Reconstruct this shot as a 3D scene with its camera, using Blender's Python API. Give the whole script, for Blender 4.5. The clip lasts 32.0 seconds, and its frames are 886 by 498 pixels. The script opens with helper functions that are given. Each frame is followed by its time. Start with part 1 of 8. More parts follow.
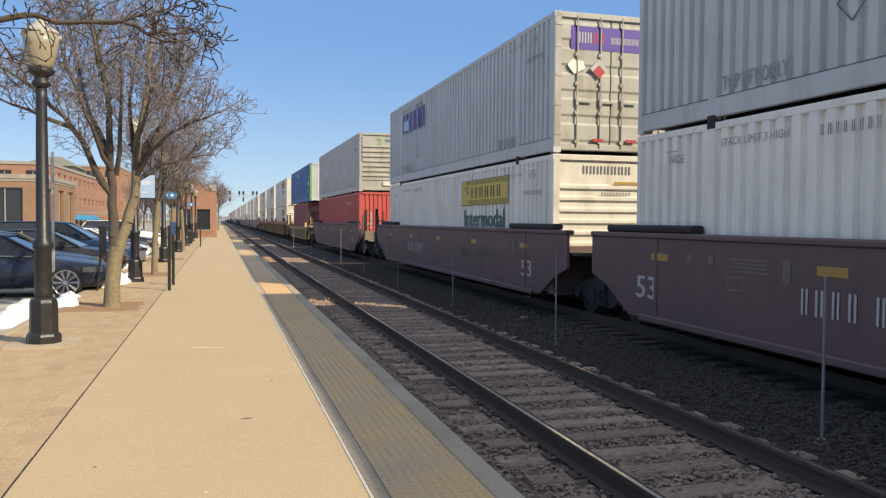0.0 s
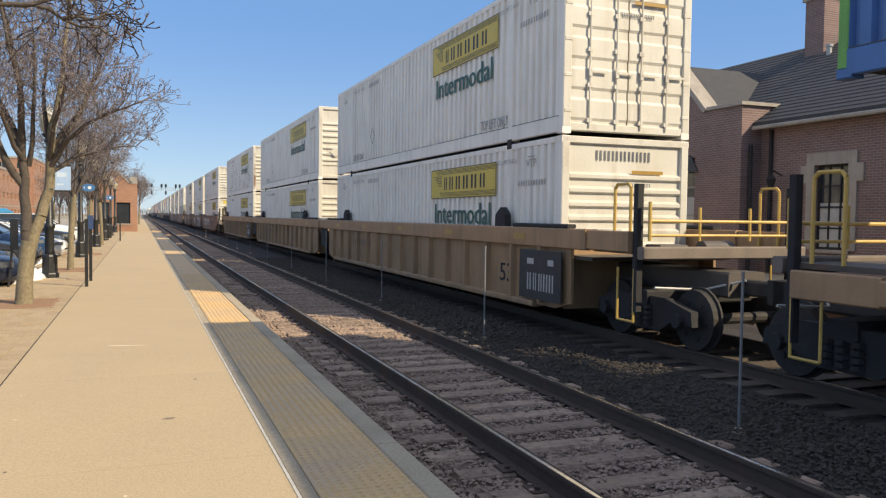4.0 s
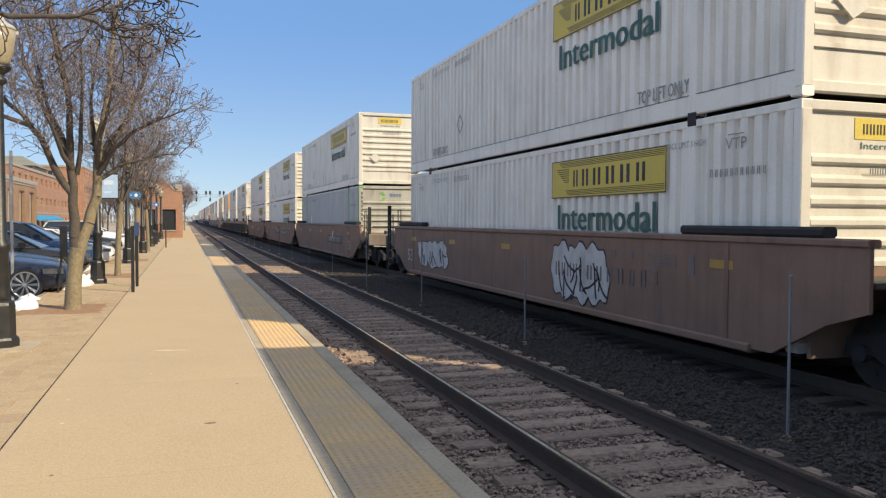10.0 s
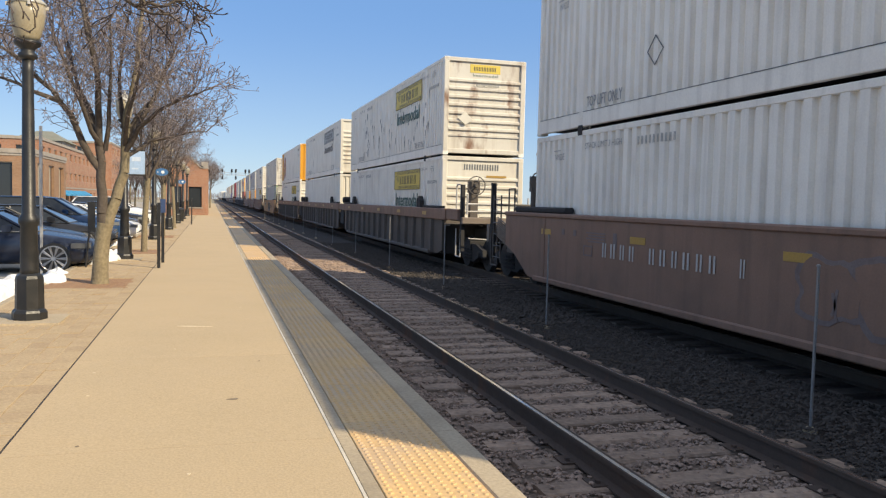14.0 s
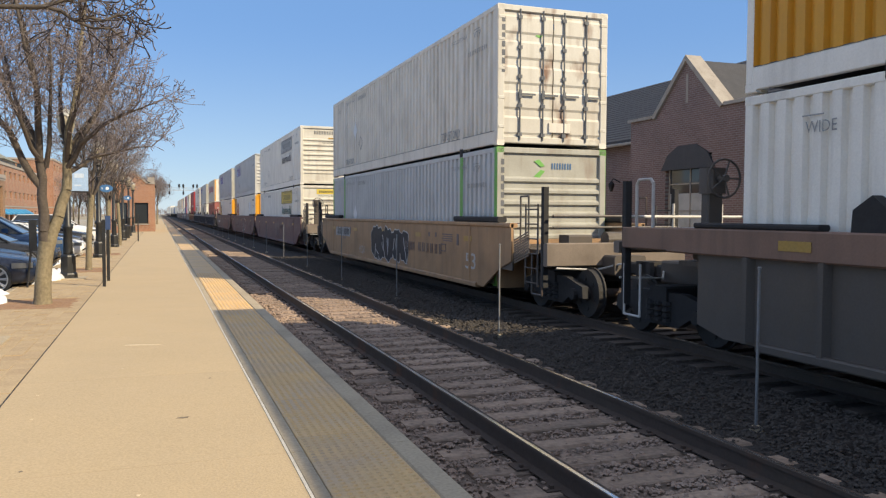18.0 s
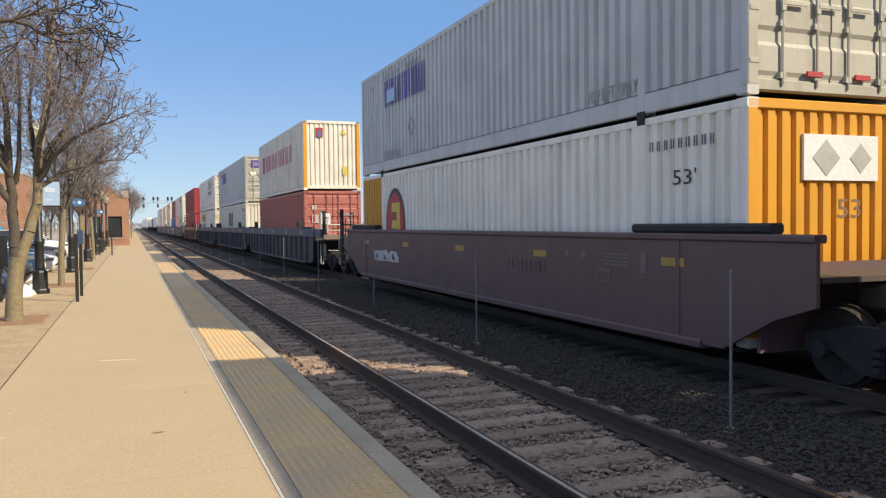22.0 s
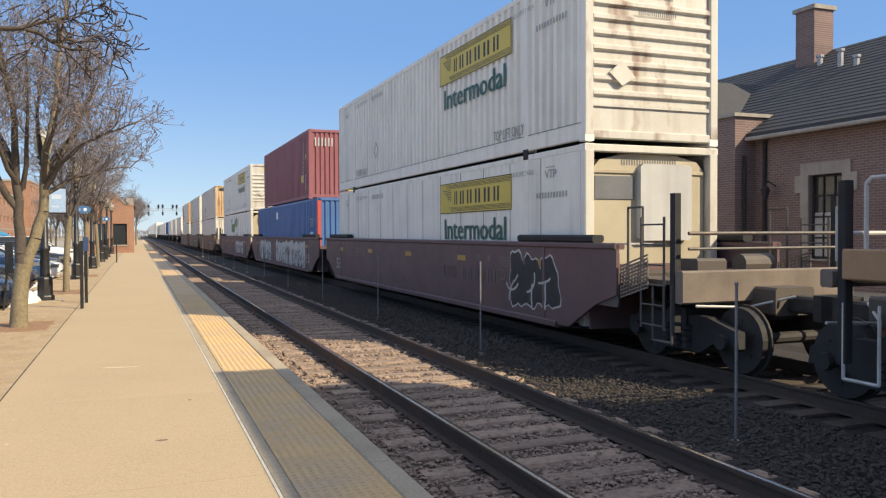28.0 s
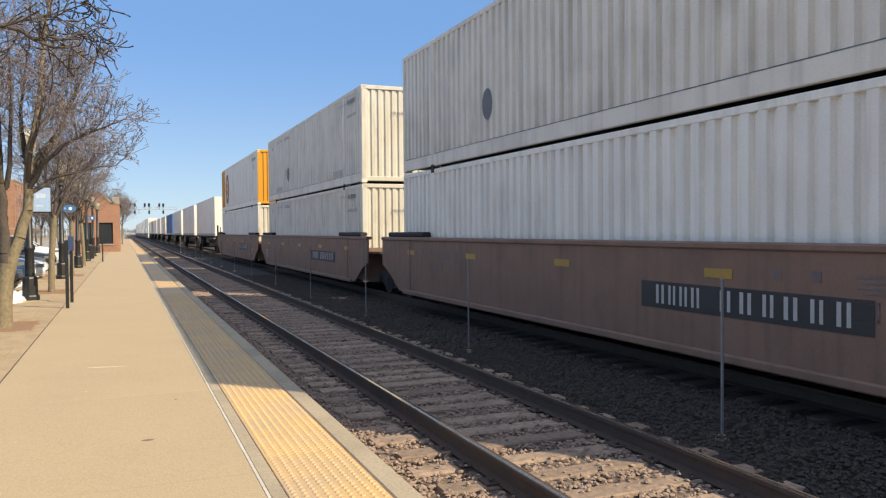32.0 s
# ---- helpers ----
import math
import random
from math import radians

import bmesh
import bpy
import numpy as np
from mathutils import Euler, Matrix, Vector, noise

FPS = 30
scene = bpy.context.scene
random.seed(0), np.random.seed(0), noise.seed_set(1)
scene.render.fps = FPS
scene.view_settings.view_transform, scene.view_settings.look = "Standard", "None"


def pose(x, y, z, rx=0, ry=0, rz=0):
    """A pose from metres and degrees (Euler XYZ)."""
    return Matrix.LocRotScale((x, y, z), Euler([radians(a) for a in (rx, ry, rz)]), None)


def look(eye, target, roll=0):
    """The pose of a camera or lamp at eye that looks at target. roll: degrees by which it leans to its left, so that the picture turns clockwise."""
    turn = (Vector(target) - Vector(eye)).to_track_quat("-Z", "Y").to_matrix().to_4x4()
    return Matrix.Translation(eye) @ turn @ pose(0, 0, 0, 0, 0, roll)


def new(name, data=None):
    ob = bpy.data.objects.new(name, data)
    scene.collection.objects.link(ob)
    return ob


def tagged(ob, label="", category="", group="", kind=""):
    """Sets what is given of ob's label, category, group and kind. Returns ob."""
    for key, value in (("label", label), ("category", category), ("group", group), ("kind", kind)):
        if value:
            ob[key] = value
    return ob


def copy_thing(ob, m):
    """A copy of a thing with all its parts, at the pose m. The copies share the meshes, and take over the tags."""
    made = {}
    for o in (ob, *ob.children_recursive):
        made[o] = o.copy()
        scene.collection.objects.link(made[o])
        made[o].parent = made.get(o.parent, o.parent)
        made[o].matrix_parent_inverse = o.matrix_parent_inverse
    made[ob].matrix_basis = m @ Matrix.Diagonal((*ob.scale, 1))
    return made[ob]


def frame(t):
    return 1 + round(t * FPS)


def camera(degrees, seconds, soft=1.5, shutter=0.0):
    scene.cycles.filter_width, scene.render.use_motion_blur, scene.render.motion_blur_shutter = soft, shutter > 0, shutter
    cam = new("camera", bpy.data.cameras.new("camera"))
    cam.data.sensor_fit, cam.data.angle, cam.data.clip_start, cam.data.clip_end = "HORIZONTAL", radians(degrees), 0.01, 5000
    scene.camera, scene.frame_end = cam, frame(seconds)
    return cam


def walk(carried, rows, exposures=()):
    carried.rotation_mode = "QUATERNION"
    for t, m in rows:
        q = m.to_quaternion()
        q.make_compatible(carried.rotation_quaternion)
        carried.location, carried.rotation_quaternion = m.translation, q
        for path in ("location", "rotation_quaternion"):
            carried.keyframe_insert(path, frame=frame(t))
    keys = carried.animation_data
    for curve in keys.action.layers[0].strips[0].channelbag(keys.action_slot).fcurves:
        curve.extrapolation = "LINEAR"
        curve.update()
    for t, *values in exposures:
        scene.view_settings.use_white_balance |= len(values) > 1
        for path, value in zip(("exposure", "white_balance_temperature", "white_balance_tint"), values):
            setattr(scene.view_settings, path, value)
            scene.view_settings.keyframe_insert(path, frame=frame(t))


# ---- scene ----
EXPO, KELVIN, TINT = 1.06, 6900, 9
cam = camera(58.8, 32.0, soft=1.25, shutter=0.0)
# the camera stands on the platform and sways a little: seconds, x, y, yaw, pitch, roll
EYE = 1.80
TURNS = [
    (0.0, -0.015, -0.035, -15.86, -2.04, -0.42),
    (0.5, -0.015, -0.031, -15.68, -2.13, -0.37),
    (1.0, -0.015, -0.027, -16.32, -2.33, -0.10),
    (1.5, -0.014, -0.022, -17.13, -2.08, -0.30),
    (2.0, -0.014, -0.017, -17.90, -2.04, -0.52),
    (2.5, -0.014, -0.013, -18.86, -2.21, -0.75),
    (3.0, -0.014, -0.010, -19.65, -2.50, -0.42),
    (3.5, -0.013, -0.007, -19.84, -2.56, -0.44),
    (5.5, 0.010, 0.000, -25.90, -0.75, -1.70),
    (6.0, 0.019, -0.000, -25.28, -0.51, -1.02),
    (6.5, 0.020, 0.001, -21.06, -1.62, 0.16),
    (7.0, 0.020, 0.003, -18.78, -1.87, -0.44),
    (7.5, 0.020, 0.006, -17.77, -1.84, -0.53),
    (8.0, 0.020, 0.010, -17.26, -1.74, -0.43),
    (8.5, 0.019, 0.015, -17.14, -1.74, -0.51),
    (9.0, 0.017, 0.021, -17.23, -1.93, -0.56),
    (9.5, 0.017, 0.025, -17.47, -2.10, -0.37),
    (10.0, 0.017, 0.029, -18.10, -2.04, -0.31),
    (10.5, 0.017, 0.032, -18.55, -1.94, -0.37),
    (11.0, 0.017, 0.034, -18.65, -1.75, -0.37),
    (11.5, 0.018, 0.037, -18.98, -1.81, -0.19),
    (12.0, 0.018, 0.040, -19.07, -1.87, 0.08),
    (12.5, 0.018, 0.043, -18.47, -1.98, 0.20),
    (13.0, 0.019, 0.044, -18.03, -2.24, 0.27),
    (13.5, 0.020, 0.044, -17.11, -2.76, -0.20),
    (14.0, 0.022, 0.043, -16.37, -3.37, -1.35),
    (14.5, 0.024, 0.040, -16.45, -3.40, -1.60),
    (16.5, 0.031, 0.013, -18.58, -2.45, -0.10),
    (17.0, 0.031, 0.011, -18.56, -2.60, -0.14),
    (17.5, 0.031, 0.009, -18.88, -2.59, -0.42),
    (18.0, 0.031, 0.007, -19.86, -2.52, -0.26),
    (18.5, 0.032, 0.004, -20.90, -2.97, -0.13),
    (19.0, 0.035, 0.000, -21.68, -3.12, 0.13),
    (19.5, 0.038, -0.004, -21.82, -2.80, 0.24),
    (20.0, 0.041, -0.008, -21.70, -2.40, 0.39),
    (20.5, 0.044, -0.011, -21.60, -2.12, 0.44),
    (21.0, 0.047, -0.014, -21.51, -1.84, 0.51),
    (21.5, 0.050, -0.016, -21.49, -1.68, 0.39),
    (22.0, 0.051, -0.017, -21.51, -1.89, 0.65),
    (22.5, 0.052, -0.017, -21.70, -1.90, 0.64),
    (23.0, 0.051, -0.017, -21.90, -1.88, 0.56),
    (23.5, 0.048, -0.015, -22.01, -1.74, 0.45),
    (24.0, 0.045, -0.013, -21.91, -1.77, 0.51),
    (24.5, 0.042, -0.012, -21.79, -1.90, 0.20),
    (25.0, 0.039, -0.010, -21.74, -2.01, -0.02),
    (25.5, 0.036, -0.009, -21.53, -1.96, -0.26),
    (27.5, 0.034, -0.016, -20.86, -1.34, 0.07),
    (28.0, 0.036, -0.017, -21.22, -1.18, 0.22),
    (28.5, 0.039, -0.017, -21.44, -0.86, 0.44),
    (29.0, 0.042, -0.017, -21.65, -0.63, 0.53),
    (29.5, 0.044, -0.017, -21.75, -0.48, 0.60),
    (30.0, 0.046, -0.018, -21.90, -0.58, 0.60),
    (30.5, 0.047, -0.018, -22.14, -0.94, 0.69),
    (31.0, 0.047, -0.019, -22.25, -1.12, 0.56),
    (31.5, 0.047, -0.020, -22.12, -1.18, 0.72),
    (32.0, 0.047, -0.021, -22.08, -1.37, 0.49),
]
walk(cam, [(t, pose(x, y, EYE, 90 + p, r, w)) for t, x, y, w, p, r in TURNS], [(0.0, EXPO, KELVIN, TINT), (21.0, EXPO, KELVIN, TINT), (25.0, EXPO + 0.1, KELVIN, TINT), (30.0, EXPO + 0.06, KELVIN, TINT), (32.0, EXPO + 0.06, KELVIN, TINT)])

# ---------------------------------------------------------------- light
SUN_DIR = Vector((1.0, -1.1, 1.044)).normalized()
world = bpy.data.worlds.new("sky")
scene.world = world
world.use_nodes = True
wt = world.node_tree
sky = wt.nodes.new("ShaderNodeTexSky")
sky.sky_type, sky.sun_disc = "NISHITA", False
sky.sun_elevation, sky.sun_rotation = math.asin(SUN_DIR.z), math.atan2(SUN_DIR.x, SUN_DIR.y)
sky.air_density, sky.dust_density, sky.ozone_density, sky.altitude = 1.0, 0.3, 3.5, 1500
wt.nodes["Background"].inputs["Strength"].default_value = 0.112
haze = wt.nodes.new("ShaderNodeMix")
haze.data_type = "RGBA"
haze.inputs[0].default_value = 0.8
# thin haze: pale at the horizon, deep blue above it, milky towards the zenith
where, axes, tone = wt.nodes.new("ShaderNodeTexCoord"), wt.nodes.new("ShaderNodeSeparateXYZ"), wt.nodes.new("ShaderNodeValToRGB")
tone.color_ramp.interpolation = "EASE"
for at, c in ((0.0, (0.28, 0.41, 0.61)), (0.24, (0.135, 0.295, 0.625)), (0.75, (0.46, 0.53, 0.71)), (1.0, (0.49, 0.55, 0.71))):
    (tone.color_ramp.elements[0] if at == 0.0 else tone.color_ramp.elements[-1] if at == 1.0 else tone.color_ramp.elements.new(at)).color = (*c, 1.0)
lift = wt.nodes.new("ShaderNodeVectorMath")
lift.operation = "SCALE"
lift.inputs["Scale"].default_value = 5.0
wt.links.new(where.outputs["Generated"], axes.inputs[0])
wt.links.new(axes.outputs["Z"], tone.inputs[0])
wt.links.new(tone.outputs[0], lift.inputs[0])
wt.links.new(lift.outputs[0], haze.inputs[7])
wt.links.new(sky.outputs[0], haze.inputs[6])
wt.links.new(haze.outputs[2], wt.nodes["Background"].inputs["Color"])
sun = new("sun", bpy.data.lights.new("sun", "SUN"))
sun.data.energy, sun.data.angle, sun.data.color = 2.75, radians(0.55), (1.0, 0.87, 0.65)
sun.matrix_world = look(SUN_DIR * 50, (0, 0, 0))

# ---------------------------------------------------------------- materials
MATS = {}


def mat(name, col, rough=0.65, metal=0.0, dirt=0.25, dirt_col=(0.10, 0.075, 0.05), scale=1.5, streak=0.0, rust=0.0,
        grain=0.12, bump=0.15, vary=0.0, fine=40.0):
    """A weathered surface: patches of dirt, fine grain, runs of dirt downwards, spots of rust and a little relief."""
    if name in MATS:
        return MATS[name]
    m = MATS[name] = bpy.data.materials.new(name)
    m.use_nodes = True
    n, ln = m.node_tree.nodes, m.node_tree.links
    b = n["Principled BSDF"]
    b.inputs["Metallic"].default_value = metal
    co = n.new("ShaderNodeTexCoord")
    info = n.new("ShaderNodeObjectInfo")
    off = n.new("ShaderNodeVectorMath")
    off.operation = "SCALE"
    off.inputs[0].default_value = (37.0, 53.0, 11.0)
    ln.new(info.outputs["Random"], off.inputs["Scale"])
    add = n.new("ShaderNodeVectorMath")
    ln.new(co.outputs["Object"], add.inputs[0])
    ln.new(off.outputs[0], add.inputs[1])

    def noise_tex(s, detail=4.0, squash=None):
        t = n.new("ShaderNodeTexNoise")
        t.inputs["Scale"].default_value, t.inputs["Detail"].default_value = s, detail
        src = add.outputs[0]
        if squash:
            mp = n.new("ShaderNodeMapping")
            mp.inputs["Scale"].default_value = squash
            ln.new(src, mp.inputs["Vector"])
            src = mp.outputs[0]
        ln.new(src, t.inputs["Vector"])
        return t.outputs["Fac"]

    def ramp(fac, lo, hi, top):
        r = n.new("ShaderNodeMapRange")
        r.inputs["From Min"].default_value, r.inputs["From Max"].default_value = lo, hi
        r.inputs["To Max"].default_value = top
        ln.new(fac, r.inputs["Value"])
        return r.outputs[0]

    def blend(fac, a, c, mode="MIX"):
        x = n.new("ShaderNodeMix")
        x.data_type, x.blend_type = "RGBA", mode
        if isinstance(fac, float):
            x.inputs[0].default_value = fac
        else:
            ln.new(fac, x.inputs[0])
        for sock, v in ((x.inputs[6], a), (x.inputs[7], c)):
            if isinstance(v, tuple):
                sock.default_value = (*v, 1)
            else:
                ln.new(v, sock)
        return x.outputs[2]

    out = tuple(col)
    if vary:
        h = n.new("ShaderNodeHueSaturation")
        h.inputs["Color"].default_value = (*col, 1)
        ln.new(ramp(info.outputs["Random"], 0, 1, 1), h.inputs["Value"])
        vm = n.new("ShaderNodeMapRange")
        vm.inputs["To Min"].default_value, vm.inputs["To Max"].default_value = 1 - vary, 1 + vary
        ln.new(info.outputs["Random"], vm.inputs["Value"])
        ln.new(vm.outputs[0], h.inputs["Value"])
        out = h.outputs[0]
    if dirt:
        out = blend(ramp(noise_tex(scale, 6), 0.42, 0.75, dirt), out, dirt_col)
    if streak:
        out = blend(ramp(noise_tex(1.0, 5, (5.0, 5.0, 0.35)), 0.5, 0.78, streak), out, dirt_col)
    if rust:
        out = blend(ramp(noise_tex(1.0, 8, (2.2, 2.2, 0.8)), 0.56, 0.7, rust), out, (0.17, 0.065, 0.025))
    g = noise_tex(fine, 3)
    if grain:
        gm = n.new("ShaderNodeMapRange")
        gm.inputs["To Min"].default_value, gm.inputs["To Max"].default_value = 1 - grain * 2, 1 + grain * 2
        ln.new(g, gm.inputs["Value"])
        cmb = n.new("ShaderNodeCombineColor")
        for i in range(3):
            ln.new(gm.outputs[0], cmb.inputs[i])
        out = blend(1.0, out, cmb.outputs[0], "MULTIPLY")
    if isinstance(out, tuple):
        b.inputs["Base Color"].default_value = (*out, 1)
    else:
        ln.new(out, b.inputs["Base Color"])
    rr = n.new("ShaderNodeMapRange")
    rr.inputs["To Min"].default_value, rr.inputs["To Max"].default_value = max(rough - 0.12, 0.02), min(rough + 0.15, 1)
    ln.new(noise_tex(scale * 3, 3), rr.inputs["Value"])
    ln.new(rr.outputs[0], b.inputs["Roughness"])
    if bump:
        bp = n.new("ShaderNodeBump")
        bp.inputs["Strength"].default_value, bp.inputs["Distance"].default_value = bump, 0.01
        ln.new(g, bp.inputs["Height"])
        ln.new(bp.outputs[0], b.inputs["Normal"])
    return m


def brick_mat(name, c1, c2, mortar, axis):
    """Courses of brick; axis: the way in which the wall faces."""
    m = MATS[name] = bpy.data.materials.new(name)
    m.use_nodes = True
    n, ln = m.node_tree.nodes, m.node_tree.links
    b = n["Principled BSDF"]
    b.inputs["Roughness"].default_value = 0.85
    co = n.new("ShaderNodeTexCoord")
    sep = n.new("ShaderNodeSeparateXYZ")
    ln.new(co.outputs["Object"], sep.inputs[0])
    cm = n.new("ShaderNodeCombineXYZ")
    ln.new(sep.outputs["Y" if axis == "x" else "X"], cm.inputs[0])
    ln.new(sep.outputs["Z"], cm.inputs[1])
    t = n.new("ShaderNodeTexBrick")
    for k, v in (("Scale", 1.0), ("Brick Width", 0.23), ("Row Height", 0.075), ("Mortar Size", 0.008), ("Bias", -0.1)):
        t.inputs[k].default_value = v
    for k, v in (("Color1", c1), ("Color2", c2), ("Mortar", mortar)):
        t.inputs[k].default_value = (*v, 1)
    ln.new(cm.outputs[0], t.inputs["Vector"])
    ns = n.new("ShaderNodeTexNoise")
    ns.inputs["Scale"].default_value, ns.inputs["Detail"].default_value = 0.7, 6
    ln.new(co.outputs["Object"], ns.inputs["Vector"])
    r = n.new("ShaderNodeMapRange")
    r.inputs["To Min"].default_value, r.inputs["To Max"].default_value = 0.7, 1.3
    ln.new(ns.outputs["Fac"], r.inputs["Value"])
    vm = n.new("ShaderNodeVectorMath")
    vm.operation = "SCALE"
    ln.new(t.outputs["Color"], vm.inputs[0])
    ln.new(r.outputs[0], vm.inputs["Scale"])
    ln.new(vm.outputs[0], b.inputs["Base Color"])
    bp = n.new("ShaderNodeBump")
    bp.inputs["Strength"].default_value, bp.inputs["Distance"].default_value = 0.5, 0.01
    bp.invert = True
    ln.new(t.outputs["Fac"], bp.inputs["Height"])
    ln.new(bp.outputs[0], b.inputs["Normal"])
    return m


def glass_mat(name, col, rough=0.05):
    m = MATS[name] = bpy.data.materials.new(name)
    m.use_nodes = True
    b = m.node_tree.nodes["Principled BSDF"]
    b.inputs["Base Color"].default_value = (*col, 1)
    b.inputs["Roughness"].default_value = rough
    b.inputs["IOR"].default_value = 1.5
    return m


CONCRETE = mat("concrete", (0.488, 0.372, 0.228), 0.85, dirt=0.45, dirt_col=(0.41, 0.32, 0.20), scale=0.6, grain=0.12, bump=0.4, fine=60)
CONCRETE_EDGE = mat("concrete_edge", (0.44, 0.36, 0.25), 0.85, dirt=0.5, dirt_col=(0.2, 0.165, 0.12), scale=1.3, grain=0.15, bump=0.3)
WHITE_LINE = mat("line_paint", (0.64, 0.59, 0.50), 0.7, dirt=0.5, dirt_col=(0.4, 0.36, 0.3), scale=4)
TACTILE = mat("tactile", (0.65, 0.425, 0.19), 0.6, dirt=0.7, dirt_col=(0.45, 0.35, 0.265), scale=1.4, grain=0.1, vary=0.06)
PAVER = mat("paver", (0.44, 0.33, 0.20), 0.9, dirt=0.6, dirt_col=(0.31, 0.215, 0.13), scale=1.1, grain=0.18, bump=0.4, vary=0.03)
GROUT = mat("grout", (0.24, 0.18, 0.12), 0.95, scale=2)
MULCH = mat("mulch", (0.34, 0.20, 0.11), 0.95, dirt=0.6, dirt_col=(0.19, 0.11, 0.065), scale=9, grain=0.35, bump=1.0, fine=70)
# Ballast beside and under the train: its deep shade is put into the colour.
BALLAST_SHADED = mat("oily_ballast_bed", (0.036, 0.029, 0.025), 0.95, dirt=0.6, dirt_col=(0.025, 0.021, 0.019), scale=8, grain=0.45, bump=1.0, fine=28)
BALLAST = mat("ballast_bed", (0.19, 0.14, 0.105), 0.95, dirt=0.6, dirt_col=(0.11, 0.082, 0.064), scale=8, grain=0.45, bump=1.0, fine=28)
# Darker copy of the ballast stone, standing for the shade by the train.
STONE_SHADED = mat("oily_ballast_stone", (0.060, 0.050, 0.042), 0.85, dirt=0.6, dirt_col=(0.030, 0.025, 0.021), scale=7, grain=0.2, bump=0.4)
STONE = mat("ballast_stone", (0.35, 0.255, 0.195), 0.9, dirt=0.7, dirt_col=(0.16, 0.115, 0.09), scale=7, grain=0.2, bump=0.4)
# Ties of the second and third tracks, with the train's shade painted in.
TIE_SHADED = mat("oily_tie_wood", (0.11, 0.085, 0.068), 0.9, dirt=0.6, dirt_col=(0.04, 0.033, 0.028), scale=3, grain=0.3, bump=0.8, vary=0.2, fine=18)
TIE = mat("tie_wood", (0.31, 0.225, 0.165), 0.9, dirt=0.7, dirt_col=(0.16, 0.115, 0.085), scale=3, streak=0.0, grain=0.3, bump=0.8, vary=0.25, fine=18)
RAIL = mat("rail_side", (0.07, 0.048, 0.036), 0.8, 0.0, rust=0.4, scale=3)
RAILTOP = mat("rail_head", (0.70, 0.68, 0.65), 0.18, 1.0, dirt=0.3, dirt_col=(0.2, 0.16, 0.13), grain=0.03, bump=0.03)
RAILING = mat("railing", (0.10, 0.09, 0.083), 0.55, 0.2, rust=0.3, scale=4)
GALV = mat("galvanised", (0.42, 0.42, 0.42), 0.55, 0.5, dirt=0.3, dirt_col=(0.2, 0.18, 0.16), scale=4)
BLACK = mat("black_paint", (0.016, 0.017, 0.018), 0.42, dirt=0.3, dirt_col=(0.06, 0.05, 0.045), scale=5)
DARK = mat("dark_steel", (0.026, 0.025, 0.026), 0.8, 0.0, dirt=0.4, dirt_col=(0.02, 0.017, 0.015), scale=3)
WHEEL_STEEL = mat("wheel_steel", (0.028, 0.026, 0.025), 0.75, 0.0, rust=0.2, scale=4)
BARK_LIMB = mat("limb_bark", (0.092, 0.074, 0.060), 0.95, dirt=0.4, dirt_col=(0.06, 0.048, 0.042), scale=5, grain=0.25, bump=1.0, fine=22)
BARK = mat("bark", (0.225, 0.185, 0.115), 0.95, dirt=0.5, dirt_col=(0.15, 0.12, 0.085), scale=5, grain=0.25, bump=1.0, fine=22)
TWIG = mat("twig", (0.20, 0.165, 0.16), 0.9, dirt=0.3, dirt_col=(0.05, 0.04, 0.035), scale=3)
TWIG_DARK = mat("dark_twig", (0.075, 0.06, 0.055), 0.9, dirt=0.3, dirt_col=(0.04, 0.03, 0.028), scale=3)
ASPHALT = mat("asphalt", (0.35, 0.325, 0.285), 0.9, dirt=0.5, dirt_col=(0.42, 0.39, 0.34), scale=0.7, grain=0.3, bump=0.5, fine=80)
SOIL = mat("soil", (0.34, 0.29, 0.20), 0.95, dirt=0.5, scale=0.2, grain=0.3)
SNOW = mat("snow", (0.82, 0.83, 0.85), 0.6, dirt=0.5, dirt_col=(0.35, 0.32, 0.28), scale=3, grain=0.06, bump=0.6, fine=14)
BRICK_X = brick_mat("brick_side", (0.21, 0.13, 0.115), (0.165, 0.10, 0.09), (0.28, 0.25, 0.23), "x")
BRICK_Y = brick_mat("brick_end", (0.21, 0.13, 0.115), (0.165, 0.10, 0.09), (0.28, 0.25, 0.23), "y")
TAN_X = brick_mat("tan_brick_side", (0.30, 0.17, 0.095), (0.24, 0.13, 0.075), (0.32, 0.24, 0.17), "x")
TAN_Y = brick_mat("tan_brick_end", (0.30, 0.17, 0.095), (0.24, 0.13, 0.075), (0.32, 0.24, 0.17), "y")
RED_X = brick_mat("red_brick_side", (0.37, 0.18, 0.105), (0.30, 0.135, 0.08), (0.36, 0.28, 0.21), "x")
RED_Y = brick_mat("red_brick_end", (0.37, 0.18, 0.105), (0.30, 0.135, 0.08), (0.36, 0.28, 0.21), "y")
LIMESTONE = mat("limestone", (0.36, 0.32, 0.275), 0.8, scale=2, streak=0.3)
SLATE = mat("slate", (0.05, 0.05, 0.055), 0.75, dirt=0.4, dirt_col=(0.065, 0.06, 0.06), scale=1.2, grain=0.25, bump=0.5, vary=0.2)
GREEN_ROOF = mat("green_roof", (0.22, 0.22, 0.17), 0.7, scale=1)
GLASS = glass_mat("window_glass", (0.03, 0.035, 0.04))
CURTAIN = mat("curtain", (0.45, 0.44, 0.42), 0.8, scale=3)
LAMP_CAP = mat("clear_cap", (0.40, 0.385, 0.34), 0.15, dirt=0.3, dirt_col=(0.45, 0.38, 0.26), scale=6, bump=0.0)
LAMP_GLASS = mat("lamp_globe", (0.34, 0.295, 0.205), 0.3, dirt=0.5, dirt_col=(0.35, 0.27, 0.16), scale=6, bump=0.0)
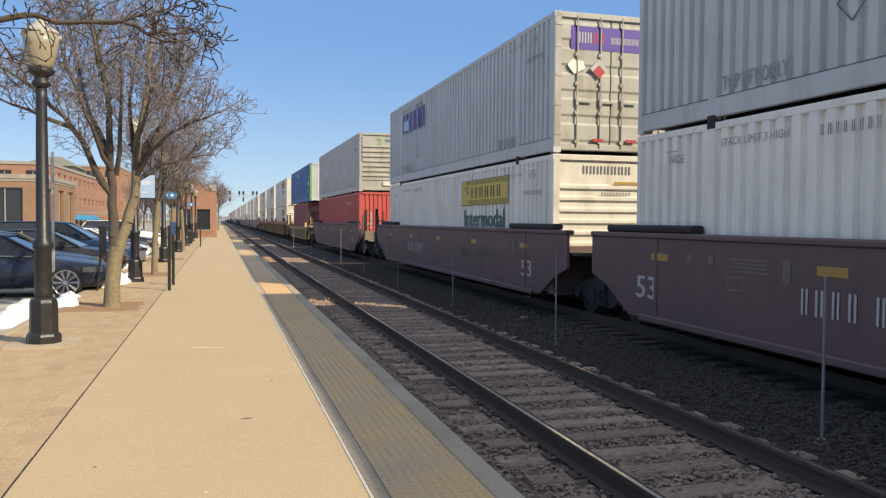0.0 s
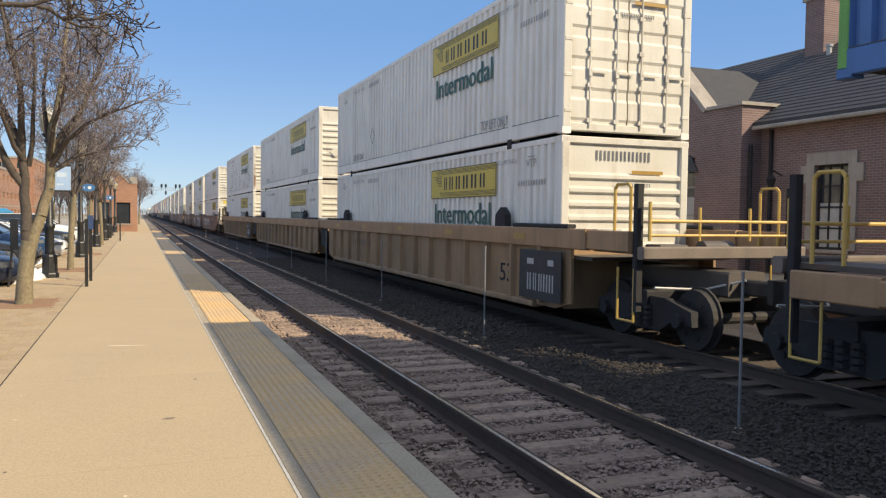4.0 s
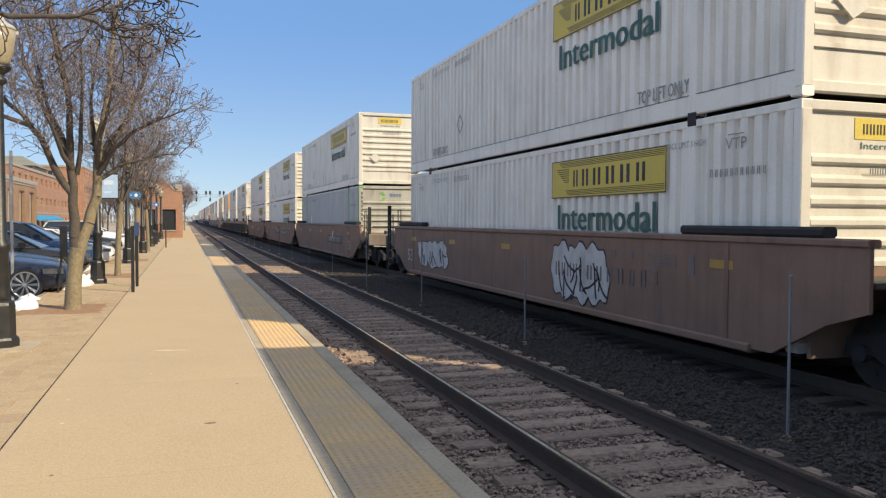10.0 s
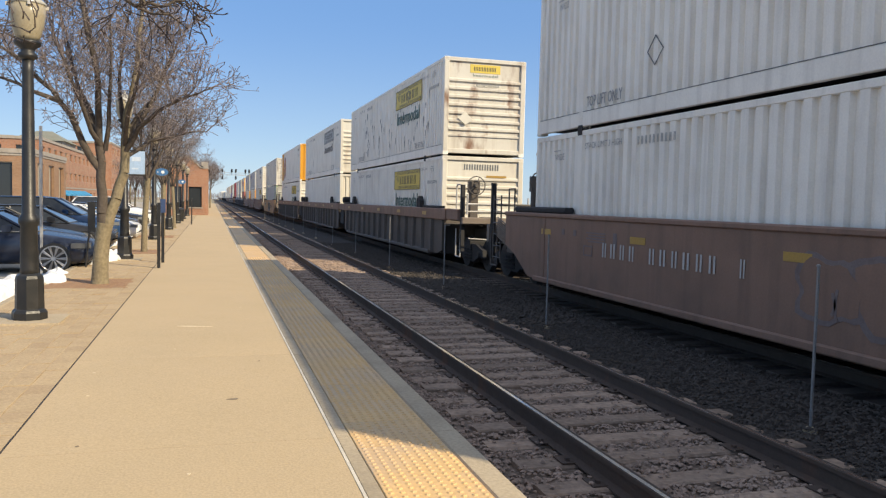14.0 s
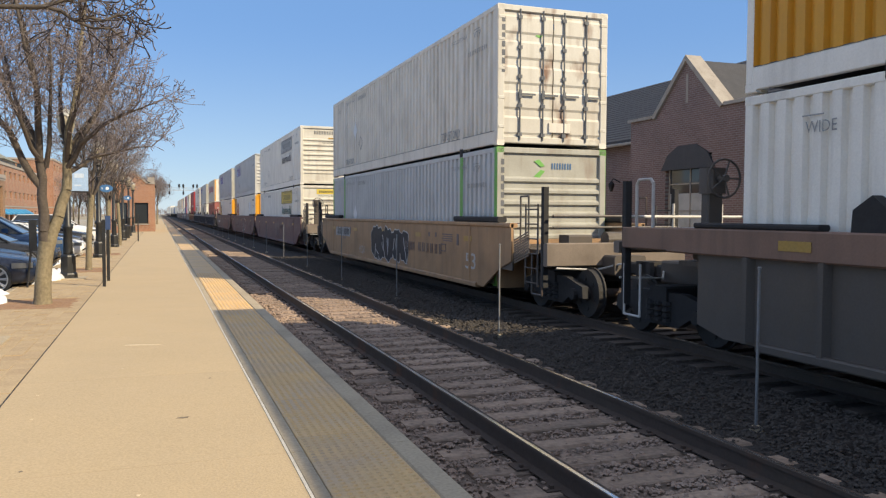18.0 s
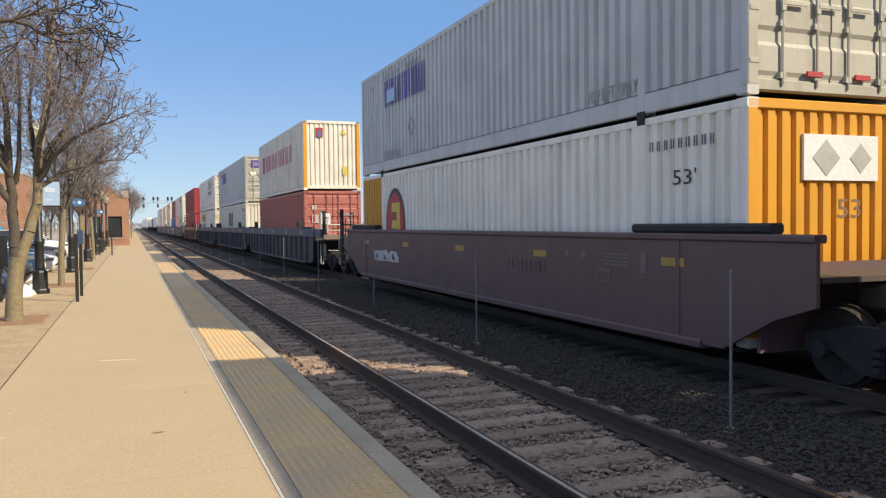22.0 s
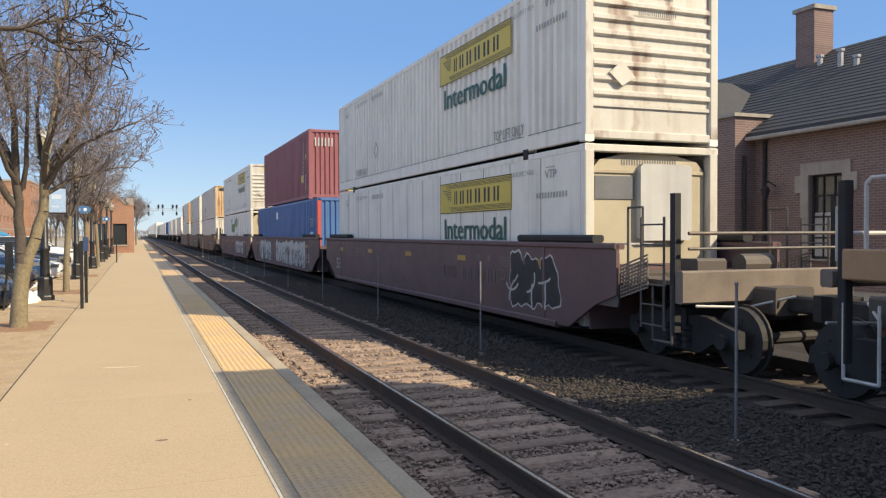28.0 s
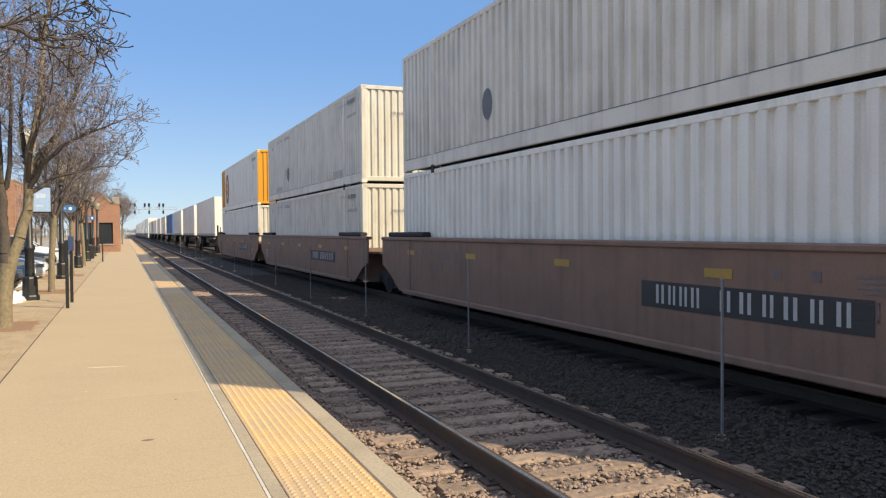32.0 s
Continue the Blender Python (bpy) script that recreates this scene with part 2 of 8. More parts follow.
BLUE_SIGN = mat("blue_sign", (0.055, 0.16, 0.34), 0.4, dirt=0.1)
BANNER_INK = mat("banner_ink", (0.55, 0.64, 0.76), 0.5, dirt=0.1)
NAVY_SIGN = mat("navy_sign", (0.035, 0.07, 0.17), 0.4, dirt=0.1)
PALE_SIGN = mat("pale_sign", (0.36, 0.50, 0.70), 0.45, dirt=0.1)
WHITE_SIGN = mat("white_sign", (0.75, 0.76, 0.78), 0.5, dirt=0.1)
AWNING = mat("awning", (0.04, 0.27, 0.52), 0.8, dirt=0.15)

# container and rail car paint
# Blue fill light on the sunless sides is offset by warmth in this colour.
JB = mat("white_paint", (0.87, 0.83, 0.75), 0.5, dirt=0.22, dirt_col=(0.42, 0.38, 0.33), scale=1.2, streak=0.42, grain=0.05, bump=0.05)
JB_DIRTY = mat("white_paint_rusty", (0.62, 0.59, 0.52), 0.5, dirt=0.3, dirt_col=(0.38, 0.31, 0.23), scale=1.2, streak=0.6, rust=0.9, grain=0.05, bump=0.05)
UNIT_CREAM = mat("stained_cream_paint", (0.47, 0.41, 0.29), 0.55, dirt=0.5, dirt_col=(0.3, 0.23, 0.14), scale=1.6, streak=0.4, grain=0.05, bump=0.05)
JB_END = mat("cream_end_paint", (0.65, 0.62, 0.54), 0.5, dirt=0.35, dirt_col=(0.45, 0.36, 0.25), scale=1.0, streak=0.35, rust=0.25, grain=0.05, bump=0.05)
GREY = mat("grey_paint", (0.54, 0.53, 0.50), 0.5, dirt=0.25, dirt_col=(0.17, 0.17, 0.165), scale=1.2, streak=0.3, grain=0.05, bump=0.05)
GREY_END = mat("grey_end_paint", (0.42, 0.41, 0.36), 0.55, dirt=0.4, dirt_col=(0.20, 0.17, 0.12), scale=1.4, streak=0.5, rust=0.3, grain=0.06, bump=0.05)
BLUEGREY = mat("blue_grey_paint", (0.55, 0.555, 0.55), 0.5, dirt=0.25, dirt_col=(0.22, 0.23, 0.235), scale=1.2, streak=0.3, grain=0.05, bump=0.05)
RED = mat("red_paint", (0.52, 0.095, 0.08), 0.5, dirt=0.25, dirt_col=(0.22, 0.05, 0.035), scale=1.2, streak=0.3, grain=0.05, bump=0.05)
CRIMSON = mat("crimson_paint", (0.34, 0.035, 0.04), 0.5, dirt=0.25, dirt_col=(0.13, 0.03, 0.03), scale=1.2, streak=0.3, grain=0.05, bump=0.05)
MAROON = mat("maroon_paint", (0.31, 0.105, 0.115), 0.55, dirt=0.3, dirt_col=(0.10, 0.04, 0.035), scale=1.2, streak=0.4, grain=0.05, bump=0.05)
OXIDE = mat("oxide_red_paint", (0.42, 0.135, 0.11), 0.55, dirt=0.35, dirt_col=(0.19, 0.07, 0.05), scale=1.2, streak=0.4, grain=0.05, bump=0.05)
BLUE = mat("blue_paint", (0.075, 0.18, 0.42), 0.5, dirt=0.3, dirt_col=(0.04, 0.06, 0.12), scale=1.2, streak=0.3, grain=0.05, bump=0.05)
BEIGE = mat("beige_paint", (0.78, 0.725, 0.635), 0.55, dirt=0.3, dirt_col=(0.28, 0.24, 0.19), scale=1.2, streak=0.4, grain=0.05, bump=0.05)
BEIGE_RUST = mat("beige_paint_rusty", (0.60, 0.43, 0.25), 0.6, dirt=0.55, dirt_col=(0.38, 0.17, 0.055), scale=1.0, streak=0.9, rust=0.7, grain=0.06, bump=0.05)
ORANGE = mat("orange_paint", (0.66, 0.31, 0.02), 0.5, dirt=0.2, dirt_col=(0.42, 0.2, 0.05), scale=1.5, streak=0.2, grain=0.04, bump=0.05)
LIME = mat("lime_paint", (0.16, 0.42, 0.09), 0.5, dirt=0.2)
LOGO_Y = mat("logo_yellow", (0.66, 0.50, 0.08), 0.5, dirt=0.2, dirt_col=(0.42, 0.36, 0.16), scale=2, streak=0.2)
INK = mat("ink_black", (0.03, 0.03, 0.032), 0.55, dirt=0.2, dirt_col=(0.12, 0.12, 0.12))
INK_GREEN = mat("ink_green", (0.025, 0.10, 0.08), 0.55, dirt=0.2, dirt_col=(0.12, 0.2, 0.19))
INK_GREY = mat("ink_grey", (0.12, 0.125, 0.135), 0.6, dirt=0.3, dirt_col=(0.3, 0.3, 0.3))
SPRAY = mat("spray_grey", (0.56, 0.545, 0.53), 0.6, dirt=0.45, dirt_col=(0.15, 0.11, 0.10), scale=3, streak=0.3)
SPRAY_DARK = mat("spray_dark", (0.022, 0.021, 0.024), 0.6, dirt=0.4, dirt_col=(0.09, 0.07, 0.06), scale=3)
SPRAY_FAINT = mat("faint_spray", (0.30, 0.26, 0.245), 0.6, dirt=0.5, dirt_col=(0.16, 0.11, 0.09), scale=4)
INK_WHITE = mat("ink_white", (0.46, 0.45, 0.435), 0.55, dirt=0.5, dirt_col=(0.4, 0.36, 0.33), scale=5)
INK_WORN = mat("ink_worn", (0.27, 0.27, 0.27), 0.6, dirt=0.7, dirt_col=(0.5, 0.49, 0.46), scale=5)
INK_FADED = mat("ink_faded", (0.18, 0.14, 0.135), 0.6, dirt=0.6, dirt_col=(0.12, 0.08, 0.075), scale=6)
PURPLE = mat("purple_print", (0.085, 0.045, 0.30), 0.5, dirt=0.2, dirt_col=(0.1, 0.08, 0.25))
PINK = mat("pink_print", (0.55, 0.05, 0.12), 0.5, dirt=0.3, dirt_col=(0.5, 0.2, 0.22))
TIGER_GREEN = mat("green_print", (0.05, 0.30, 0.09), 0.5, dirt=0.2)
BADGE_RED = mat("badge_red", (0.42, 0.03, 0.04), 0.5, dirt=0.15)
REFLECT = mat("reflector_tape", (0.40, 0.24, 0.05), 0.35, dirt=0.25, dirt_col=(0.3, 0.2, 0.06), scale=6)
CAR_PLUM = mat("car_plum", (0.14, 0.078, 0.079), 0.55, dirt=0.45, dirt_col=(0.085, 0.062, 0.058), scale=1.2, streak=0.35, grain=0.06)
CAR_BROWN = mat("car_brown", (0.24, 0.14, 0.098), 0.6, dirt=0.4, dirt_col=(0.085, 0.06, 0.045), scale=1.2, streak=0.4, grain=0.07)
CAR_TAN = mat("car_tan", (0.42, 0.25, 0.13), 0.6, dirt=0.4, dirt_col=(0.12, 0.08, 0.05), scale=1.2, streak=0.45, grain=0.07)
CAR_OCHRE = mat("car_ochre", (0.36, 0.225, 0.12), 0.6, dirt=0.45, dirt_col=(0.12, 0.08, 0.05), scale=1.2, streak=0.5, grain=0.07)
OFFWHITE = mat("off_white_paint", (0.68, 0.66, 0.60), 0.5, dirt=0.25, dirt_col=(0.42, 0.38, 0.32), scale=1.2, streak=0.35, grain=0.05, bump=0.05)
CAR_YELLOW = mat("car_yellow", (0.40, 0.28, 0.14), 0.6, dirt=0.55, dirt_col=(0.20, 0.15, 0.10), scale=1.2, streak=0.5, grain=0.07)
CAR_DARK = mat("car_dark", (0.095, 0.08, 0.07), 0.6, dirt=0.4, dirt_col=(0.11, 0.085, 0.06), scale=1.2, streak=0.4, grain=0.07)
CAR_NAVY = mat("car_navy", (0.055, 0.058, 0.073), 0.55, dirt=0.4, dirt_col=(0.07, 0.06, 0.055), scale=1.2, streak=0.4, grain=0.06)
CAR_BLUE = mat("car_blue", (0.068, 0.085, 0.14), 0.55, dirt=0.35, dirt_col=(0.05, 0.05, 0.06), scale=1.2, streak=0.35, grain=0.06)
POST_STEEL = mat("dull_post_steel", (0.24, 0.24, 0.24), 0.6, 0.3, dirt=0.4, dirt_col=(0.15, 0.13, 0.115), scale=5)
RAIL_YELLOW = mat("yellow_rail_paint", (0.62, 0.40, 0.10), 0.5, dirt=0.3, dirt_col=(0.3, 0.2, 0.08), scale=4)
RAIL_PALE = mat("pale_rail_paint", (0.52, 0.50, 0.47), 0.5, dirt=0.4, dirt_col=(0.25, 0.22, 0.19), scale=4)
END_BEAM = mat("dusty_end_beam", (0.22, 0.175, 0.14), 0.7, dirt=0.6, dirt_col=(0.09, 0.07, 0.055), scale=2, streak=0.3, grain=0.08)
DECK = mat("deck_plate", (0.075, 0.062, 0.052), 0.6, 0.0, dirt=0.5, dirt_col=(0.14, 0.10, 0.07), scale=2, rust=0.3)

# ---------------------------------------------------------------- mesh helpers


class Geo:
    """Vertices and faces of one mesh."""

    def __init__(self):
        self.v, self.f = [], []

    def add(self, vs, fs):
        k = len(self.v)
        self.v += [tuple(p) for p in vs]
        self.f += [tuple(i + k for i in q) for q in fs]
        return self

    def box(self, x0, x1, y0, y1, z0, z1):
        return self.add([(x, y, z) for x in (x0, x1) for y in (y0, y1) for z in (z0, z1)],
                        ((0, 1, 3, 2), (4, 6, 7, 5), (0, 4, 5, 1), (2, 3, 7, 6), (0, 2, 6, 4), (1, 5, 7, 3)))

    def prism(self, pts, axis, a, b):
        """A flat outline (in the two other axes, in order) drawn out from a to b."""
        def at(p, q):
            return (q, p[0], p[1]) if axis == "x" else (p[0], q, p[1]) if axis == "y" else (p[0], p[1], q)
        n = len(pts)
        return self.add([at(p, a) for p in pts] + [at(p, b) for p in pts],
                        [tuple(range(n))[::-1], tuple(range(n, 2 * n))] + [(i, (i + 1) % n, n + (i + 1) % n, n + i) for i in range(n)])

    def rbox(self, x0, x1, y0, y1, z0, z1, c=0.02, axis="y"):
        """A bar with chamfered long edges."""
        r = {"x": (y0, y1, z0, z1), "y": (x0, x1, z0, z1), "z": (x0, x1, y0, y1)}[axis]
        e = {"x": (x0, x1), "y": (y0, y1), "z": (z0, z1)}[axis]
        a, b, d, h = r
        return self.prism([(a + c, d), (b - c, d), (b, d + c), (b, h - c), (b - c, h), (a + c, h), (a, h - c), (a, d + c)], axis, *e)

    def tube(self, p, q, r, r2=None, n=8, caps=True):
        p, q = Vector(p), Vector(q)
        r2 = r if r2 is None else r2
        d = (q - p).normalized()
        s = d.cross((0, 0, 1) if abs(d.z) < 0.9 else (1, 0, 0)).normalized()
        u = d.cross(s)
        vs = [o + (s * math.cos(k * math.tau / n) + u * math.sin(k * math.tau / n)) * w for o, w in ((p, r), (q, r2)) for k in range(n)]
        fs = [(i, (i + 1) % n, n + (i + 1) % n, n + i) for i in range(n)]
        if caps:
            fs += [tuple(range(n))[::-1], tuple(range(n, 2 * n))]
        return self.add(vs, fs)

    def path(self, pts, r, n=6):
        for a, b in zip(pts, pts[1:]):
            self.tube(a, b, r, n=n)
        return self

    def lathe(self, prof, n=16, x=0.0, y=0.0):
        vs = [(x + r * math.cos(k * math.tau / n), y + r * math.sin(k * math.tau / n), z) for r, z in prof for k in range(n)]
        fs = [(j * n + i, j * n + (i + 1) % n, (j + 1) * n + (i + 1) % n, (j + 1) * n + i) for j in range(len(prof) - 1) for i in range(n)]
        return self.add(vs, fs + [tuple(range(n))[::-1], tuple(range((len(prof) - 1) * n, len(prof) * n))])

    def welded(self):
        """Corners that meet become one."""
        seen, new_index = {}, []
        for p in self.v:
            new_index.append(seen.setdefault(tuple(round(c, 4) for c in p), len(seen)))
        self.v = list(seen)
        self.f = [tuple(new_index[i] for i in q) for q in self.f]
        return self

    def moved(self, dx, dy, dz):
        self.v = [(x + dx, y + dy, z + dz) for x, y, z in self.v]
        return self

    def mesh(self, name, material, smooth=False):
        me = bpy.data.meshes.new(name)
        me.from_pydata(self.v, [], self.f)
        me.materials.append(material)
        if smooth:
            me.polygons.foreach_set("use_smooth", [True] * len(me.polygons))
        me.update()
        return me


def part(name, geo, material, parent=None, label="", smooth=False):
    ob = new(name, geo if isinstance(geo, bpy.types.Mesh) else geo.mesh(name, material, smooth))
    ob.parent = parent
    if label:
        tagged(ob, label)
    return ob


def thing(name, label, category, x=0.0, y=0.0, z=0.0, group="", kind=""):
    e = new(name)
    e.empty_display_size = 0.2
    e.matrix_basis = pose(x, y, z)
    return tagged(e, label, category, group, kind)


def whole(name, geo, material, label, category, group="", kind="", smooth=False):
    return tagged(part(name, geo, material, None, "", smooth), label, category, group, kind)


def box(*a):
    return Geo().box(*a)


def text_geo(words, height):
    """Flat lettering in Blender's own font: (u, v) outlines scaled to a cap height, and its length."""
    cu = bpy.data.curves.new("lettering", "FONT")
    cu.body, cu.resolution_u = words, 2
    ob = bpy.data.objects.new("lettering", cu)
    me = bpy.data.meshes.new_from_object(ob)
    vs = [tuple(v.co) for v in me.vertices]
    fs = [tuple(p.vertices) for p in me.polygons]
    bpy.data.objects.remove(ob)
    k = height / 0.72
    wide = max(v[0] for v in vs) * k
    return [(v[0] * k, v[1] * k) for v in vs], fs, wide


def side_text(words, height, y, z, x, width=None, bold=0.0):
    """Lettering on a face that looks towards -x; it begins at y and runs towards -y."""
    vs, fs, wide = text_geo(words, height)
    k = (width / wide) if width else 1.0
    g = Geo().add([(x, y - u * k, z + v) for u, v in vs], fs)
    if bold:
        g.add([(x - 0.001, y - u * k - bold, z + v) for u, v in vs], fs)
    return g


def end_text(words, height, x, z, y, width=None):
    vs, fs, wide = text_geo(words, height)
    k = (width / wide) if width else 1.0
    return Geo().add([(x + u * k, y, z + v) for u, v in vs], fs)


def bars(x, y0, y1, z, height, n=6, seed=1, gap=0.3):
    """Pairs of thin upright bars on a face that looks towards -x, in place of writing."""
    rnd = random.Random(seed)
    g, step = Geo(), (y1 - y0) / n
    for i in range(n):
        a, w = y0 + i * step, step * (1 - gap) * rnd.uniform(0.8, 1.05)
        g.box(x - 0.003, x, a, a + w * 0.3, z, z + height).box(x - 0.003, x, a + w * 0.68, a + w, z, z + height)
    return g

# ---------------------------------------------------------------- the train
TRACK_1, TRACK_2, TRACK_3 = 3.52, 7.905, 12.3
SCALE, SPEED, GAIN = 0.99, 17.58, 0.0032
MESHES = {}
MOVERS = []
WHEELS = []
HC = 2.90


def cached(key, build, material, smooth=False):
    if key not in MESHES:
        MESHES[key] = build().mesh(key[0], material, smooth)
    return MESHES[key]


def corrugated(runs, z0, z1, x, depth, pitch, flip):
    """One folded sheet, flat behind the uprights between the runs of y, seen from outside at x."""
    line = []
    for a, b in runs:
        n = max(1, round((b - a) / pitch))
        p = (b - a) / n
        for i in range(n):
            y = a + i * p
            line += [(y, 0), (y + 0.50 * p, 0), (y + 0.60 * p, 1), (y + 0.90 * p, 1)]
        line.append((b, 0))
    k = len(line)
    vs = [(x - flip * depth * d, y, z) for z in (z0, z1) for y, d in line]
    return Geo().add(vs, [(i, i + 1, k + i + 1, k + i) for i in range(k - 1)])


def flat_sheet(runs, z0, z1, x, flip):
    """One smooth insulated wall with shallow upright seams."""
    line = []
    for a, b in runs:
        n = max(1, round((b - a) / 1.22))
        p = (b - a) / n
        for i in range(n):
            y = a + i * p
            line += [(y, 1), (y + 0.012, 0), (y + p - 0.012, 0), (y + p, 1)]
    k = len(line)
    return Geo().add([(x - flip * 0.014 * d, y, z) for z in (z0, z1) for y, d in line], [(i, i + 1, k + i + 1, k + i) for i in range(k - 1)])


def ribbed_end(W, H):
    """A front wall pressed into cross ribs under a plain sign panel, one sheet."""
    line = [(0.1, 0.18), (0.055, 0.18), (0.055, 0.56), (0.02, 0.565), (0.02, 0.62), (0.055, 0.625)]
    for i in range(7):
        z = 0.72 + i * 0.24
        line += [(0.055, z), (0.0, z + 0.03), (0.0, z + 0.085), (0.055, z + 0.13)]
    line += [(0.055, H - 0.12), (0.1, H - 0.12)]
    return Geo().prism(line, "x", -W / 2 + 0.16, W / 2 - 0.16)


def wavy_end(W, H):
    """A front wall of upright folds."""
    g, n = Geo(), 11
    a, b = -W / 2 + 0.12, W / 2 - 0.12
    p = (b - a) / n
    line = []
    for i in range(n):
        x = a + i * p
        line += [(x, 0.03), (x + 0.5 * p, 0.03), (x + 0.62 * p, 0.075), (x + 0.88 * p, 0.075)]
    line.append((b, 0.03))
    k = len(line)
    return g.add([(x, y, z) for z in (0.15, H - 0.1) for x, y in line], [(i, i + 1, k + i + 1, k + i) for i in range(k - 1)])


def door_leaf(W, H, s):
    """A door pressed into shallow panels."""
    line = [(0.09, 0.17), (0.046, 0.17)]
    for z in (0.2, 0.72, 1.24, 1.76, 2.28):
        line += [(0.046, z + 0.03), (0.022, z + 0.08), (0.022, z + 0.37), (0.046, z + 0.42)]
    line += [(0.046, H - 0.13), (0.09, H - 0.13)]
    return Geo().prism(line, "x", *sorted((s * 0.015, s * (W / 2 - 0.13))))


def lock_rod(H):
    g = Geo().tube((0, 0.0, 0.12), (0, 0.0, H - 0.08), 0.017, n=6)
    for z in (0.2, 0.8, 1.4, 2.0, 2.62):
        g.box(-0.045, 0.045, -0.012, 0.05, z, z + 0.07)
    g.box(-0.03, 0.03, -0.03, 0.0, 0.98, 1.16).box(0.0, 0.34, -0.035, -0.015, 1.05, 1.09)
    return g


def castings(W, L, H, ends):
    out = []
    for y in ends:
        for s in (-1, 1) if y < 1 else (-1,):
            for z in (0.0, H - 0.12):
                out.append((s * (W / 2 - 0.085), y, z))
    return out


def casting_geo():
    g = Geo().rbox(-0.085, 0.085, -0.09, 0.09, 0.0, 0.118, 0.015, "y")
    return g


def disc(g, x, y, z, ry, rz, n=20, t=0.004):
    return g.prism([(y + ry * math.cos(k * math.tau / n), z + rz * math.sin(k * math.tau / n)) for k in range(n)], "x", x - t, x)


def container(kind, s, base, lite=False):
    """One box of the train: its kind, the place of its front end along the train, the height on which it stands."""
    K = KINDS[kind]
    L, W, H = (16.15, 2.59, HC) if K.get("feet", 53) == 53 else (12.19, 2.44, HC)
    wall, endm, postm = K["wall"], K.get("endm", K["wall"]), K.get("post", K["wall"])
    e = thing("container", K["label"], "container", group="containers of the train")
    long_box = L > 13
    if lite:
        part("shell", cached(("shell", wall.name), lambda: Geo().rbox(-W / 2, W / 2, 0.04, L, 0.0, H - 0.01, 0.03), wall), wall, e)
        part("front_wall", cached(("front_wall", W, endm.name), lambda: ribbed_end(W, H), endm), endm, e)
        MOVERS.append((e, s * SCALE, base))
        return e
    runs = [(0.13, 1.93), (2.11, L - 2.11), (L - 1.93, L - 0.13)] if long_box else [(0.13, L - 0.13)]
    low = 0.30 if long_box else 0.17
    smooth_side = K.get("smooth")
    for s_ in (-1, 1):
        key = ("side_wall", L, wall.name, s_, smooth_side)
        if smooth_side:
            me = cached(key, lambda: flat_sheet(runs, low, H - 0.11, s_ * (W / 2 - 0.004), s_), wall)
            if s_ < 0:
                for i in range(1, 13):
                    part("seam", cached(("seam", W), lambda: box(-W / 2 - 0.001, -W / 2 + 0.012, -0.007, 0.007, 0.31, H - 0.12), INK_GREY), INK_GREY, e).location = (0, 0.13 + i * 1.22 + 0.11, 0)
        else:
            me = cached(key, lambda: corrugated(runs, low, H - 0.11, s_ * (W / 2 - 0.006), 0.066, 0.275, s_), wall)
        part("side_wall", me, wall, e)
        a, b = sorted((s_ * (W / 2 - 0.09), s_ * W / 2))
        part("top_rail", cached(("top_rail", L, wall.name, s_), lambda: Geo().rbox(a, b, 0.1, L - 0.1, H - 0.115, H - 0.01, 0.012), wall), wall, e)
        part("bottom_rail", cached(("bottom_rail", L, wall.name, s_), lambda: Geo().rbox(a, b, 0.1, L - 0.1, 0.03, low, 0.012), wall), wall, e)
        if s_ < 0:
            part("rail_seam", cached(("rail_seam", L), lambda: box(-W / 2 - 0.0015, -W / 2 + 0.06, 0.14, L - 0.14, low + 0.001, low + 0.008), INK_GREY), INK_GREY, e)
        for y in ((0.065, L - 0.065) if not long_box else (0.065, 2.02, L - 2.02, L - 0.065)):
            mid = 1 < y < L - 1
            pm = postm if mid or not long_box or not K.get("endpost") else K["endpost"]
            part("mid_post" if mid else "corner_post", cached(("post", L, pm.name, s_, y), lambda: Geo().rbox(
                a - (0.004 if s_ < 0 else 0), b + (0.004 if s_ > 0 else 0), y - (0.09 if mid else 0.065), y + (0.09 if mid else 0.065),
                0.11 if not mid else 0.02, H - 0.11, 0.015, "z"), pm), pm, e, "lime-green post" if pm is LIME else "")
    part("roof", cached(("roof", L, wall.name), lambda: box(-W / 2 + 0.05, W / 2 - 0.05, 0.05, L - 0.05, H - 0.05, H - 0.015), wall), wall, e)
    part("floor_frame", cached(("floor_frame", L), lambda: box(-W / 2 + 0.06, W / 2 - 0.06, 0.1, L - 0.1, 0.08, 0.2), DARK), DARK, e)
    part("rear_wall", cached(("rear_wall", L, endm.name), lambda: box(-W / 2 + 0.1, W / 2 - 0.1, L - 0.1, L - 0.05, 0.15, H - 0.05), endm), endm, e)
    part("end_header", cached(("end_header", W, endm.name), lambda: Geo().rbox(-W / 2 + 0.02, W / 2 - 0.02, 0.0, 0.12, H - 0.13, H - 0.005, 0.015, "x"), endm), endm, e)
    part("end_sill", cached(("end_sill", W, endm.name), lambda: Geo().rbox(-W / 2 + 0.16, W / 2 - 0.16, 0.01, 0.12, 0.05, 0.19, 0.015, "x"), endm), endm, e)
    cm = cached(("corner_casting", postm.name), casting_geo, postm)
    for p in castings(W, L, H, (0.09, L - 0.09) if not long_box else (0.09, 2.02, L - 2.02, L - 0.09)):
        part("corner_casting", cm, postm, e).location = p
    style = K.get("end", "ribs")
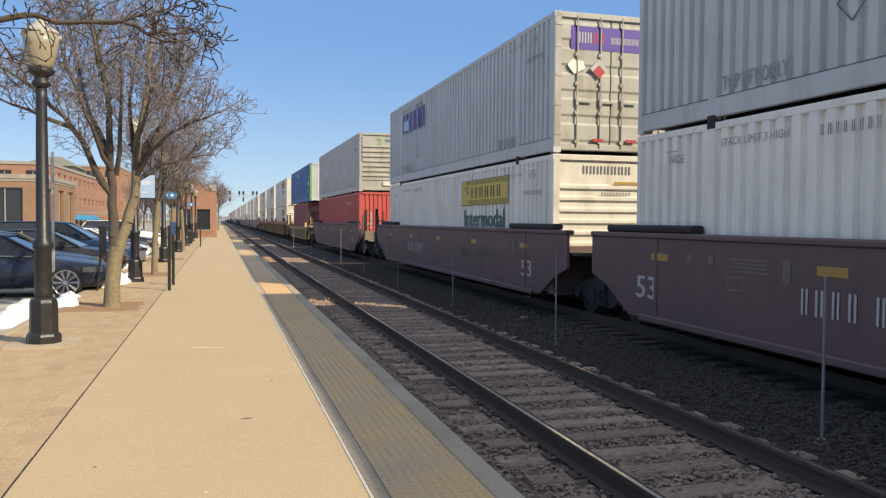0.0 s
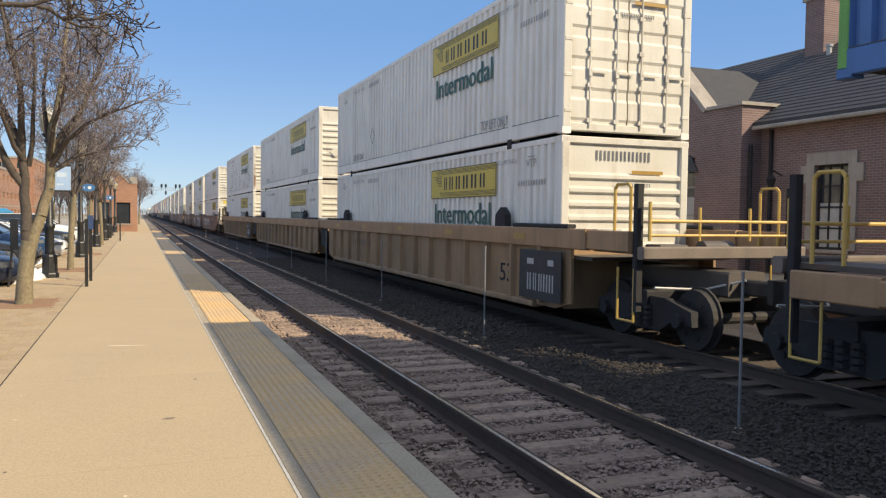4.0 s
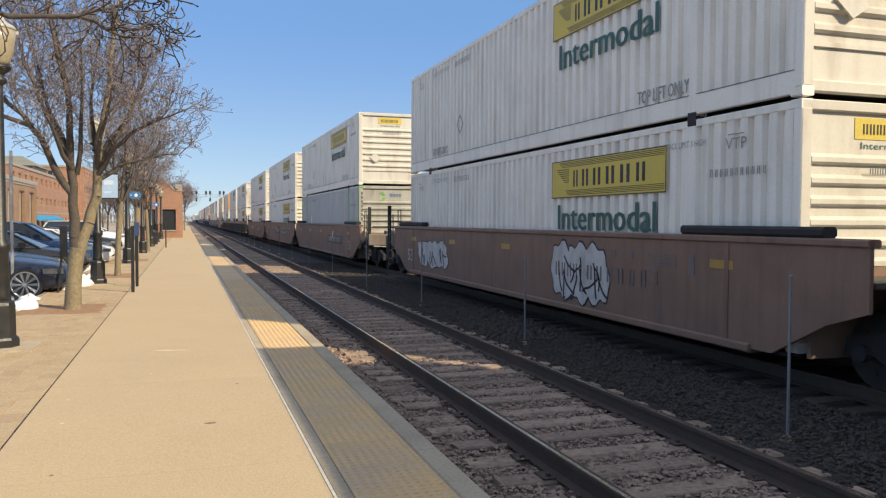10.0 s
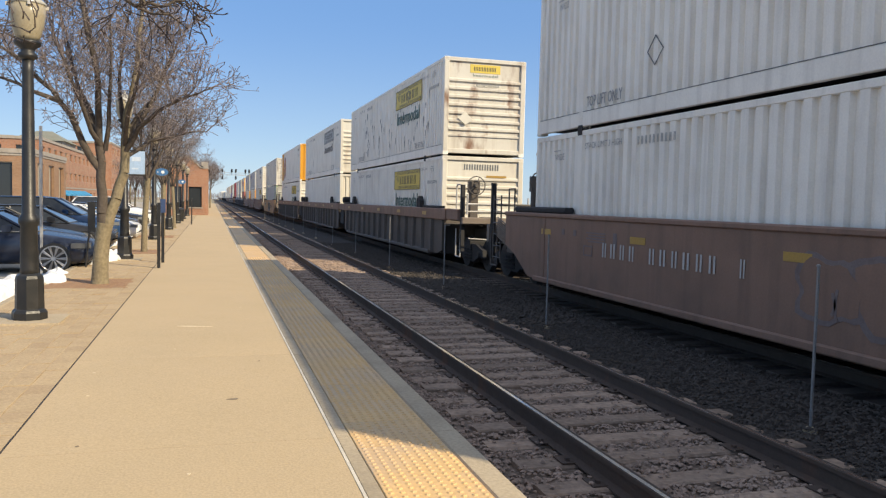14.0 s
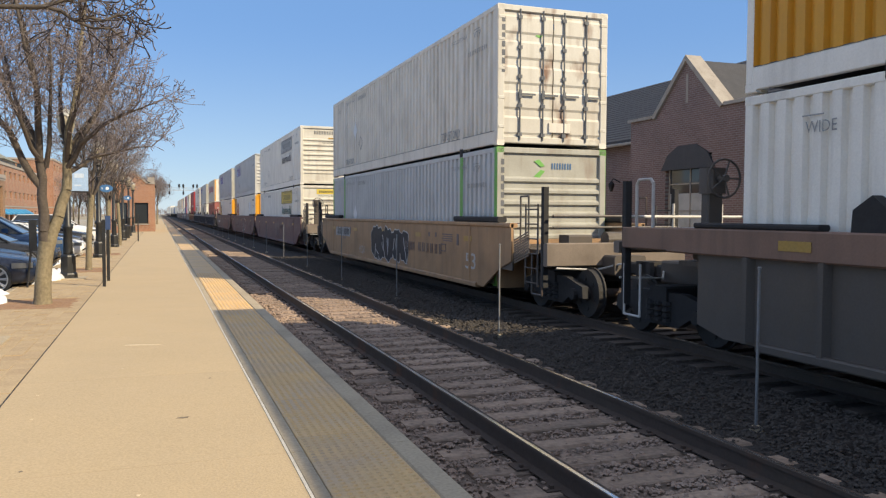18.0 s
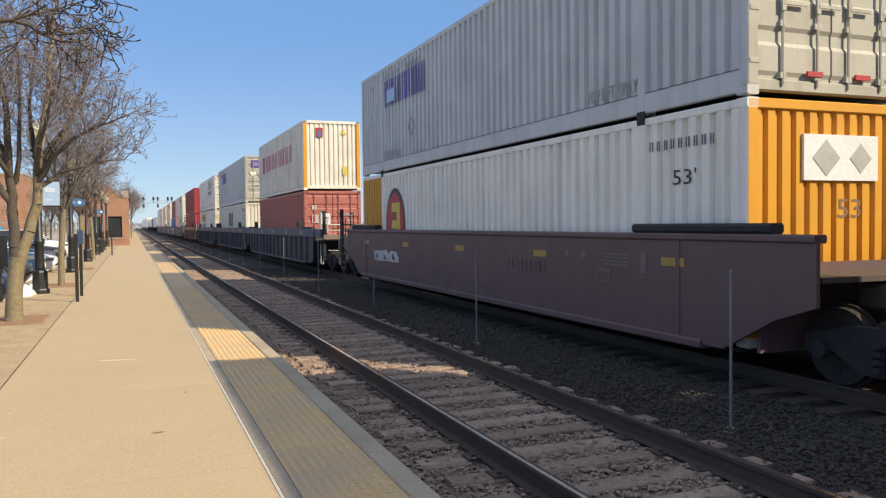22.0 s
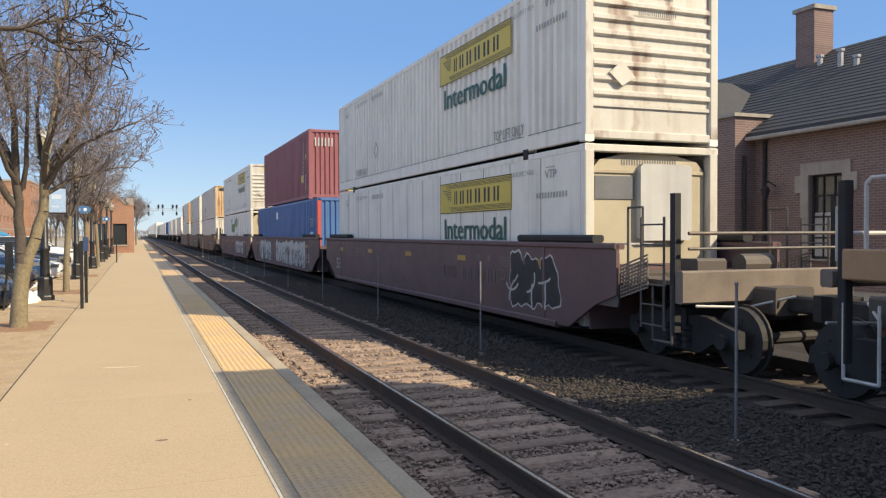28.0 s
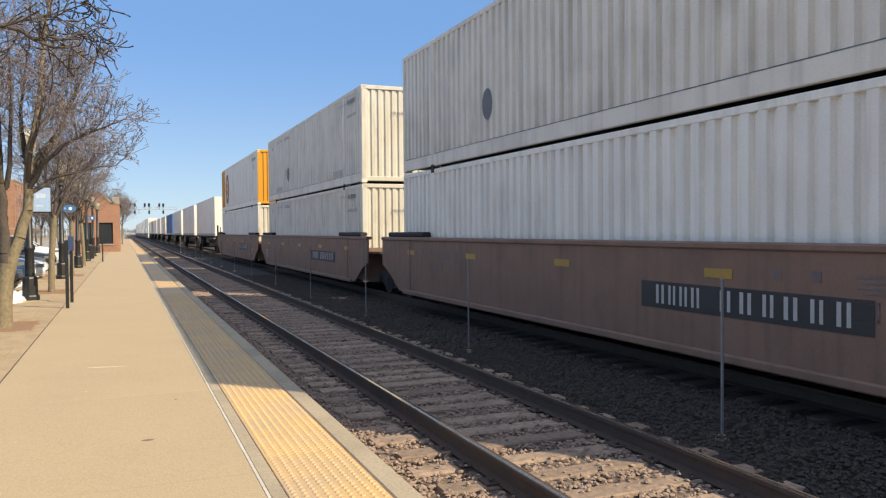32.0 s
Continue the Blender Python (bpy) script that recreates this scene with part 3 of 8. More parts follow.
    if style == "ribs":
        part("front_wall", cached(("front_wall", W, endm.name), lambda: ribbed_end(W, H), endm), endm, e)
        for s_ in (-1, 1):
            part("front_post", cached(("front_post", W, endm.name, s_), lambda: Geo().rbox(*sorted((s_ * (W / 2 - 0.16), s_ * (W / 2 - 0.002))), -0.004, 0.12, 0.12, H - 0.12, 0.015, "z"), endm), endm, e)
    elif style == "wavy":
        part("front_wall", cached(("wavy_wall", W, endm.name), lambda: wavy_end(W, H), endm), endm, e)
        pm = K.get("endpost", endm)
        for s_ in (-1, 1):
            part("front_post", cached(("front_post", W, pm.name, s_), lambda: Geo().rbox(*sorted((s_ * (W / 2 - 0.16), s_ * (W / 2 - 0.002))), -0.004, 0.12, 0.12, H - 0.12, 0.015, "z"), pm), pm, e)
    elif style == "doors":
        rod = INK_GREY if endm is JB_DIRTY else endm
        for s_ in (-1, 1):
            leaf = part("door", cached(("door", W, endm.name, s_), lambda: door_leaf(W, H, s_), endm), endm, e)
            for z in (0.35, 0.95, 1.55, 2.15, 2.6):
                part("hinge", cached(("hinge", endm.name), lambda: Geo().rbox(-0.065, 0.065, -0.012, 0.045, 0.0, 0.07, 0.01, "x"), endm), endm, leaf).location = (s_ * (W / 2 - 0.095), 0, z)
            for q in (0.25, 0.78):
                part("lock_rod", cached(("lock_rod", rod.name), lambda: lock_rod(H), rod), rod, e).location = (s_ * q, -0.005, 0)
        for s_ in (-1, 1):
            part("front_post", cached(("front_post", W, endm.name, s_), lambda: Geo().rbox(*sorted((s_ * (W / 2 - 0.13), s_ * (W / 2 - 0.002))), -0.004, 0.12, 0.12, H - 0.12, 0.015, "z"), endm), endm, e)
    elif style == "reefer":
        # a cooling unit set back in an open frame
        for s_ in (-1, 1):
            part("front_post", cached(("reefer_post", s_), lambda: Geo().rbox(*sorted((s_ * (W / 2 - 0.17), s_ * (W / 2 - 0.002))), -0.004, 0.16, 0.12, H - 0.12, 0.015, "z"), endm), endm, e)
        part("cooling_unit", cached(("cooling_unit", endm.name), lambda: Geo().prism(
            [(-1.1, 0.3), (1.1, 0.3), (1.1, 2.5), (0.95, 2.66), (0.5, 2.76), (-0.5, 2.76), (-0.95, 2.66), (-1.1, 2.5)], "y", 0.12, 0.75), UNIT_CREAM), UNIT_CREAM, e)
        if kind != "reefer_green":
            part("unit_cover", cached(("unit_cover", kind), lambda: Geo().rbox(-0.25, 0.76, 0.0, 0.3, 1.35, 2.6, 0.05, "y"), GREY), GREY, e, "grey sheet cover of the cooling unit")
            part("unit_lip", cached(("unit_lip",), lambda: Geo().rbox(-1.08, 1.08, 0.09, 0.118, 2.44, 2.5, 0.008, "x"), UNIT_CREAM), UNIT_CREAM, e)
            tagged(part("unit_stencil", cached(("unit_stencil",), lambda: end_bars(-0.55, 0.55, 2.58, 0.1, 0.119, 11), INK_GREY), INK_GREY, e), kind="stuff")
        if kind == "reefer_green":
            gr_ = part("grille", cached(("grille",), lambda: Geo().prism([(-0.62, 1.62), (0.9, 1.66), (0.98, 2.7), (-0.72, 2.7), (-0.76, 2.4)], "y", -0.01, 0.06), INK_GREY), INK_GREY, e, "dark louvred grille")
            for i in range(9):
                part("slat", cached(("grille_slat",), lambda: Geo().prism([(-0.05, 0.0), (-0.01, 0.0), (-0.01, 0.075), (-0.03, 0.075)], "x", -0.58, 0.86), BLUEGREY), BLUEGREY, gr_).location = (0, 0, 1.7 + i * 0.108)
        else:
            part("unit_vent", cached(("unit_vent",), lambda: Geo().rbox(-1.05, -0.3, 0.1, 0.118, 2.02, 2.4, 0.006, "x"), INK_GREY), INK_GREY, e)
        part("recess", cached(("recess",), lambda: box(-W / 2 + 0.1, W / 2 - 0.1, 0.8, 0.85, 0.2, H - 0.1), DARK), DARK, e)
    for d in K.get("deco", ()):
        DECO[d](e, L, W, H)
    MOVERS.append((e, s * SCALE, base))
    return e


def decal(e, key, build, material, label=""):
    ob = part(key[0], cached(key, build, material), material, e, label)
    if any(w in key[0] for w in ("bars", "code", "line", "mark", "letters", "stencil", "lettering", "word", "feet", "column", "drips", "runs")):
        tagged(ob, label, kind="stuff")


def d_jb(e, L, W, H, ink=None, yellow=None, up=0.08, back=0.0):
    x = -W / 2 - 0.003
    ink, yellow = ink or INK_GREEN, yellow or LOGO_Y
    decal(e, ("logo_panel", W, yellow.name, up, back), lambda: box(x - 0.004, x, 2.60, 6.33, 1.84, 2.52).moved(0, back, up), yellow, "yellow printed panel")
    decal(e, ("logo_mark", W, up, back), lambda: logo_print(x).moved(0, back, up), INK)
    decal(e, ("lettering", W, ink.name, up, back), lambda: side_text("Intermodal", 0.47, 6.12, 1.27, x - 0.008, 3.25, 0.04).moved(0, back, up), ink, "dark green word on the wall")


def d_jbhigh(e, L, W, H):
    d_jb(e, L, W, H, up=0.2)


def d_jbrear(e, L, W, H):
    d_jb(e, L, W, H, back=6.8)


def d_jbpale(e, L, W, H):
    x = -W / 2 - 0.003
    d_jb(e, L, W, H, None, JB_END)
    decal(e, ("panel_tip", W), lambda: box(x - 0.006, x - 0.0045, 5.95, 6.3, 1.95, 2.55), LOGO_Y, "patch of old yellow print")


def logo_print(x):
    """A thin border, rules above and below, a rolled corner and a row of bars for the name."""
    g = Geo()
    def bar(y0, y1, z0, z1):
        a, b, c, d = 2.60 + (y0 - 2.75) * 1.022, 2.60 + (y1 - 2.75) * 1.022, 1.84 + (z0 - 1.92) * 1.08, 1.84 + (z1 - 1.92) * 1.08
        g.box(x - 0.007, x - 0.004, a, b, c, d)
    for z in (1.922, 2.533):
        bar(2.755, 6.395, z, z + 0.016)
    for y in (2.755, 6.379):
        bar(y, y + 0.016, 1.938, 2.533)
    for i in range(4):
        bar(2.8, 5.75 + 0.03 * i, 1.965 + 0.024 * i, 1.974 + 0.024 * i)
        bar(2.8, 6.1 - 0.04 * i, 2.505 - 0.024 * i, 2.514 - 0.024 * i)
    for i in range(7):
        bar(5.72, 6.2 - 0.05 * i, 2.39 - 0.035 * i, 2.403 - 0.035 * i)
    y = 5.55
    for w in (0.2, 0.26, 0.3, 0.32, 0.34, 0.3):
        bar(y - w * 0.26, y, 2.1, 2.37)
        bar(y - w * 0.8, y - w * 0.54, 2.1, 2.37)
        y -= w + 0.12
    return g


def d_jbgrey(e, L, W, H):
    d_jb(e, L, W, H, INK_GREY, PALE_LOGO)


def d_stencils(e, L, W, H):
    x = -W / 2 - 0.003
    if L > 13:
        decal(e, ("stencil", W, L), lambda: side_text("TOP LIFT ONLY", 0.2, L - 2.25, 0.37, x - 0.004, 1.3, 0.012), INK_WORN)
        decal(e, ("stencil_high", W, L), lambda: side_text("STACK LIMIT 3 HIGH", 0.11, L - 2.25, 2.54, x - 0.004, 1.35), INK_WORN)
        decal(e, ("stencil_code", W, L), lambda: bars(x - 0.004, L - 5.2, L - 4.05, 2.5, 0.13, 10, 5, 0.6), INK_WORN)
        decal(e, ("stencil_wide", W, L), lambda: side_text("WIDE", 0.13, L - 0.95, 2.38, x - 0.004, 0.42).box(x - 0.006, x - 0.004, L - 1.2, L - 0.9, 2.56, 2.575), INK_WORN)
        decal(e, ("stencil_front", W, L), lambda: side_text("TOP LIFT ONLY", 0.2, 3.4, 0.35, x - 0.004, 1.3, 0.012), INK_WORN)
        decal(e, ("stencil_high_front", W, L), lambda: side_text("STACK LIMIT 3 HIGH", 0.09, 2.66, 2.52, x - 0.004, 0.95), INK_WORN)
        decal(e, ("stencil_vtp", W, L), lambda: side_text("VTP", 0.15, 1.3, 2.42, x - 0.004, 0.4).box(x - 0.006, x - 0.004, 0.95, 1.25, 2.6, 2.615), INK_WORN)
        decal(e, ("stencil_line", W, L), lambda: bars(x - 0.004, 0.55, 1.65, 2.08, 0.1, 11, 3, 0.5), INK_WORN)
    decal(e, ("placard_holder", W), lambda: diamond(x - 0.006, 11.6, 1.0 if L > 13 else 1.5, 0.24), INK_GREY)


def diamond(x, y, z, r):
    g = Geo()
    for a, b in ((r, r * 0.88),):
        o = [(y - a, z), (y, z - a), (y + a, z), (y, z + a)]
        i = [(y - b, z), (y, z - b), (y + b, z), (y, z + b)]
        for k in range(4):
            g.prism([o[k], o[(k + 1) % 4], i[(k + 1) % 4], i[k]], "x", x - 0.004, x)
    return g


def d_endsign(e, L, W, H):
    decal(e, ("end_sign", W), lambda: box(-0.48, 0.48, 0.047, 0.0545, 2.47, 2.72), LOGO_Y, "small yellow sign")
    decal(e, ("end_sign_bars", W), lambda: end_bars(-0.36, 0.36, 2.53, 0.12, 0.046, 7), INK)
    decal(e, ("end_word", W), lambda: end_text("Intermodal", 0.08, -0.4, 2.36, 0.048, 0.8), INK_GREEN)
    decal(e, ("end_code", W), lambda: end_bars(-0.3, 0.45, 2.06, 0.07, -0.006, 10), INK_GREY)
    decal(e, ("end_placard", W), lambda: Geo().prism([(-0.62, 0.9), (-0.38, 1.05), (-0.62, 1.3), (-0.86, 1.1)], "y", -0.03, 0.0), JB_END)


def d_endplain(e, L, W, H):
    decal(e, ("end_bars_plain", W), lambda: end_bars(-0.6, 0.55, 2.5, 0.17, 0.046, 7), INK_GREY)
    decal(e, ("end_code2", W), lambda: end_bars(-0.2, 0.5, 2.05, 0.07, -0.006, 10), INK_GREY)
    decal(e, ("end_label", W), lambda: box(0.1, 0.75, -0.006, 0.0, 2.28, 2.34), REFLECT)


def d_endwide(e, L, W, H):
    decal(e, ("end_wide_sign", W), lambda: box(-0.85, 0.85, 0.047, 0.0545, 2.44, 2.72), LOGO_Y, "wide yellow sign")
    decal(e, ("end_wide_bars", W), lambda: end_bars(-0.55, 0.6, 2.5, 0.15, 0.046, 7), INK)


def d_enddoor(e, L, W, H):
    """A full-width yellow band across both doors, behind the lock rods."""
    for s in (-1, 1):
        decal(e, ("door_band", W, s), lambda: box(*sorted((s * 0.03, s * 1.1)), -0.004, 0.03, 2.02, 2.42), LOGO_Y, "yellow band printed on the door")
    decal(e, ("door_band_bars", W), lambda: end_bars(-0.6, 0.75, 2.1, 0.22, -0.005, 6), INK)


def d_endframe(e, L, W, H):
    """A thin dark frame round a row of bars, and two diamond placards below."""
    g = lambda: box(-1.02, 1.02, 0.0435, 0.0465, 2.36, 2.374).box(-1.02, 1.02, 0.0435, 0.0465, 2.7, 2.714).box(-1.02, -1.008, 0.0435, 0.0465, 2.374, 2.7).box(1.008, 1.02, 0.0435, 0.0465, 2.374, 2.7)
    decal(e, ("sign_frame", W), g, INK_GREY, "thin dark frame of the sign")
    decal(e, ("end_name_bars", W), lambda: end_bars(-0.62, 0.7, 2.44, 0.19, 0.046, 6), INK)
    decal(e, ("end_code4", W), lambda: end_bars(-0.35, 0.5, 2.06, 0.07, -0.006, 10), INK_GREY)
    kite = lambda x, z, r: Geo().prism([(x, z - r), (x + r, z), (x, z + r), (x - r, z)], "y", -0.03, 0.0)
    a = part("placard", cached(("placard_white", W), lambda: kite(-0.86, 1.96, 0.16), WHITE_SIGN), WHITE_SIGN, e, "white and black diamond placard")
    part("placard_band", cached(("placard_black", W), lambda: Geo().prism([(-1.01, 1.95), (-0.86, 1.8), (-0.71, 1.95)], "y", -0.034, -0.031), INK), INK, a)
    b = part("placard", cached(("placard_red", W), lambda: kite(-0.5, 1.7, 0.16), BADGE_RED), BADGE_RED, e, "red diamond placard with a white band")
    part("placard_band", cached(("placard_line", W), lambda: box(-0.62, -0.38, -0.034, -0.031, 1.68, 1.73), WHITE_SIGN), WHITE_SIGN, b)


def end_bars(x0, x1, z, h, y, n):
    g, st = Geo(), (x1 - x0) / n
    for i in range(n):
        a = x0 + i * st
        g.box(a, a + st * 0.22, y - 0.003, y, z, z + h).box(a + st * 0.48, a + st * 0.7, y - 0.003, y, z, z + h)
    return g


def d_courier(e, L, W, H):
    x = -W / 2 - 0.003
    decal(e, ("purple_logo", W), lambda: bars(x - 0.003, 10.6, 13.9, 1.75, 0.72, 9, 8, 0.22), PURPLE, "dark purple printed letters as bars")
    decal(e, ("pale_logo", W), lambda: box(x - 0.012, x - 0.006, 12.9, 13.6, 1.86, 2.2), PALE_SIGN)


def d_courier_end(e, L, W, H):
    decal(e, ("purple_sign", W), lambda: box(-0.92, 0.98, 0.016, 0.021, 2.14, 2.62), PURPLE, "purple sign across the doors")
    decal(e, ("purple_sign_bars", W), lambda: end_bars(-0.8, -0.42, 2.28, 0.22, 0.0155, 3), INK_WHITE)
    decal(e, ("red_sign_bars", W), lambda: end_bars(-0.42, -0.14, 2.28, 0.22, 0.0155, 2), BADGE_RED)
    decal(e, ("thin_sign_bars", W), lambda: end_bars(0.0, 0.85, 2.29, 0.14, 0.0155, 9), INK_WHITE)
    decal(e, ("placard", W), lambda: Geo().prism([(-0.5, 1.75), (-0.3, 1.95), (-0.1, 1.75), (-0.3, 1.55)], "y", -0.03, 0.0), INK_WHITE)
    decal(e, ("placard_red", W), lambda: Geo().prism([(-0.44, 1.69), (-0.3, 1.83), (-0.16, 1.69), (-0.3, 1.55)], "y", -0.034, -0.03), BADGE_RED)
    for u in (-0.42, 0.35):
        decal(e, ("red_reflector", W, u), lambda: box(u, u + 0.24, -0.03, 0.0, 0.24, 0.3), BADGE_RED)
    decal(e, ("bare_patch", W), lambda: Geo().prism([(-1.0, 1.8), (-0.85, 1.62), (-0.6, 1.75), (-0.65, 1.9), (-0.9, 1.92)], "y", -0.004, 0.02), JB)


def d_leaf(e, L, W, H):
    x = -W / 2 - 0.003
    decal(e, ("pale_placard", W), lambda: Geo().prism([(12.15, 1.5), (12.4, 1.2), (12.65, 1.5), (12.4, 1.8)], "x", x - 0.006, x), WHITE_SIGN)
    decal(e, ("end_leaf_mark", W), lambda: Geo().prism([(-0.42, 2.62), (-0.3, 2.66), (-0.16, 2.52), (-0.26, 2.5)], "y", 0.04, 0.048).prism([(-0.42, 2.3), (-0.26, 2.44), (-0.16, 2.42), (-0.3, 2.26)], "y", 0.04, 0.048), LIME)
    decal(e, ("end_leaf_bars", W), lambda: end_bars(0.0, 0.5, 2.46, 0.13, 0.046, 4), BLUE_SIGN)
    decal(e, ("end_tall_code", W), lambda: tall_code(-1.2, 1.5, 2.7, -0.006), INK_GREY)
    decal(e, ("end_plate", W), lambda: box(-0.1, 0.4, -0.01, 0.05, 0.3, 0.5), BEIGE)


def tall_code(x, z0, z1, y):
    g, n = Geo(), 7
    for i in range(n):
        z = z0 + (z1 - z0) * i / n
        g.box(x, x + 0.075, y - 0.003, y, z, z + (z1 - z0) / n * 0.7)
    return g


def d_fiftythree(e, L, W, H):
    decal(e, ("end_feet", W), lambda: end_text("53'", 0.24, -0.2, 0.42, 0.0, 0.42), INK_WHITE)
    decal(e, ("end_tall_white", W), lambda: tall_code(-0.72, 1.1, 1.95, 0.02), INK_WHITE)
    decal(e, ("side_code", W), lambda: bars(-W / 2 - 0.004, 2.3, 4.1, 2.3, 0.17, 9, 3, 0.5), INK_WHITE)


def d_big53(e, L, W, H):
    x = -W / 2 - 0.003
    decal(e, ("end_big", W), lambda: end_text("53", 0.34, -0.2, 2.2, 0.02, 0.5), INK_WHITE)
    decal(e, ("end_label_white", W), lambda: box(-0.1, 0.3, -0.004, 0.02, 1.7, 1.95).box(-0.1, 0.3, -0.004, 0.02, 0.9, 1.15), WHITE_SIGN)
    decal(e, ("side_big", W), lambda: side_text("53", 0.36, 1.35, 1.75, x - 0.006, 0.62, 0.02), INK_WHITE)
    decal(e, ("side_label", W), lambda: box(x - 0.006, x, 0.75, 1.35, 1.25, 1.55).box(x - 0.006, x, 9.2, 9.75, 2.2, 2.55), WHITE_SIGN)
    decal(e, ("side_tag", W), lambda: box(x - 0.006, x, 1.5, 1.75, 0.7, 1.0), LOGO_Y)


def d_lessor(e, L, W, H):
    x = -W / 2 - 0.003
    decal(e, ("end_word_white", W), lambda: end_bars(-0.95, -0.1, 2.2, 0.36, 0.02, 3), INK_WHITE)
    decal(e, ("side_column", W), lambda: column(x, 1.0, 0.7, 2.5, 9).add(*gv(column(x, 0.55, 0.4, 1.1, 4))).add(*gv(column(x, L - 0.6, 0.9, 1.9, 4))), INK_WHITE)
    decal(e, ("side_tag", W, L), lambda: box(x - 0.006, x, 1.1, 1.55, 0.75, 1.05).box(x - 0.006, x, 0.5, 0.65, 1.7, 1.9), LOGO_Y)
    decal(e, ("end_tag", W), lambda: box(0.45, 0.75, -0.004, 0.03, 0.35, 0.55), LOGO_Y)


def gv(g):
    return g.v, g.f


def column(x, y, z0, z1, n):
    g = Geo()
    for i in range(n):
        z = z0 + (z1 - z0) * i / n
        g.box(x - 0.004, x, y, y + 0.09, z, z + (z1 - z0) / n * 0.72)
    return g


def d_ocean(e, L, W, H):
    x = -W / 2 - 0.003
    decal(e, ("pink_letters", W), lambda: bars(x, 2.6, 10.0, 1.35, 0.78, 8, 4, 0.32), PINK, "large faded red letters as bars")
    decal(e, ("pink_badge", W), lambda: box(x - 0.004, x, 10.15, 10.8, 1.3, 2.15), BADGE_RED)
    decal(e, ("end_badge", W), lambda: box(-0.68, -0.38, 0.0, 0.03, 2.2, 2.6), BADGE_RED)
    decal(e, ("end_badge_blue", W), lambda: box(-0.6, -0.46, -0.004, 0.0, 2.2, 2.5), BLUE_SIGN)
    decal(e, ("end_tag", W, "hi"), lambda: box(0.45, 0.65, -0.004, 0.03, 0.65, 1.0).prism([(0.38, 2.35), (0.62, 2.35), (0.5, 2.58)], "y", -0.004, 0.03), LOGO_Y)


def d_triton(e, L, W, H):
    x = -W / 2 - 0.003
    decal(e, ("side_column_word", W), lambda: column(x, 11.2, 0.75, 2.35, 6), INK_WHITE)
    decal(e, ("door_badges", W), lambda: box(-0.9, -0.62, -0.012, 0.02, 1.55, 1.9).box(-0.9, -0.7, -0.012, 0.02, 2.1, 2.3), INK_WHITE)
    decal(e, ("door_badge_red", W), lambda: box(-0.86, -0.76, -0.016, -0.012, 1.58, 1.87), BADGE_RED)
    decal(e, ("door_plate", W), lambda: box(-0.5, -0.12, -0.02, 0.02, 1.5, 1.95), WHITE_SIGN)
    decal(e, ("door_plate_bars", W), lambda: end_bars(-0.42, -0.2, 1.6, 0.05, -0.024, 5).box(-0.42, -0.2, -0.024, -0.02, 1.72, 1.8), INK)
    decal(e, ("door_codes", W), lambda: end_bars(0.3, 0.95, 1.85, 0.12, 0.0, 8).add(*gv(end_bars(0.6, 0.95, 1.6, 0.11, 0.0, 4))), INK_WHITE)
    decal(e, ("door_warning", W), lambda: Geo().prism([(-0.85, 0.95), (-0.6, 0.95), (-0.72, 1.15)], "y", -0.012, 0.02), LOGO_Y)


def d_freight(e, L, W, H):
    x = -W / 2 - 0.003
    slant = lambda y, w: Geo().prism([(y, 1.45), (y + w, 1.45), (y + w - 0.25, 2.4), (y - 0.25 + 0.15, 2.4)], "x", x - 0.004, x)
    decal(e, ("green_letters", W), lambda: slant(6.9, 0.6).add(*gv(slant(7.7, 0.7))).add(*gv(slant(8.6, 0.8))), INK_GREEN, "large green slanted letters as shapes")
    decal(e, ("yellow_line", W), lambda: box(x - 0.004, x, 6.6, 9.3, 1.28, 1.38), LOGO_Y)
    decal(e, ("placards", W), lambda: Geo().prism([(6.0, 1.75), (6.25, 1.5), (6.5, 1.75), (6.25, 2.0)], "x", x - 0.006, x).prism(
        [(5.2, 1.75), (5.45, 1.5), (5.7, 1.75), (5.45, 2.0)], "x", x - 0.006, x).prism([(-0.4, 1.0), (-0.1, 0.75), (0.2, 1.0), (-0.1, 1.3)], "y", -0.004, 0.03), WHITE_SIGN)
    decal(e, ("side_foot_mark", W), lambda: side_text("53'", 0.2, 1.35, 1.95, x - 0.005, 0.48), INK)
    decal(e, ("side_code_b", W), lambda: bars(x, 0.5, 1.75, 2.42, 0.13, 8, 5, 0.5), INK_GREY)
    decal(e, ("end_tall_dark", W), lambda: tall_code(0.72, 1.1, 2.1, 0.02).add(*gv(tall_code(0.5, 1.1, 2.0, 0.02))), INK_GREY)


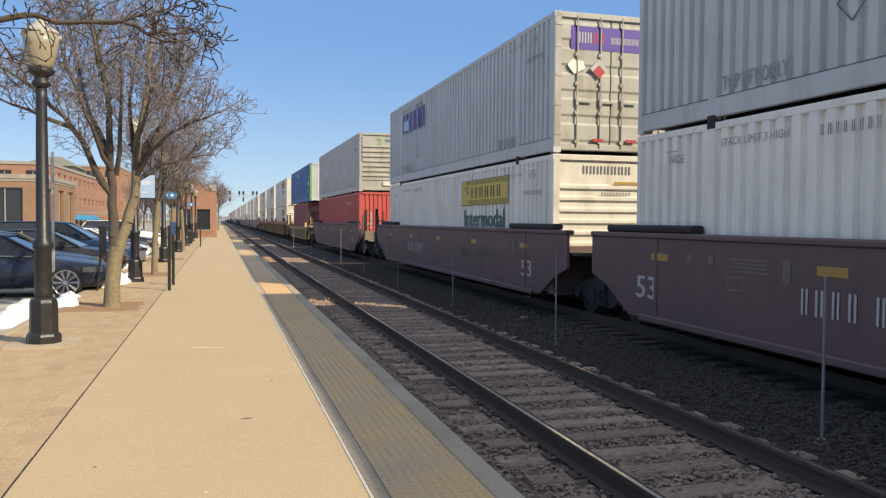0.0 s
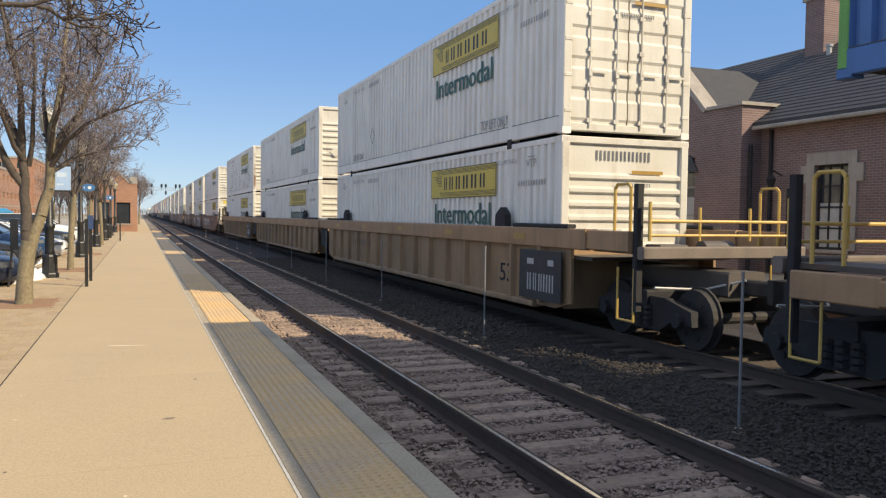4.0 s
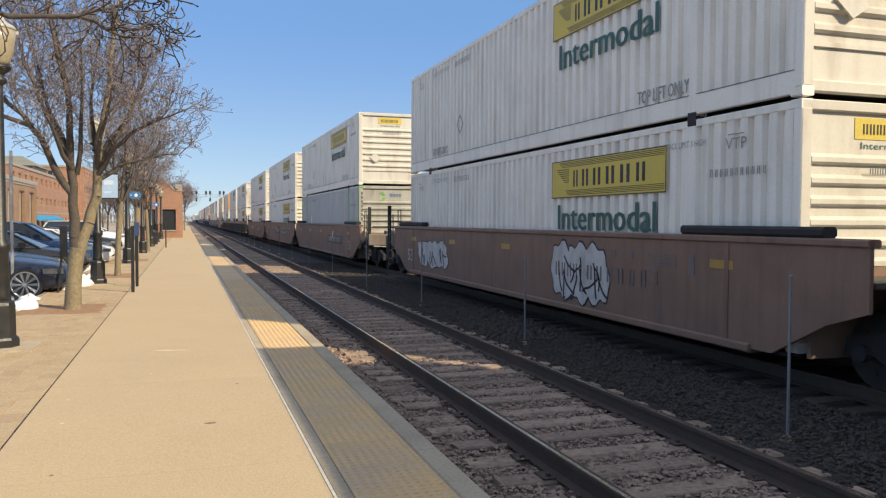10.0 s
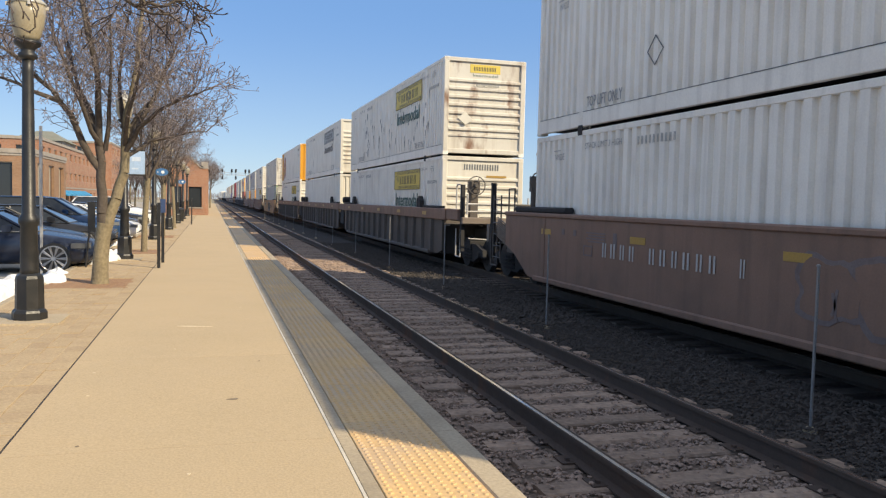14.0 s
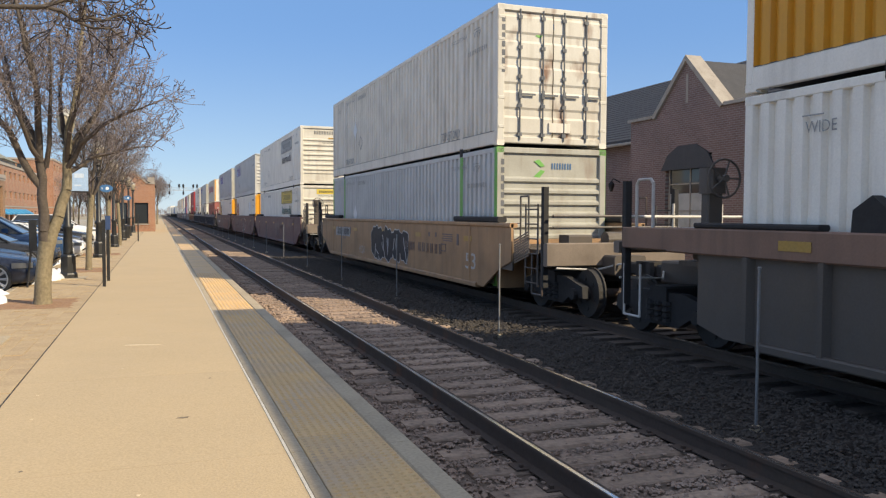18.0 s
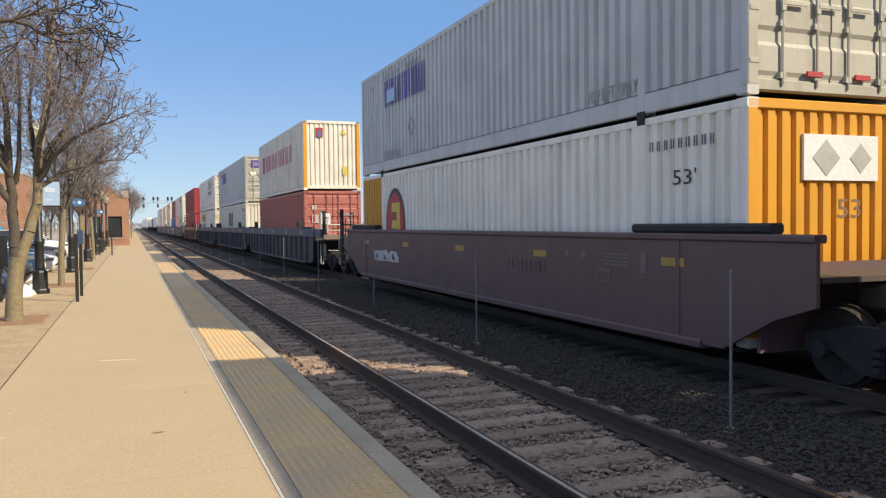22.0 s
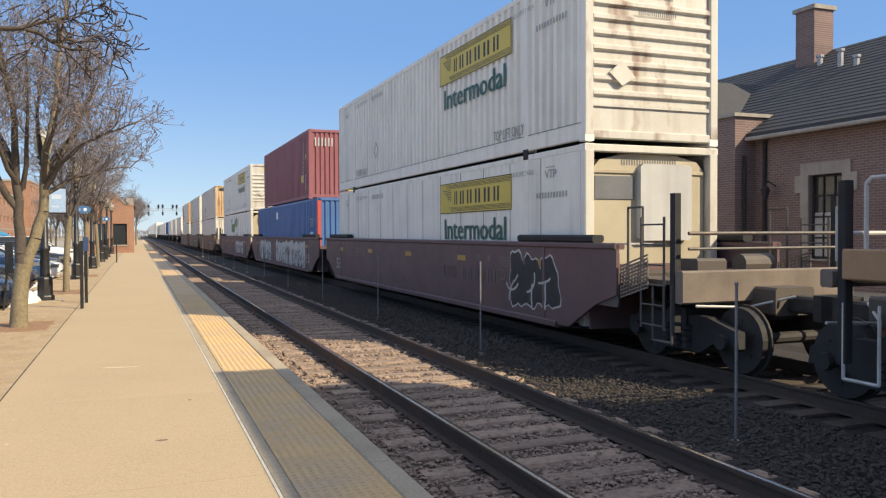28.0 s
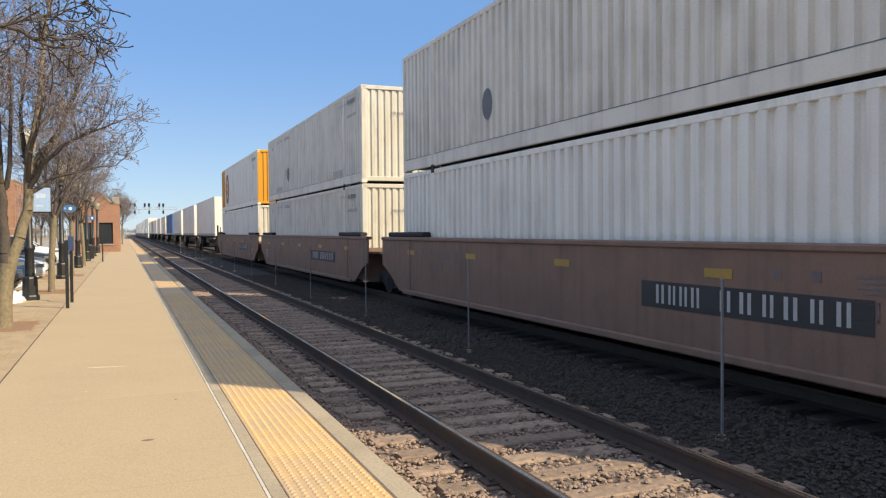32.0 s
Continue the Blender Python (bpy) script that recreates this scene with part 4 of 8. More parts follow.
def d_badge(e, L, W, H):
    """A round badge near the rear, between coloured end bands."""
    x = -W / 2 - 0.003
    for a, b, n in ((L - 1.93, L - 0.13, "rear_band"),):
        part("colour_band", cached((n, W), lambda: corrugated([(a, b)], 0.302, H - 0.112, -W / 2 - 0.002, 0.066, 0.275, -1), ORANGE), ORANGE, e, "orange-painted end band")
    decal(e, ("badge_disc", W), lambda: disc(Geo(), x, 13.0, 1.45, 0.82, 1.0), INK)
    decal(e, ("badge_ring", W), lambda: disc(Geo(), x - 0.005, 13.0, 1.45, 0.72, 0.88), BADGE_RED)
    decal(e, ("badge_letter", W), lambda: Geo().prism([(12.55, 0.85), (13.45, 0.85), (13.35, 1.1), (12.85, 1.1), (12.85, 1.35), (13.3, 1.35), (13.25, 1.58), (12.85, 1.58), (12.85, 1.8), (13.3, 1.8), (13.25, 2.05), (12.6, 2.05)], "x", x - 0.012, x - 0.008), LOGO_Y)
    decal(e, ("side_foot_mark", W), lambda: side_text("53'", 0.2, 1.35, 1.95, x - 0.005, 0.48), INK)
    decal(e, ("side_code_d", W), lambda: bars(x, 0.55, 1.9, 2.42, 0.13, 9, 5, 0.5), INK_GREY)
    decal(e, ("end_panel", W), lambda: box(-0.45, 0.75, -0.006, 0.03, 1.95, 2.5), WHITE_SIGN)
    decal(e, ("end_diamond", W), lambda: Geo().prism([(-0.32, 2.22), (-0.1, 2.0), (0.12, 2.22), (-0.1, 2.44)], "y", -0.012, -0.006).prism([(0.28, 2.22), (0.46, 2.04), (0.64, 2.22), (0.46, 2.4)], "y", -0.012, -0.006), GALV)
    decal(e, ("end_feet_dark", W), lambda: end_text("53", 0.24, 0.1, 1.5, 0.024, 0.4), CAR_BROWN)


def d_patch(e, L, W, H):
    x = -W / 2 - 0.003
    decal(e, ("patch_plate", W), lambda: Geo().rbox(x - 0.01, x, 2.8, 4.2, 1.72, 2.34, 0.004, "y"), WHITE_SIGN, "clean white repair plate")
    decal(e, ("patch_bars", W), lambda: Geo().prism([(3.95, 1.85), (3.99, 1.85), (3.99, 2.26), (3.95, 2.26)], "x", x - 0.014, x - 0.011).prism([(3.95, 1.85), (3.95, 1.9), (3.84, 2.05), (3.82, 2.02)], "x", x - 0.014, x - 0.011), INK_GREY)


def d_tiger(e, L, W, H):
    """A big green word and a curved animal-like mark, drawn as plain strokes."""
    x = -W / 2 - 0.006
    decal(e, ("green_word", W), lambda: bars(x, 8.75, 10.4, 1.6, 0.6, 4, 9, 0.3).box(x - 0.003, x, 10.45, 10.62, 1.6, 2.4).box(x - 0.003, x, 10.2, 10.85, 2.4, 2.54), TIGER_GREEN, "large green letters as plain bars")

    def stripes():
        g = Geo()
        for i, (r, a0, a1) in enumerate(((1.25, 20, 150), (1.0, 30, 160), (0.75, 15, 140), (0.5, 0, 170), (0.9, 200, 260), (0.6, 210, 300))):
            pts = []
            for k in range(9):
                a = radians(a0 + (a1 - a0) * k / 8)
                pts.append((7.6 + 0.8 * r * math.cos(a), 1.75 + 0.68 * r * math.sin(a)))
            for (y0, z0), (y1, z1) in zip(pts, pts[1:]):
                g.prism([(y0, z0 - 0.05), (y1, z1 - 0.05), (y1, z1 + 0.05), (y0, z0 + 0.05)], "x", x - 0.003, x)
        return g
    decal(e, ("green_stripes", W), stripes, TIGER_GREEN, "green curved stripes")


def d_rustend(e, L, W, H):
    decal(e, ("end_code3", W), lambda: end_bars(-0.9, 0.5, 2.45, 0.14, 0.02, 9), INK_GREY)
    decal(e, ("end_box", W), lambda: box(-0.95, -0.55, -0.004, 0.03, 2.45, 2.68), INK)


def d_drips(e, L, W, H):
    """Dark runs of grime down the wall from its top rail."""
    def runs():
        r, g = random.Random(4), Geo()
        for _ in range(52):
            y, z, h, w = r.uniform(1.5, L - 3), r.uniform(0.5, 2.4), r.uniform(0.06, 0.3), r.uniform(0.02, 0.06)
            g.prism([(y - w, z), (y, z - h), (y + w, z), (y + w * 0.6, z + w * 1.6), (y - w * 0.6, z + w * 1.6)], "x", -W / 2 - 0.0075, -W / 2 - 0.004)
        return g
    decal(e, ("grime_runs", W), runs, INK_GREY, "dark runs of grime")


def d_beige(e, L, W, H):
    x = -W / 2 - 0.003
    decal(e, ("dark_spot", W), lambda: disc(Geo(), x, 11.2, 1.0, 0.22, 0.3), INK_GREY)
    decal(e, ("side_code_c", W), lambda: bars(x, 0.7, 1.6, 2.5, 0.13, 6, 6), INK_GREY)
    decal(e, ("end_code4", W), lambda: end_bars(-0.8, 0.0, 2.4, 0.17, 0.02, 4).add(*gv(end_bars(-0.8, 0.3, 2.1, 0.15, 0.02, 6))), INK_GREY)


PALE_LOGO = mat("logo_pale", (0.42, 0.43, 0.43), 0.55, dirt=0.3, scale=2)
DECO = dict(jb=d_jb, jbhigh=d_jbhigh, jbgrey=d_jbgrey, stencils=d_stencils, endsign=d_endsign, endplain=d_endplain, endwide=d_endwide, courier=d_courier,
            courier_end=d_courier_end, leaf=d_leaf, fiftythree=d_fiftythree, big53=d_big53, lessor=d_lessor, ocean=d_ocean, triton=d_triton,
            freight=d_freight, badge=d_badge, patch=d_patch, tiger=d_tiger, rustend=d_rustend, beige=d_beige, drips=d_drips, jbrear=d_jbrear, jbpale=d_jbpale, enddoor=d_enddoor, endframe=d_endframe)
KINDS = {
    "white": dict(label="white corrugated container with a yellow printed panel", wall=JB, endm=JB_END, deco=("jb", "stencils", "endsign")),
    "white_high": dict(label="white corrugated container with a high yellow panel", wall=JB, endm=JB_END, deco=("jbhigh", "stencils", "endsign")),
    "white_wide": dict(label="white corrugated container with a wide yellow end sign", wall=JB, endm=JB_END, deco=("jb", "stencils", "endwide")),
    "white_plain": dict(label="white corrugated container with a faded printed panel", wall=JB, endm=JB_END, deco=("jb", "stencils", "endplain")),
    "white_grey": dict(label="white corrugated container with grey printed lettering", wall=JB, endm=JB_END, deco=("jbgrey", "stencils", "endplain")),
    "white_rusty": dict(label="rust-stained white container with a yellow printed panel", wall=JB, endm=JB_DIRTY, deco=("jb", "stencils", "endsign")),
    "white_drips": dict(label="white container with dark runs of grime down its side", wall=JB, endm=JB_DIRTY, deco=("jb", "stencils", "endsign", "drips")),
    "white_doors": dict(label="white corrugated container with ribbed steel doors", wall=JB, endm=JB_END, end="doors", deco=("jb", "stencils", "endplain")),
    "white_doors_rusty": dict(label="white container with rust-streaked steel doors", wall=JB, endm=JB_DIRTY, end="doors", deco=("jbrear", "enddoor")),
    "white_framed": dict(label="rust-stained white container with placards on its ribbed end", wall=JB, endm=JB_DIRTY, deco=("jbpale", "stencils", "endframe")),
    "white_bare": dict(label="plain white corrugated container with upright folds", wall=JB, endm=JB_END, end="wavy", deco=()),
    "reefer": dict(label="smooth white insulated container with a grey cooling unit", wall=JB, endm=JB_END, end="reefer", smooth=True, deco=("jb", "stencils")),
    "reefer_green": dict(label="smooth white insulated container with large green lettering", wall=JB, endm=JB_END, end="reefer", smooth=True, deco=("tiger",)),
    "courier": dict(label="grey corrugated container with grimy steel doors and a purple sign", wall=BLUEGREY, endm=GREY_END, end="doors", deco=("courier", "stencils", "courier_end")),
    "courier_rib": dict(label="grey corrugated container with a purple sign on its ribbed end", wall=BLUEGREY, endm=GREY, deco=("courier", "stencils", "courier_end")),
    "grey": dict(label="grey corrugated container with a ribbed end", wall=GREY, endm=GREY_END, deco=("stencils", "leaf")),
    "grey_lime": dict(label="blue-grey corrugated container with lime-green posts", wall=BLUEGREY, endm=GREY_END, post=LIME, deco=("leaf", "stencils")),
    "grey_top": dict(label="light grey corrugated container with rusty steel doors", wall=BEIGE, endm=JB_DIRTY, end="doors", deco=("stencils", "leaf")),
    "red": dict(label="bright red corrugated container with white lettering", wall=RED, endm=RED, end="wavy", deco=("fiftythree",)),
    "crimson": dict(label="dark red corrugated container with folded ends", wall=CRIMSON, endm=CRIMSON, end="wavy", deco=("fiftythree", "stencils")),
    "blue_lime": dict(label="blue corrugated container with lime-green end posts", wall=BLUE, endm=BLUEGREY, end="wavy", endpost=LIME, deco=("big53",)),
    "blue_red": dict(label="blue corrugated container with red end posts", wall=BLUE, endm=BLUE, end="wavy", endpost=RED, deco=("big53",)),
    "maroon": dict(label="short maroon corrugated container with white letters", feet=40, wall=MAROON, endm=MAROON, end="wavy", deco=("lessor",)),
    "ocean": dict(label="short pale grey container with large faded red letters", feet=40, wall=BEIGE, endm=BEIGE, end="wavy", endpost=ORANGE, deco=("ocean",)),
    "oxide": dict(label="short oxide-red container with double steel doors", feet=40, wall=OXIDE, endm=OXIDE, end="doors", deco=("triton",)),
    "freight": dict(label="off-white corrugated container with slanted green letters", wall=OFFWHITE, endm=JB_END, end="wavy", deco=("freight",)),
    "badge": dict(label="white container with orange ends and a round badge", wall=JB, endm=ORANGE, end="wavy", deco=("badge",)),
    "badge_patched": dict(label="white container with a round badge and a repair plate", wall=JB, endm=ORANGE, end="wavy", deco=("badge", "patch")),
    "beige": dict(label="weathered beige corrugated container", wall=BEIGE, endm=JB_END, end="wavy", deco=("beige", "stencils")),
    "beige_rust": dict(label="weathered beige container with a rust-streaked end", wall=BEIGE, endm=BEIGE_RUST, end="wavy", deco=("beige", "rustend")),
}

# ---------------------------------------------------------------- well cars


def truck_geo():
    """Side frames, bolster and springs of a truck, its middle at the origin on the rail."""
    g = Geo()
    for s in (-1, 1):
        x0, x1 = sorted((s * 0.92, s * 1.04))
        g.prism([(-1.15, 0.36), (-1.12, 0.56), (-0.55, 0.70), (0.55, 0.70), (1.12, 0.56), (1.15, 0.36), (0.75, 0.40), (0.42, 0.22), (-0.42, 0.22), (-0.75, 0.40)], "x", x0, x1)
        for y in (-0.89, 0.89):
            g.tube((s * 1.03, y, 0.42), (s * 1.12, y, 0.42), 0.1, n=10)
        for y in (-0.2, 0.0, 0.2):
            for z in (0.28, 0.36, 0.44, 0.52):
                g.tube((s * 1.06, y, z), (s * 1.06, y, z + 0.05), 0.075, 0.065, n=8)
    g.rbox(-1.08, 1.08, -0.2, 0.2, 0.55, 0.78, 0.03, "x")
    g.tube((0, 0, 0.7), (0, 0, 1.0), 0.2, n=12)
    return g


def wheelset_geo():
    g = Geo().tube((-0.95, 0, 0), (0.95, 0, 0), 0.08, n=10)
    for s in (-1, 1):
        a = s * 0.68
        n = 24
        for (xa, ra), (xb, rb) in (((a, 0.455), (a + s * 0.03, 0.455)), ((a + s * 0.03, 0.425), (a + s * 0.13, 0.415))):
            g.tube((xa, 0, 0), (xb, 0, 0), ra, rb, n=n)
        g.tube((a + s * 0.1, 0, 0), (a + s * 0.16, 0, 0), 0.16, 0.13, n=12)
        for k in range(6):
            t = k * math.tau / 6
            g.box(*sorted((a + s * 0.13, a + s * 0.145)), 0.26 * math.cos(t) - 0.03, 0.26 * math.cos(t) + 0.03, 0.26 * math.sin(t) - 0.03, 0.26 * math.sin(t) + 0.03)
    return g


def add_truck(car, y):
    tr = part("truck", cached(("truck",), truck_geo, DARK), DARK, car)
    tr.location = (0, y, 0)
    for k in (-0.89, 0.89):
        w = part("wheelset", cached(("wheelset",), wheelset_geo, WHEEL_STEEL), WHEEL_STEEL, tr)
        w.location = (0, k, 0.425)
        WHEELS.append((w, k))


def well_profile(half, low=0.30, top=1.62, square=False):
    if square:
        a = half + 0.4
        return [(-a, top), (-a, 0.42), (-a + 0.5, low), (a - 0.5, low), (a, 0.42), (a, top)]
    return [(-half - 0.95, top), (-half - 0.95, 0.9), (-half - 0.4, 0.72), (-half + 0.4, low), (half - 0.4, low), (half + 0.4, 0.72), (half + 0.95, 0.9), (half + 0.95, top)]


def add_well(car, yc, style, body, chord, half, drop=0.0):
    """One well: side walls, chords, floor, bulkheads and end decks. Ribbed wells carry posts on a set-back web."""
    shift = lambda ob: (setattr_loc(ob, yc), ob)[1]
    for s in (-1, 1):
        xo = 1.50 if style == "smooth" else 1.44
        a, b = sorted((s * xo, s * (xo - 0.05)))
        w = shift(part("well_side", cached(("well_side", style, body.name, s, half), lambda: Geo().prism(well_profile(half, top=1.62 - drop, square=style == "ribbed"), "x", a, b), body), body, car))
        a, b = sorted((s * 1.53, s * 1.36))
        deep = 1.55 if style == "smooth" else 1.31 - drop * 0.8
        part("top_chord", cached(("top_chord", style, chord.name, s, half), lambda: Geo().rbox(a, b, -half - 0.95, half + 0.95, deep, 1.64 - drop, 0.02), chord), chord, w)
        part("bottom_chord", cached(("bottom_chord", body.name, s, half), lambda: Geo().rbox(*sorted((s * 1.54, s * 1.3)), -half + 0.75, half - 0.75, 0.25, 0.36, 0.02), body), body, w)
        if style == "ribbed":
            n = 15
            for i in range(n):
                y = -half + 0.55 + i * (2 * half - 1.1) / (n - 1)
                r = part("rib", cached(("rib", body.name, s, drop), lambda: Geo().prism([(s * 1.43, -0.07), (s * 1.535, -0.035), (s * 1.535, 0.035), (s * 1.43, 0.07)], "z", 0.34, 1.32 - drop), body), body, w)
                r.location = (0, y, 0)
        elif s < 0:
            for y in (-half + 1.2, half - 1.2):
                part("weld_strap", cached(("weld_strap", body.name), lambda: box(-1.512, -1.5, -0.04, 0.04, 0.34, 1.56), body), body, w).location = (0, y, 0)
        for d in (-1, 1):
            if style == "smooth":
                part("end_cap", cached(("end_cap", s), lambda: Geo().rbox(*sorted((s * 1.52, s * 1.32)), -1.25, 1.25, 1.64, 1.76, 0.03, "y"), DARK), DARK, w, "dark tubular cap").location = (0, d * (half - 1.25 + 0.35), 0)
            else:
                gm = RAIL_YELLOW if drop else DARK
                part("guide", cached(("guide", s, gm.name), lambda: Geo().prism([(-0.22, 1.62), (0.22, 1.62), (0.2, 1.86), (-0.02, 2.0), (-0.2, 1.86)], "x", *sorted((s * 1.36, s * 1.5))), gm), gm, w, "steel container guide").location = (0, d * (half - (0.15 if drop else 2.2)), -drop)
                if not drop:
                    part("end_cap", cached(("low_cap", s), lambda: Geo().rbox(*sorted((s * 1.52, s * 1.36)), -1.0, 1.0, 1.64, 1.71, 0.02, "y"), DARK), DARK, w).location = (0, d * (half - 0.6), 0)
    fl = shift(part("well_floor", cached(("well_floor", half), lambda: floor_geo(half), DARK), DARK, car))
    for d in (-1, 1):
        part("bulkhead", cached(("bulkhead", body.name, d, half), lambda: box(-1.36, 1.36, *sorted((d * half, d * (half + 0.05))), 0.3, 1.3), body), body, fl)
        part("end_deck", cached(("end_deck", d, half), lambda: box(-1.36, 1.36, *sorted((d * half, d * (half + 0.9))), 1.14, 1.2), DECK), DECK, fl)


def setattr_loc(ob, y):
    ob.location = (0, y, 0)


def floor_geo(half):
    return box(-1.36, 1.36, -half + 0.3, half - 0.3, 0.27, 0.305)


def brake_wheel_geo():
    g, n = Geo(), 16
    ring = [(0.26 * math.cos(k * math.tau / n), 0, 0.26 * math.sin(k * math.tau / n)) for k in range(n + 1)]
    g.path(ring, 0.016, 5)
    for k in range(5):
        t = k * math.tau / 5
        g.tube((0, 0, 0), (0.26 * math.cos(t), 0, 0.26 * math.sin(t)), 0.012, n=5)
    return g.tube((0, -0.05, 0), (0, 0.12, 0), 0.05, n=8)


def add_end(car, y, d, brake, rail, ribbed, drop):
    """The platform at the outer end of a car: deck, beam, draft sill, coupler, ladders, rails, brake stand; d: the way out."""
    up = 0.2 if ribbed else 0.0
    e = part("end_platform", cached(("end_platform", d, up), lambda: box(-1.35, 1.35, *sorted((d * 0.92, d * 2.2)), 1.1 + up, 1.16 + up), DECK), DECK, car)
    e.location = (0, y, 0)
    part("end_beam", cached(("end_beam", d, up), lambda: Geo().rbox(-1.45, 1.45, *sorted((d * 2.21, d * 2.36)), *((1.24, 1.42) if ribbed else (0.88, 1.3)), 0.02, "x"), END_BEAM), END_BEAM, e, "dusty cross beam")
    part("draft_sill", cached(("draft_sill", d), lambda: Geo().rbox(-0.32, 0.32, *sorted((d * 0.0, d * 2.75)), 0.72, 1.08, 0.03, "y"), CAR_DARK), CAR_DARK, e)
    part("coupler", cached(("coupler", d), lambda: Geo().rbox(-0.11, 0.11, *sorted((d * 2.7, d * 3.35)), 0.76, 0.98, 0.03, "y").rbox(-0.2, 0.16, *sorted((d * 3.3, d * 3.68)), 0.7, 1.02, 0.05, "z"), WHEEL_STEEL), WHEEL_STEEL, e)
    for s in (-1, 1):
        if ribbed:
            part("handrail", cached(("tall_rail", s, d, rail.name), lambda: Geo().path([(s * 1.36, d * 1.5, 1.36), (s * 1.36, d * 1.5, 2.25), (s * 1.36, d * 1.56, 2.31), (s * 1.36, d * 1.84, 2.31), (s * 1.36, d * 1.9, 2.25), (s * 1.36, d * 1.9, 1.36)], 0.024), rail), rail, e)
            part("rail_post", cached(("rail_post", s, d, rail.name), lambda: Geo().tube((s * 1.3, d * 2.28, 1.5), (s * 1.3, d * 2.28, 2.05), 0.026).tube((s * 0.45, d * 2.28, 1.5), (s * 0.45, d * 2.28, 1.98), 0.022), rail), rail, e)
        else:
            part("ladder", cached(("ladder", s, d), lambda: ladder_geo(s, d), RAILING), RAILING, e)
            part("handrail", cached(("handrail", s, d), lambda: Geo().path([(s * 1.3, d * 0.95, 1.16), (s * 1.3, d * 0.95, 2.15), (s * 1.3, d * 1.3, 2.15), (s * 1.3, d * 1.3, 1.16)], 0.018), RAILING), RAILING, e)
            part("mesh_panel", cached(("mesh_panel", s, d), lambda: mesh_panel(s, d), END_BEAM), END_BEAM, e, "slanted panel of dusty expanded-metal mesh")
            part("end_plate", cached(("end_plate", s, d), lambda: Geo().rbox(*sorted((s * 1.47, s * 1.43)), *sorted((d * 0.3, d * 0.94)), 0.72, 1.5, 0.01, "z"), CAR_DARK), CAR_DARK, e)
            part("plate_rim", cached(("plate_rim", s, d), lambda: rim_frame(s, d), END_BEAM), END_BEAM, e, "pale rim of a recessed plate")
        part("corner_pole", cached(("corner_pole", s, d), lambda: Geo().rbox(s * 1.38 - 0.055, s * 1.38 + 0.055, d * 2.12 - 0.05, d * 2.12 + 0.05, 0.5, 2.3, 0.01, "z"), DARK), DARK, e)
        part("side_step", cached(("side_step", s, d, rail.name), lambda: Geo().path([(s * 1.42, d * 1.7, 1.1), (s * 1.42, d * 1.7, 0.35), (s * 1.42, d * 2.1, 0.35), (s * 1.42, d * 2.1, 1.1)], 0.018), rail), rail, e)
    part("cross_rail", cached(("cross_rail", d, rail.name), lambda: Geo().tube((-1.3, d * 2.28, 1.78), (1.3, d * 2.28, 1.78), 0.024), rail), rail, e)
    part("lower_rail", cached(("lower_cross_rail", d, rail.name), lambda: Geo().tube((-1.3, d * 2.28, 1.58), (1.3, d * 2.28, 1.58), 0.02), rail), rail, e)
    part("mesh_step", cached(("mesh_step", d), lambda: mesh_step(d), RAIL_PALE), RAIL_PALE, e, "open steel mesh step").location.z = -drop
    part("brake_cylinder", cached(("brake_cylinder", d), lambda: Geo().tube((0.3, d * 1.4, 1.33), (0.85, d * 1.4, 1.33), 0.15, n=14), CAR_DARK), CAR_DARK, e)
    part("valve_box", cached(("valve_box", d), lambda: Geo().rbox(-0.6, -0.1, d * 1.4 - 0.2, d * 1.4 + 0.2, 1.16, 1.42, 0.03, "x"), CAR_DARK), CAR_DARK, e)
    part("air_hose", cached(("air_hose", d), lambda: Geo().path([(0.35, d * 2.7, 0.85), (0.38, d * 2.95, 0.6), (0.34, d * 3.3, 0.35), (0.25, d * 3.6, 0.45)], 0.03), BLACK), BLACK, e)
    part("cut_lever", cached(("cut_lever", d), lambda: Geo().path([(-1.3, d * 2.42, 0.86), (-0.5, d * 2.45, 0.82), (-0.15, d * 2.9, 0.98)], 0.018), RAIL_PALE), RAIL_PALE, e)
    if brake:
        st = part("brake_stand", cached(("brake_stand", d), lambda: Geo().rbox(-0.85, -0.6, d * 1.05 - 0.08, d * 1.05 + 0.08, 1.16, 2.35, 0.02, "z").rbox(-0.88, -0.56, d * 1.05 - 0.14, d * 1.05 + 0.14, 2.1, 2.45, 0.06, "z"), CAR_DARK), CAR_DARK, e)
        part("brake_wheel", cached(("brake_wheel",), brake_wheel_geo, RAILING), RAILING, st).location = (-0.72, d * 1.05 - 0.24, 2.3)


def rim_frame(s, d):
    """A thin raised rim round the plate that closes the end of the side sill."""
    g = Geo()
    x0, x1 = sorted((s * 1.49, s * 1.47))
    for a, b, z0, z1 in ((0.36, 0.4, 0.98, 1.42), (0.84, 0.88, 0.98, 1.42), (0.4, 0.84, 0.98, 1.02), (0.4, 0.84, 1.38, 1.42), (0.6, 0.63, 1.02, 1.38)):
        g.box(x0, x1, *sorted((d * a, d * b)), z0, z1)
    return g.welded()


def mesh_panel(s, d):
    """Crossing strands of expanded metal in a slanted panel under the deck."""
    g, n = Geo(), 9
    for i in range(n + 1):
        q = i / n
        g.box(*sorted((s * 1.45, s * 1.435)), *sorted((d * (0.98 + 0.62 * q), d * (0.98 + 0.62 * q + 0.022))), 0.86 + 0.18 * q, 1.3 + 0.12 * q)
        z = 0.86 + 0.44 * q
        g.prism([(d * 0.98, z), (d * 1.62, z + 0.18), (d * 1.62, z + 0.205), (d * 0.98, z + 0.022)], "x", *sorted((s * 1.453, s * 1.438)))
    return g


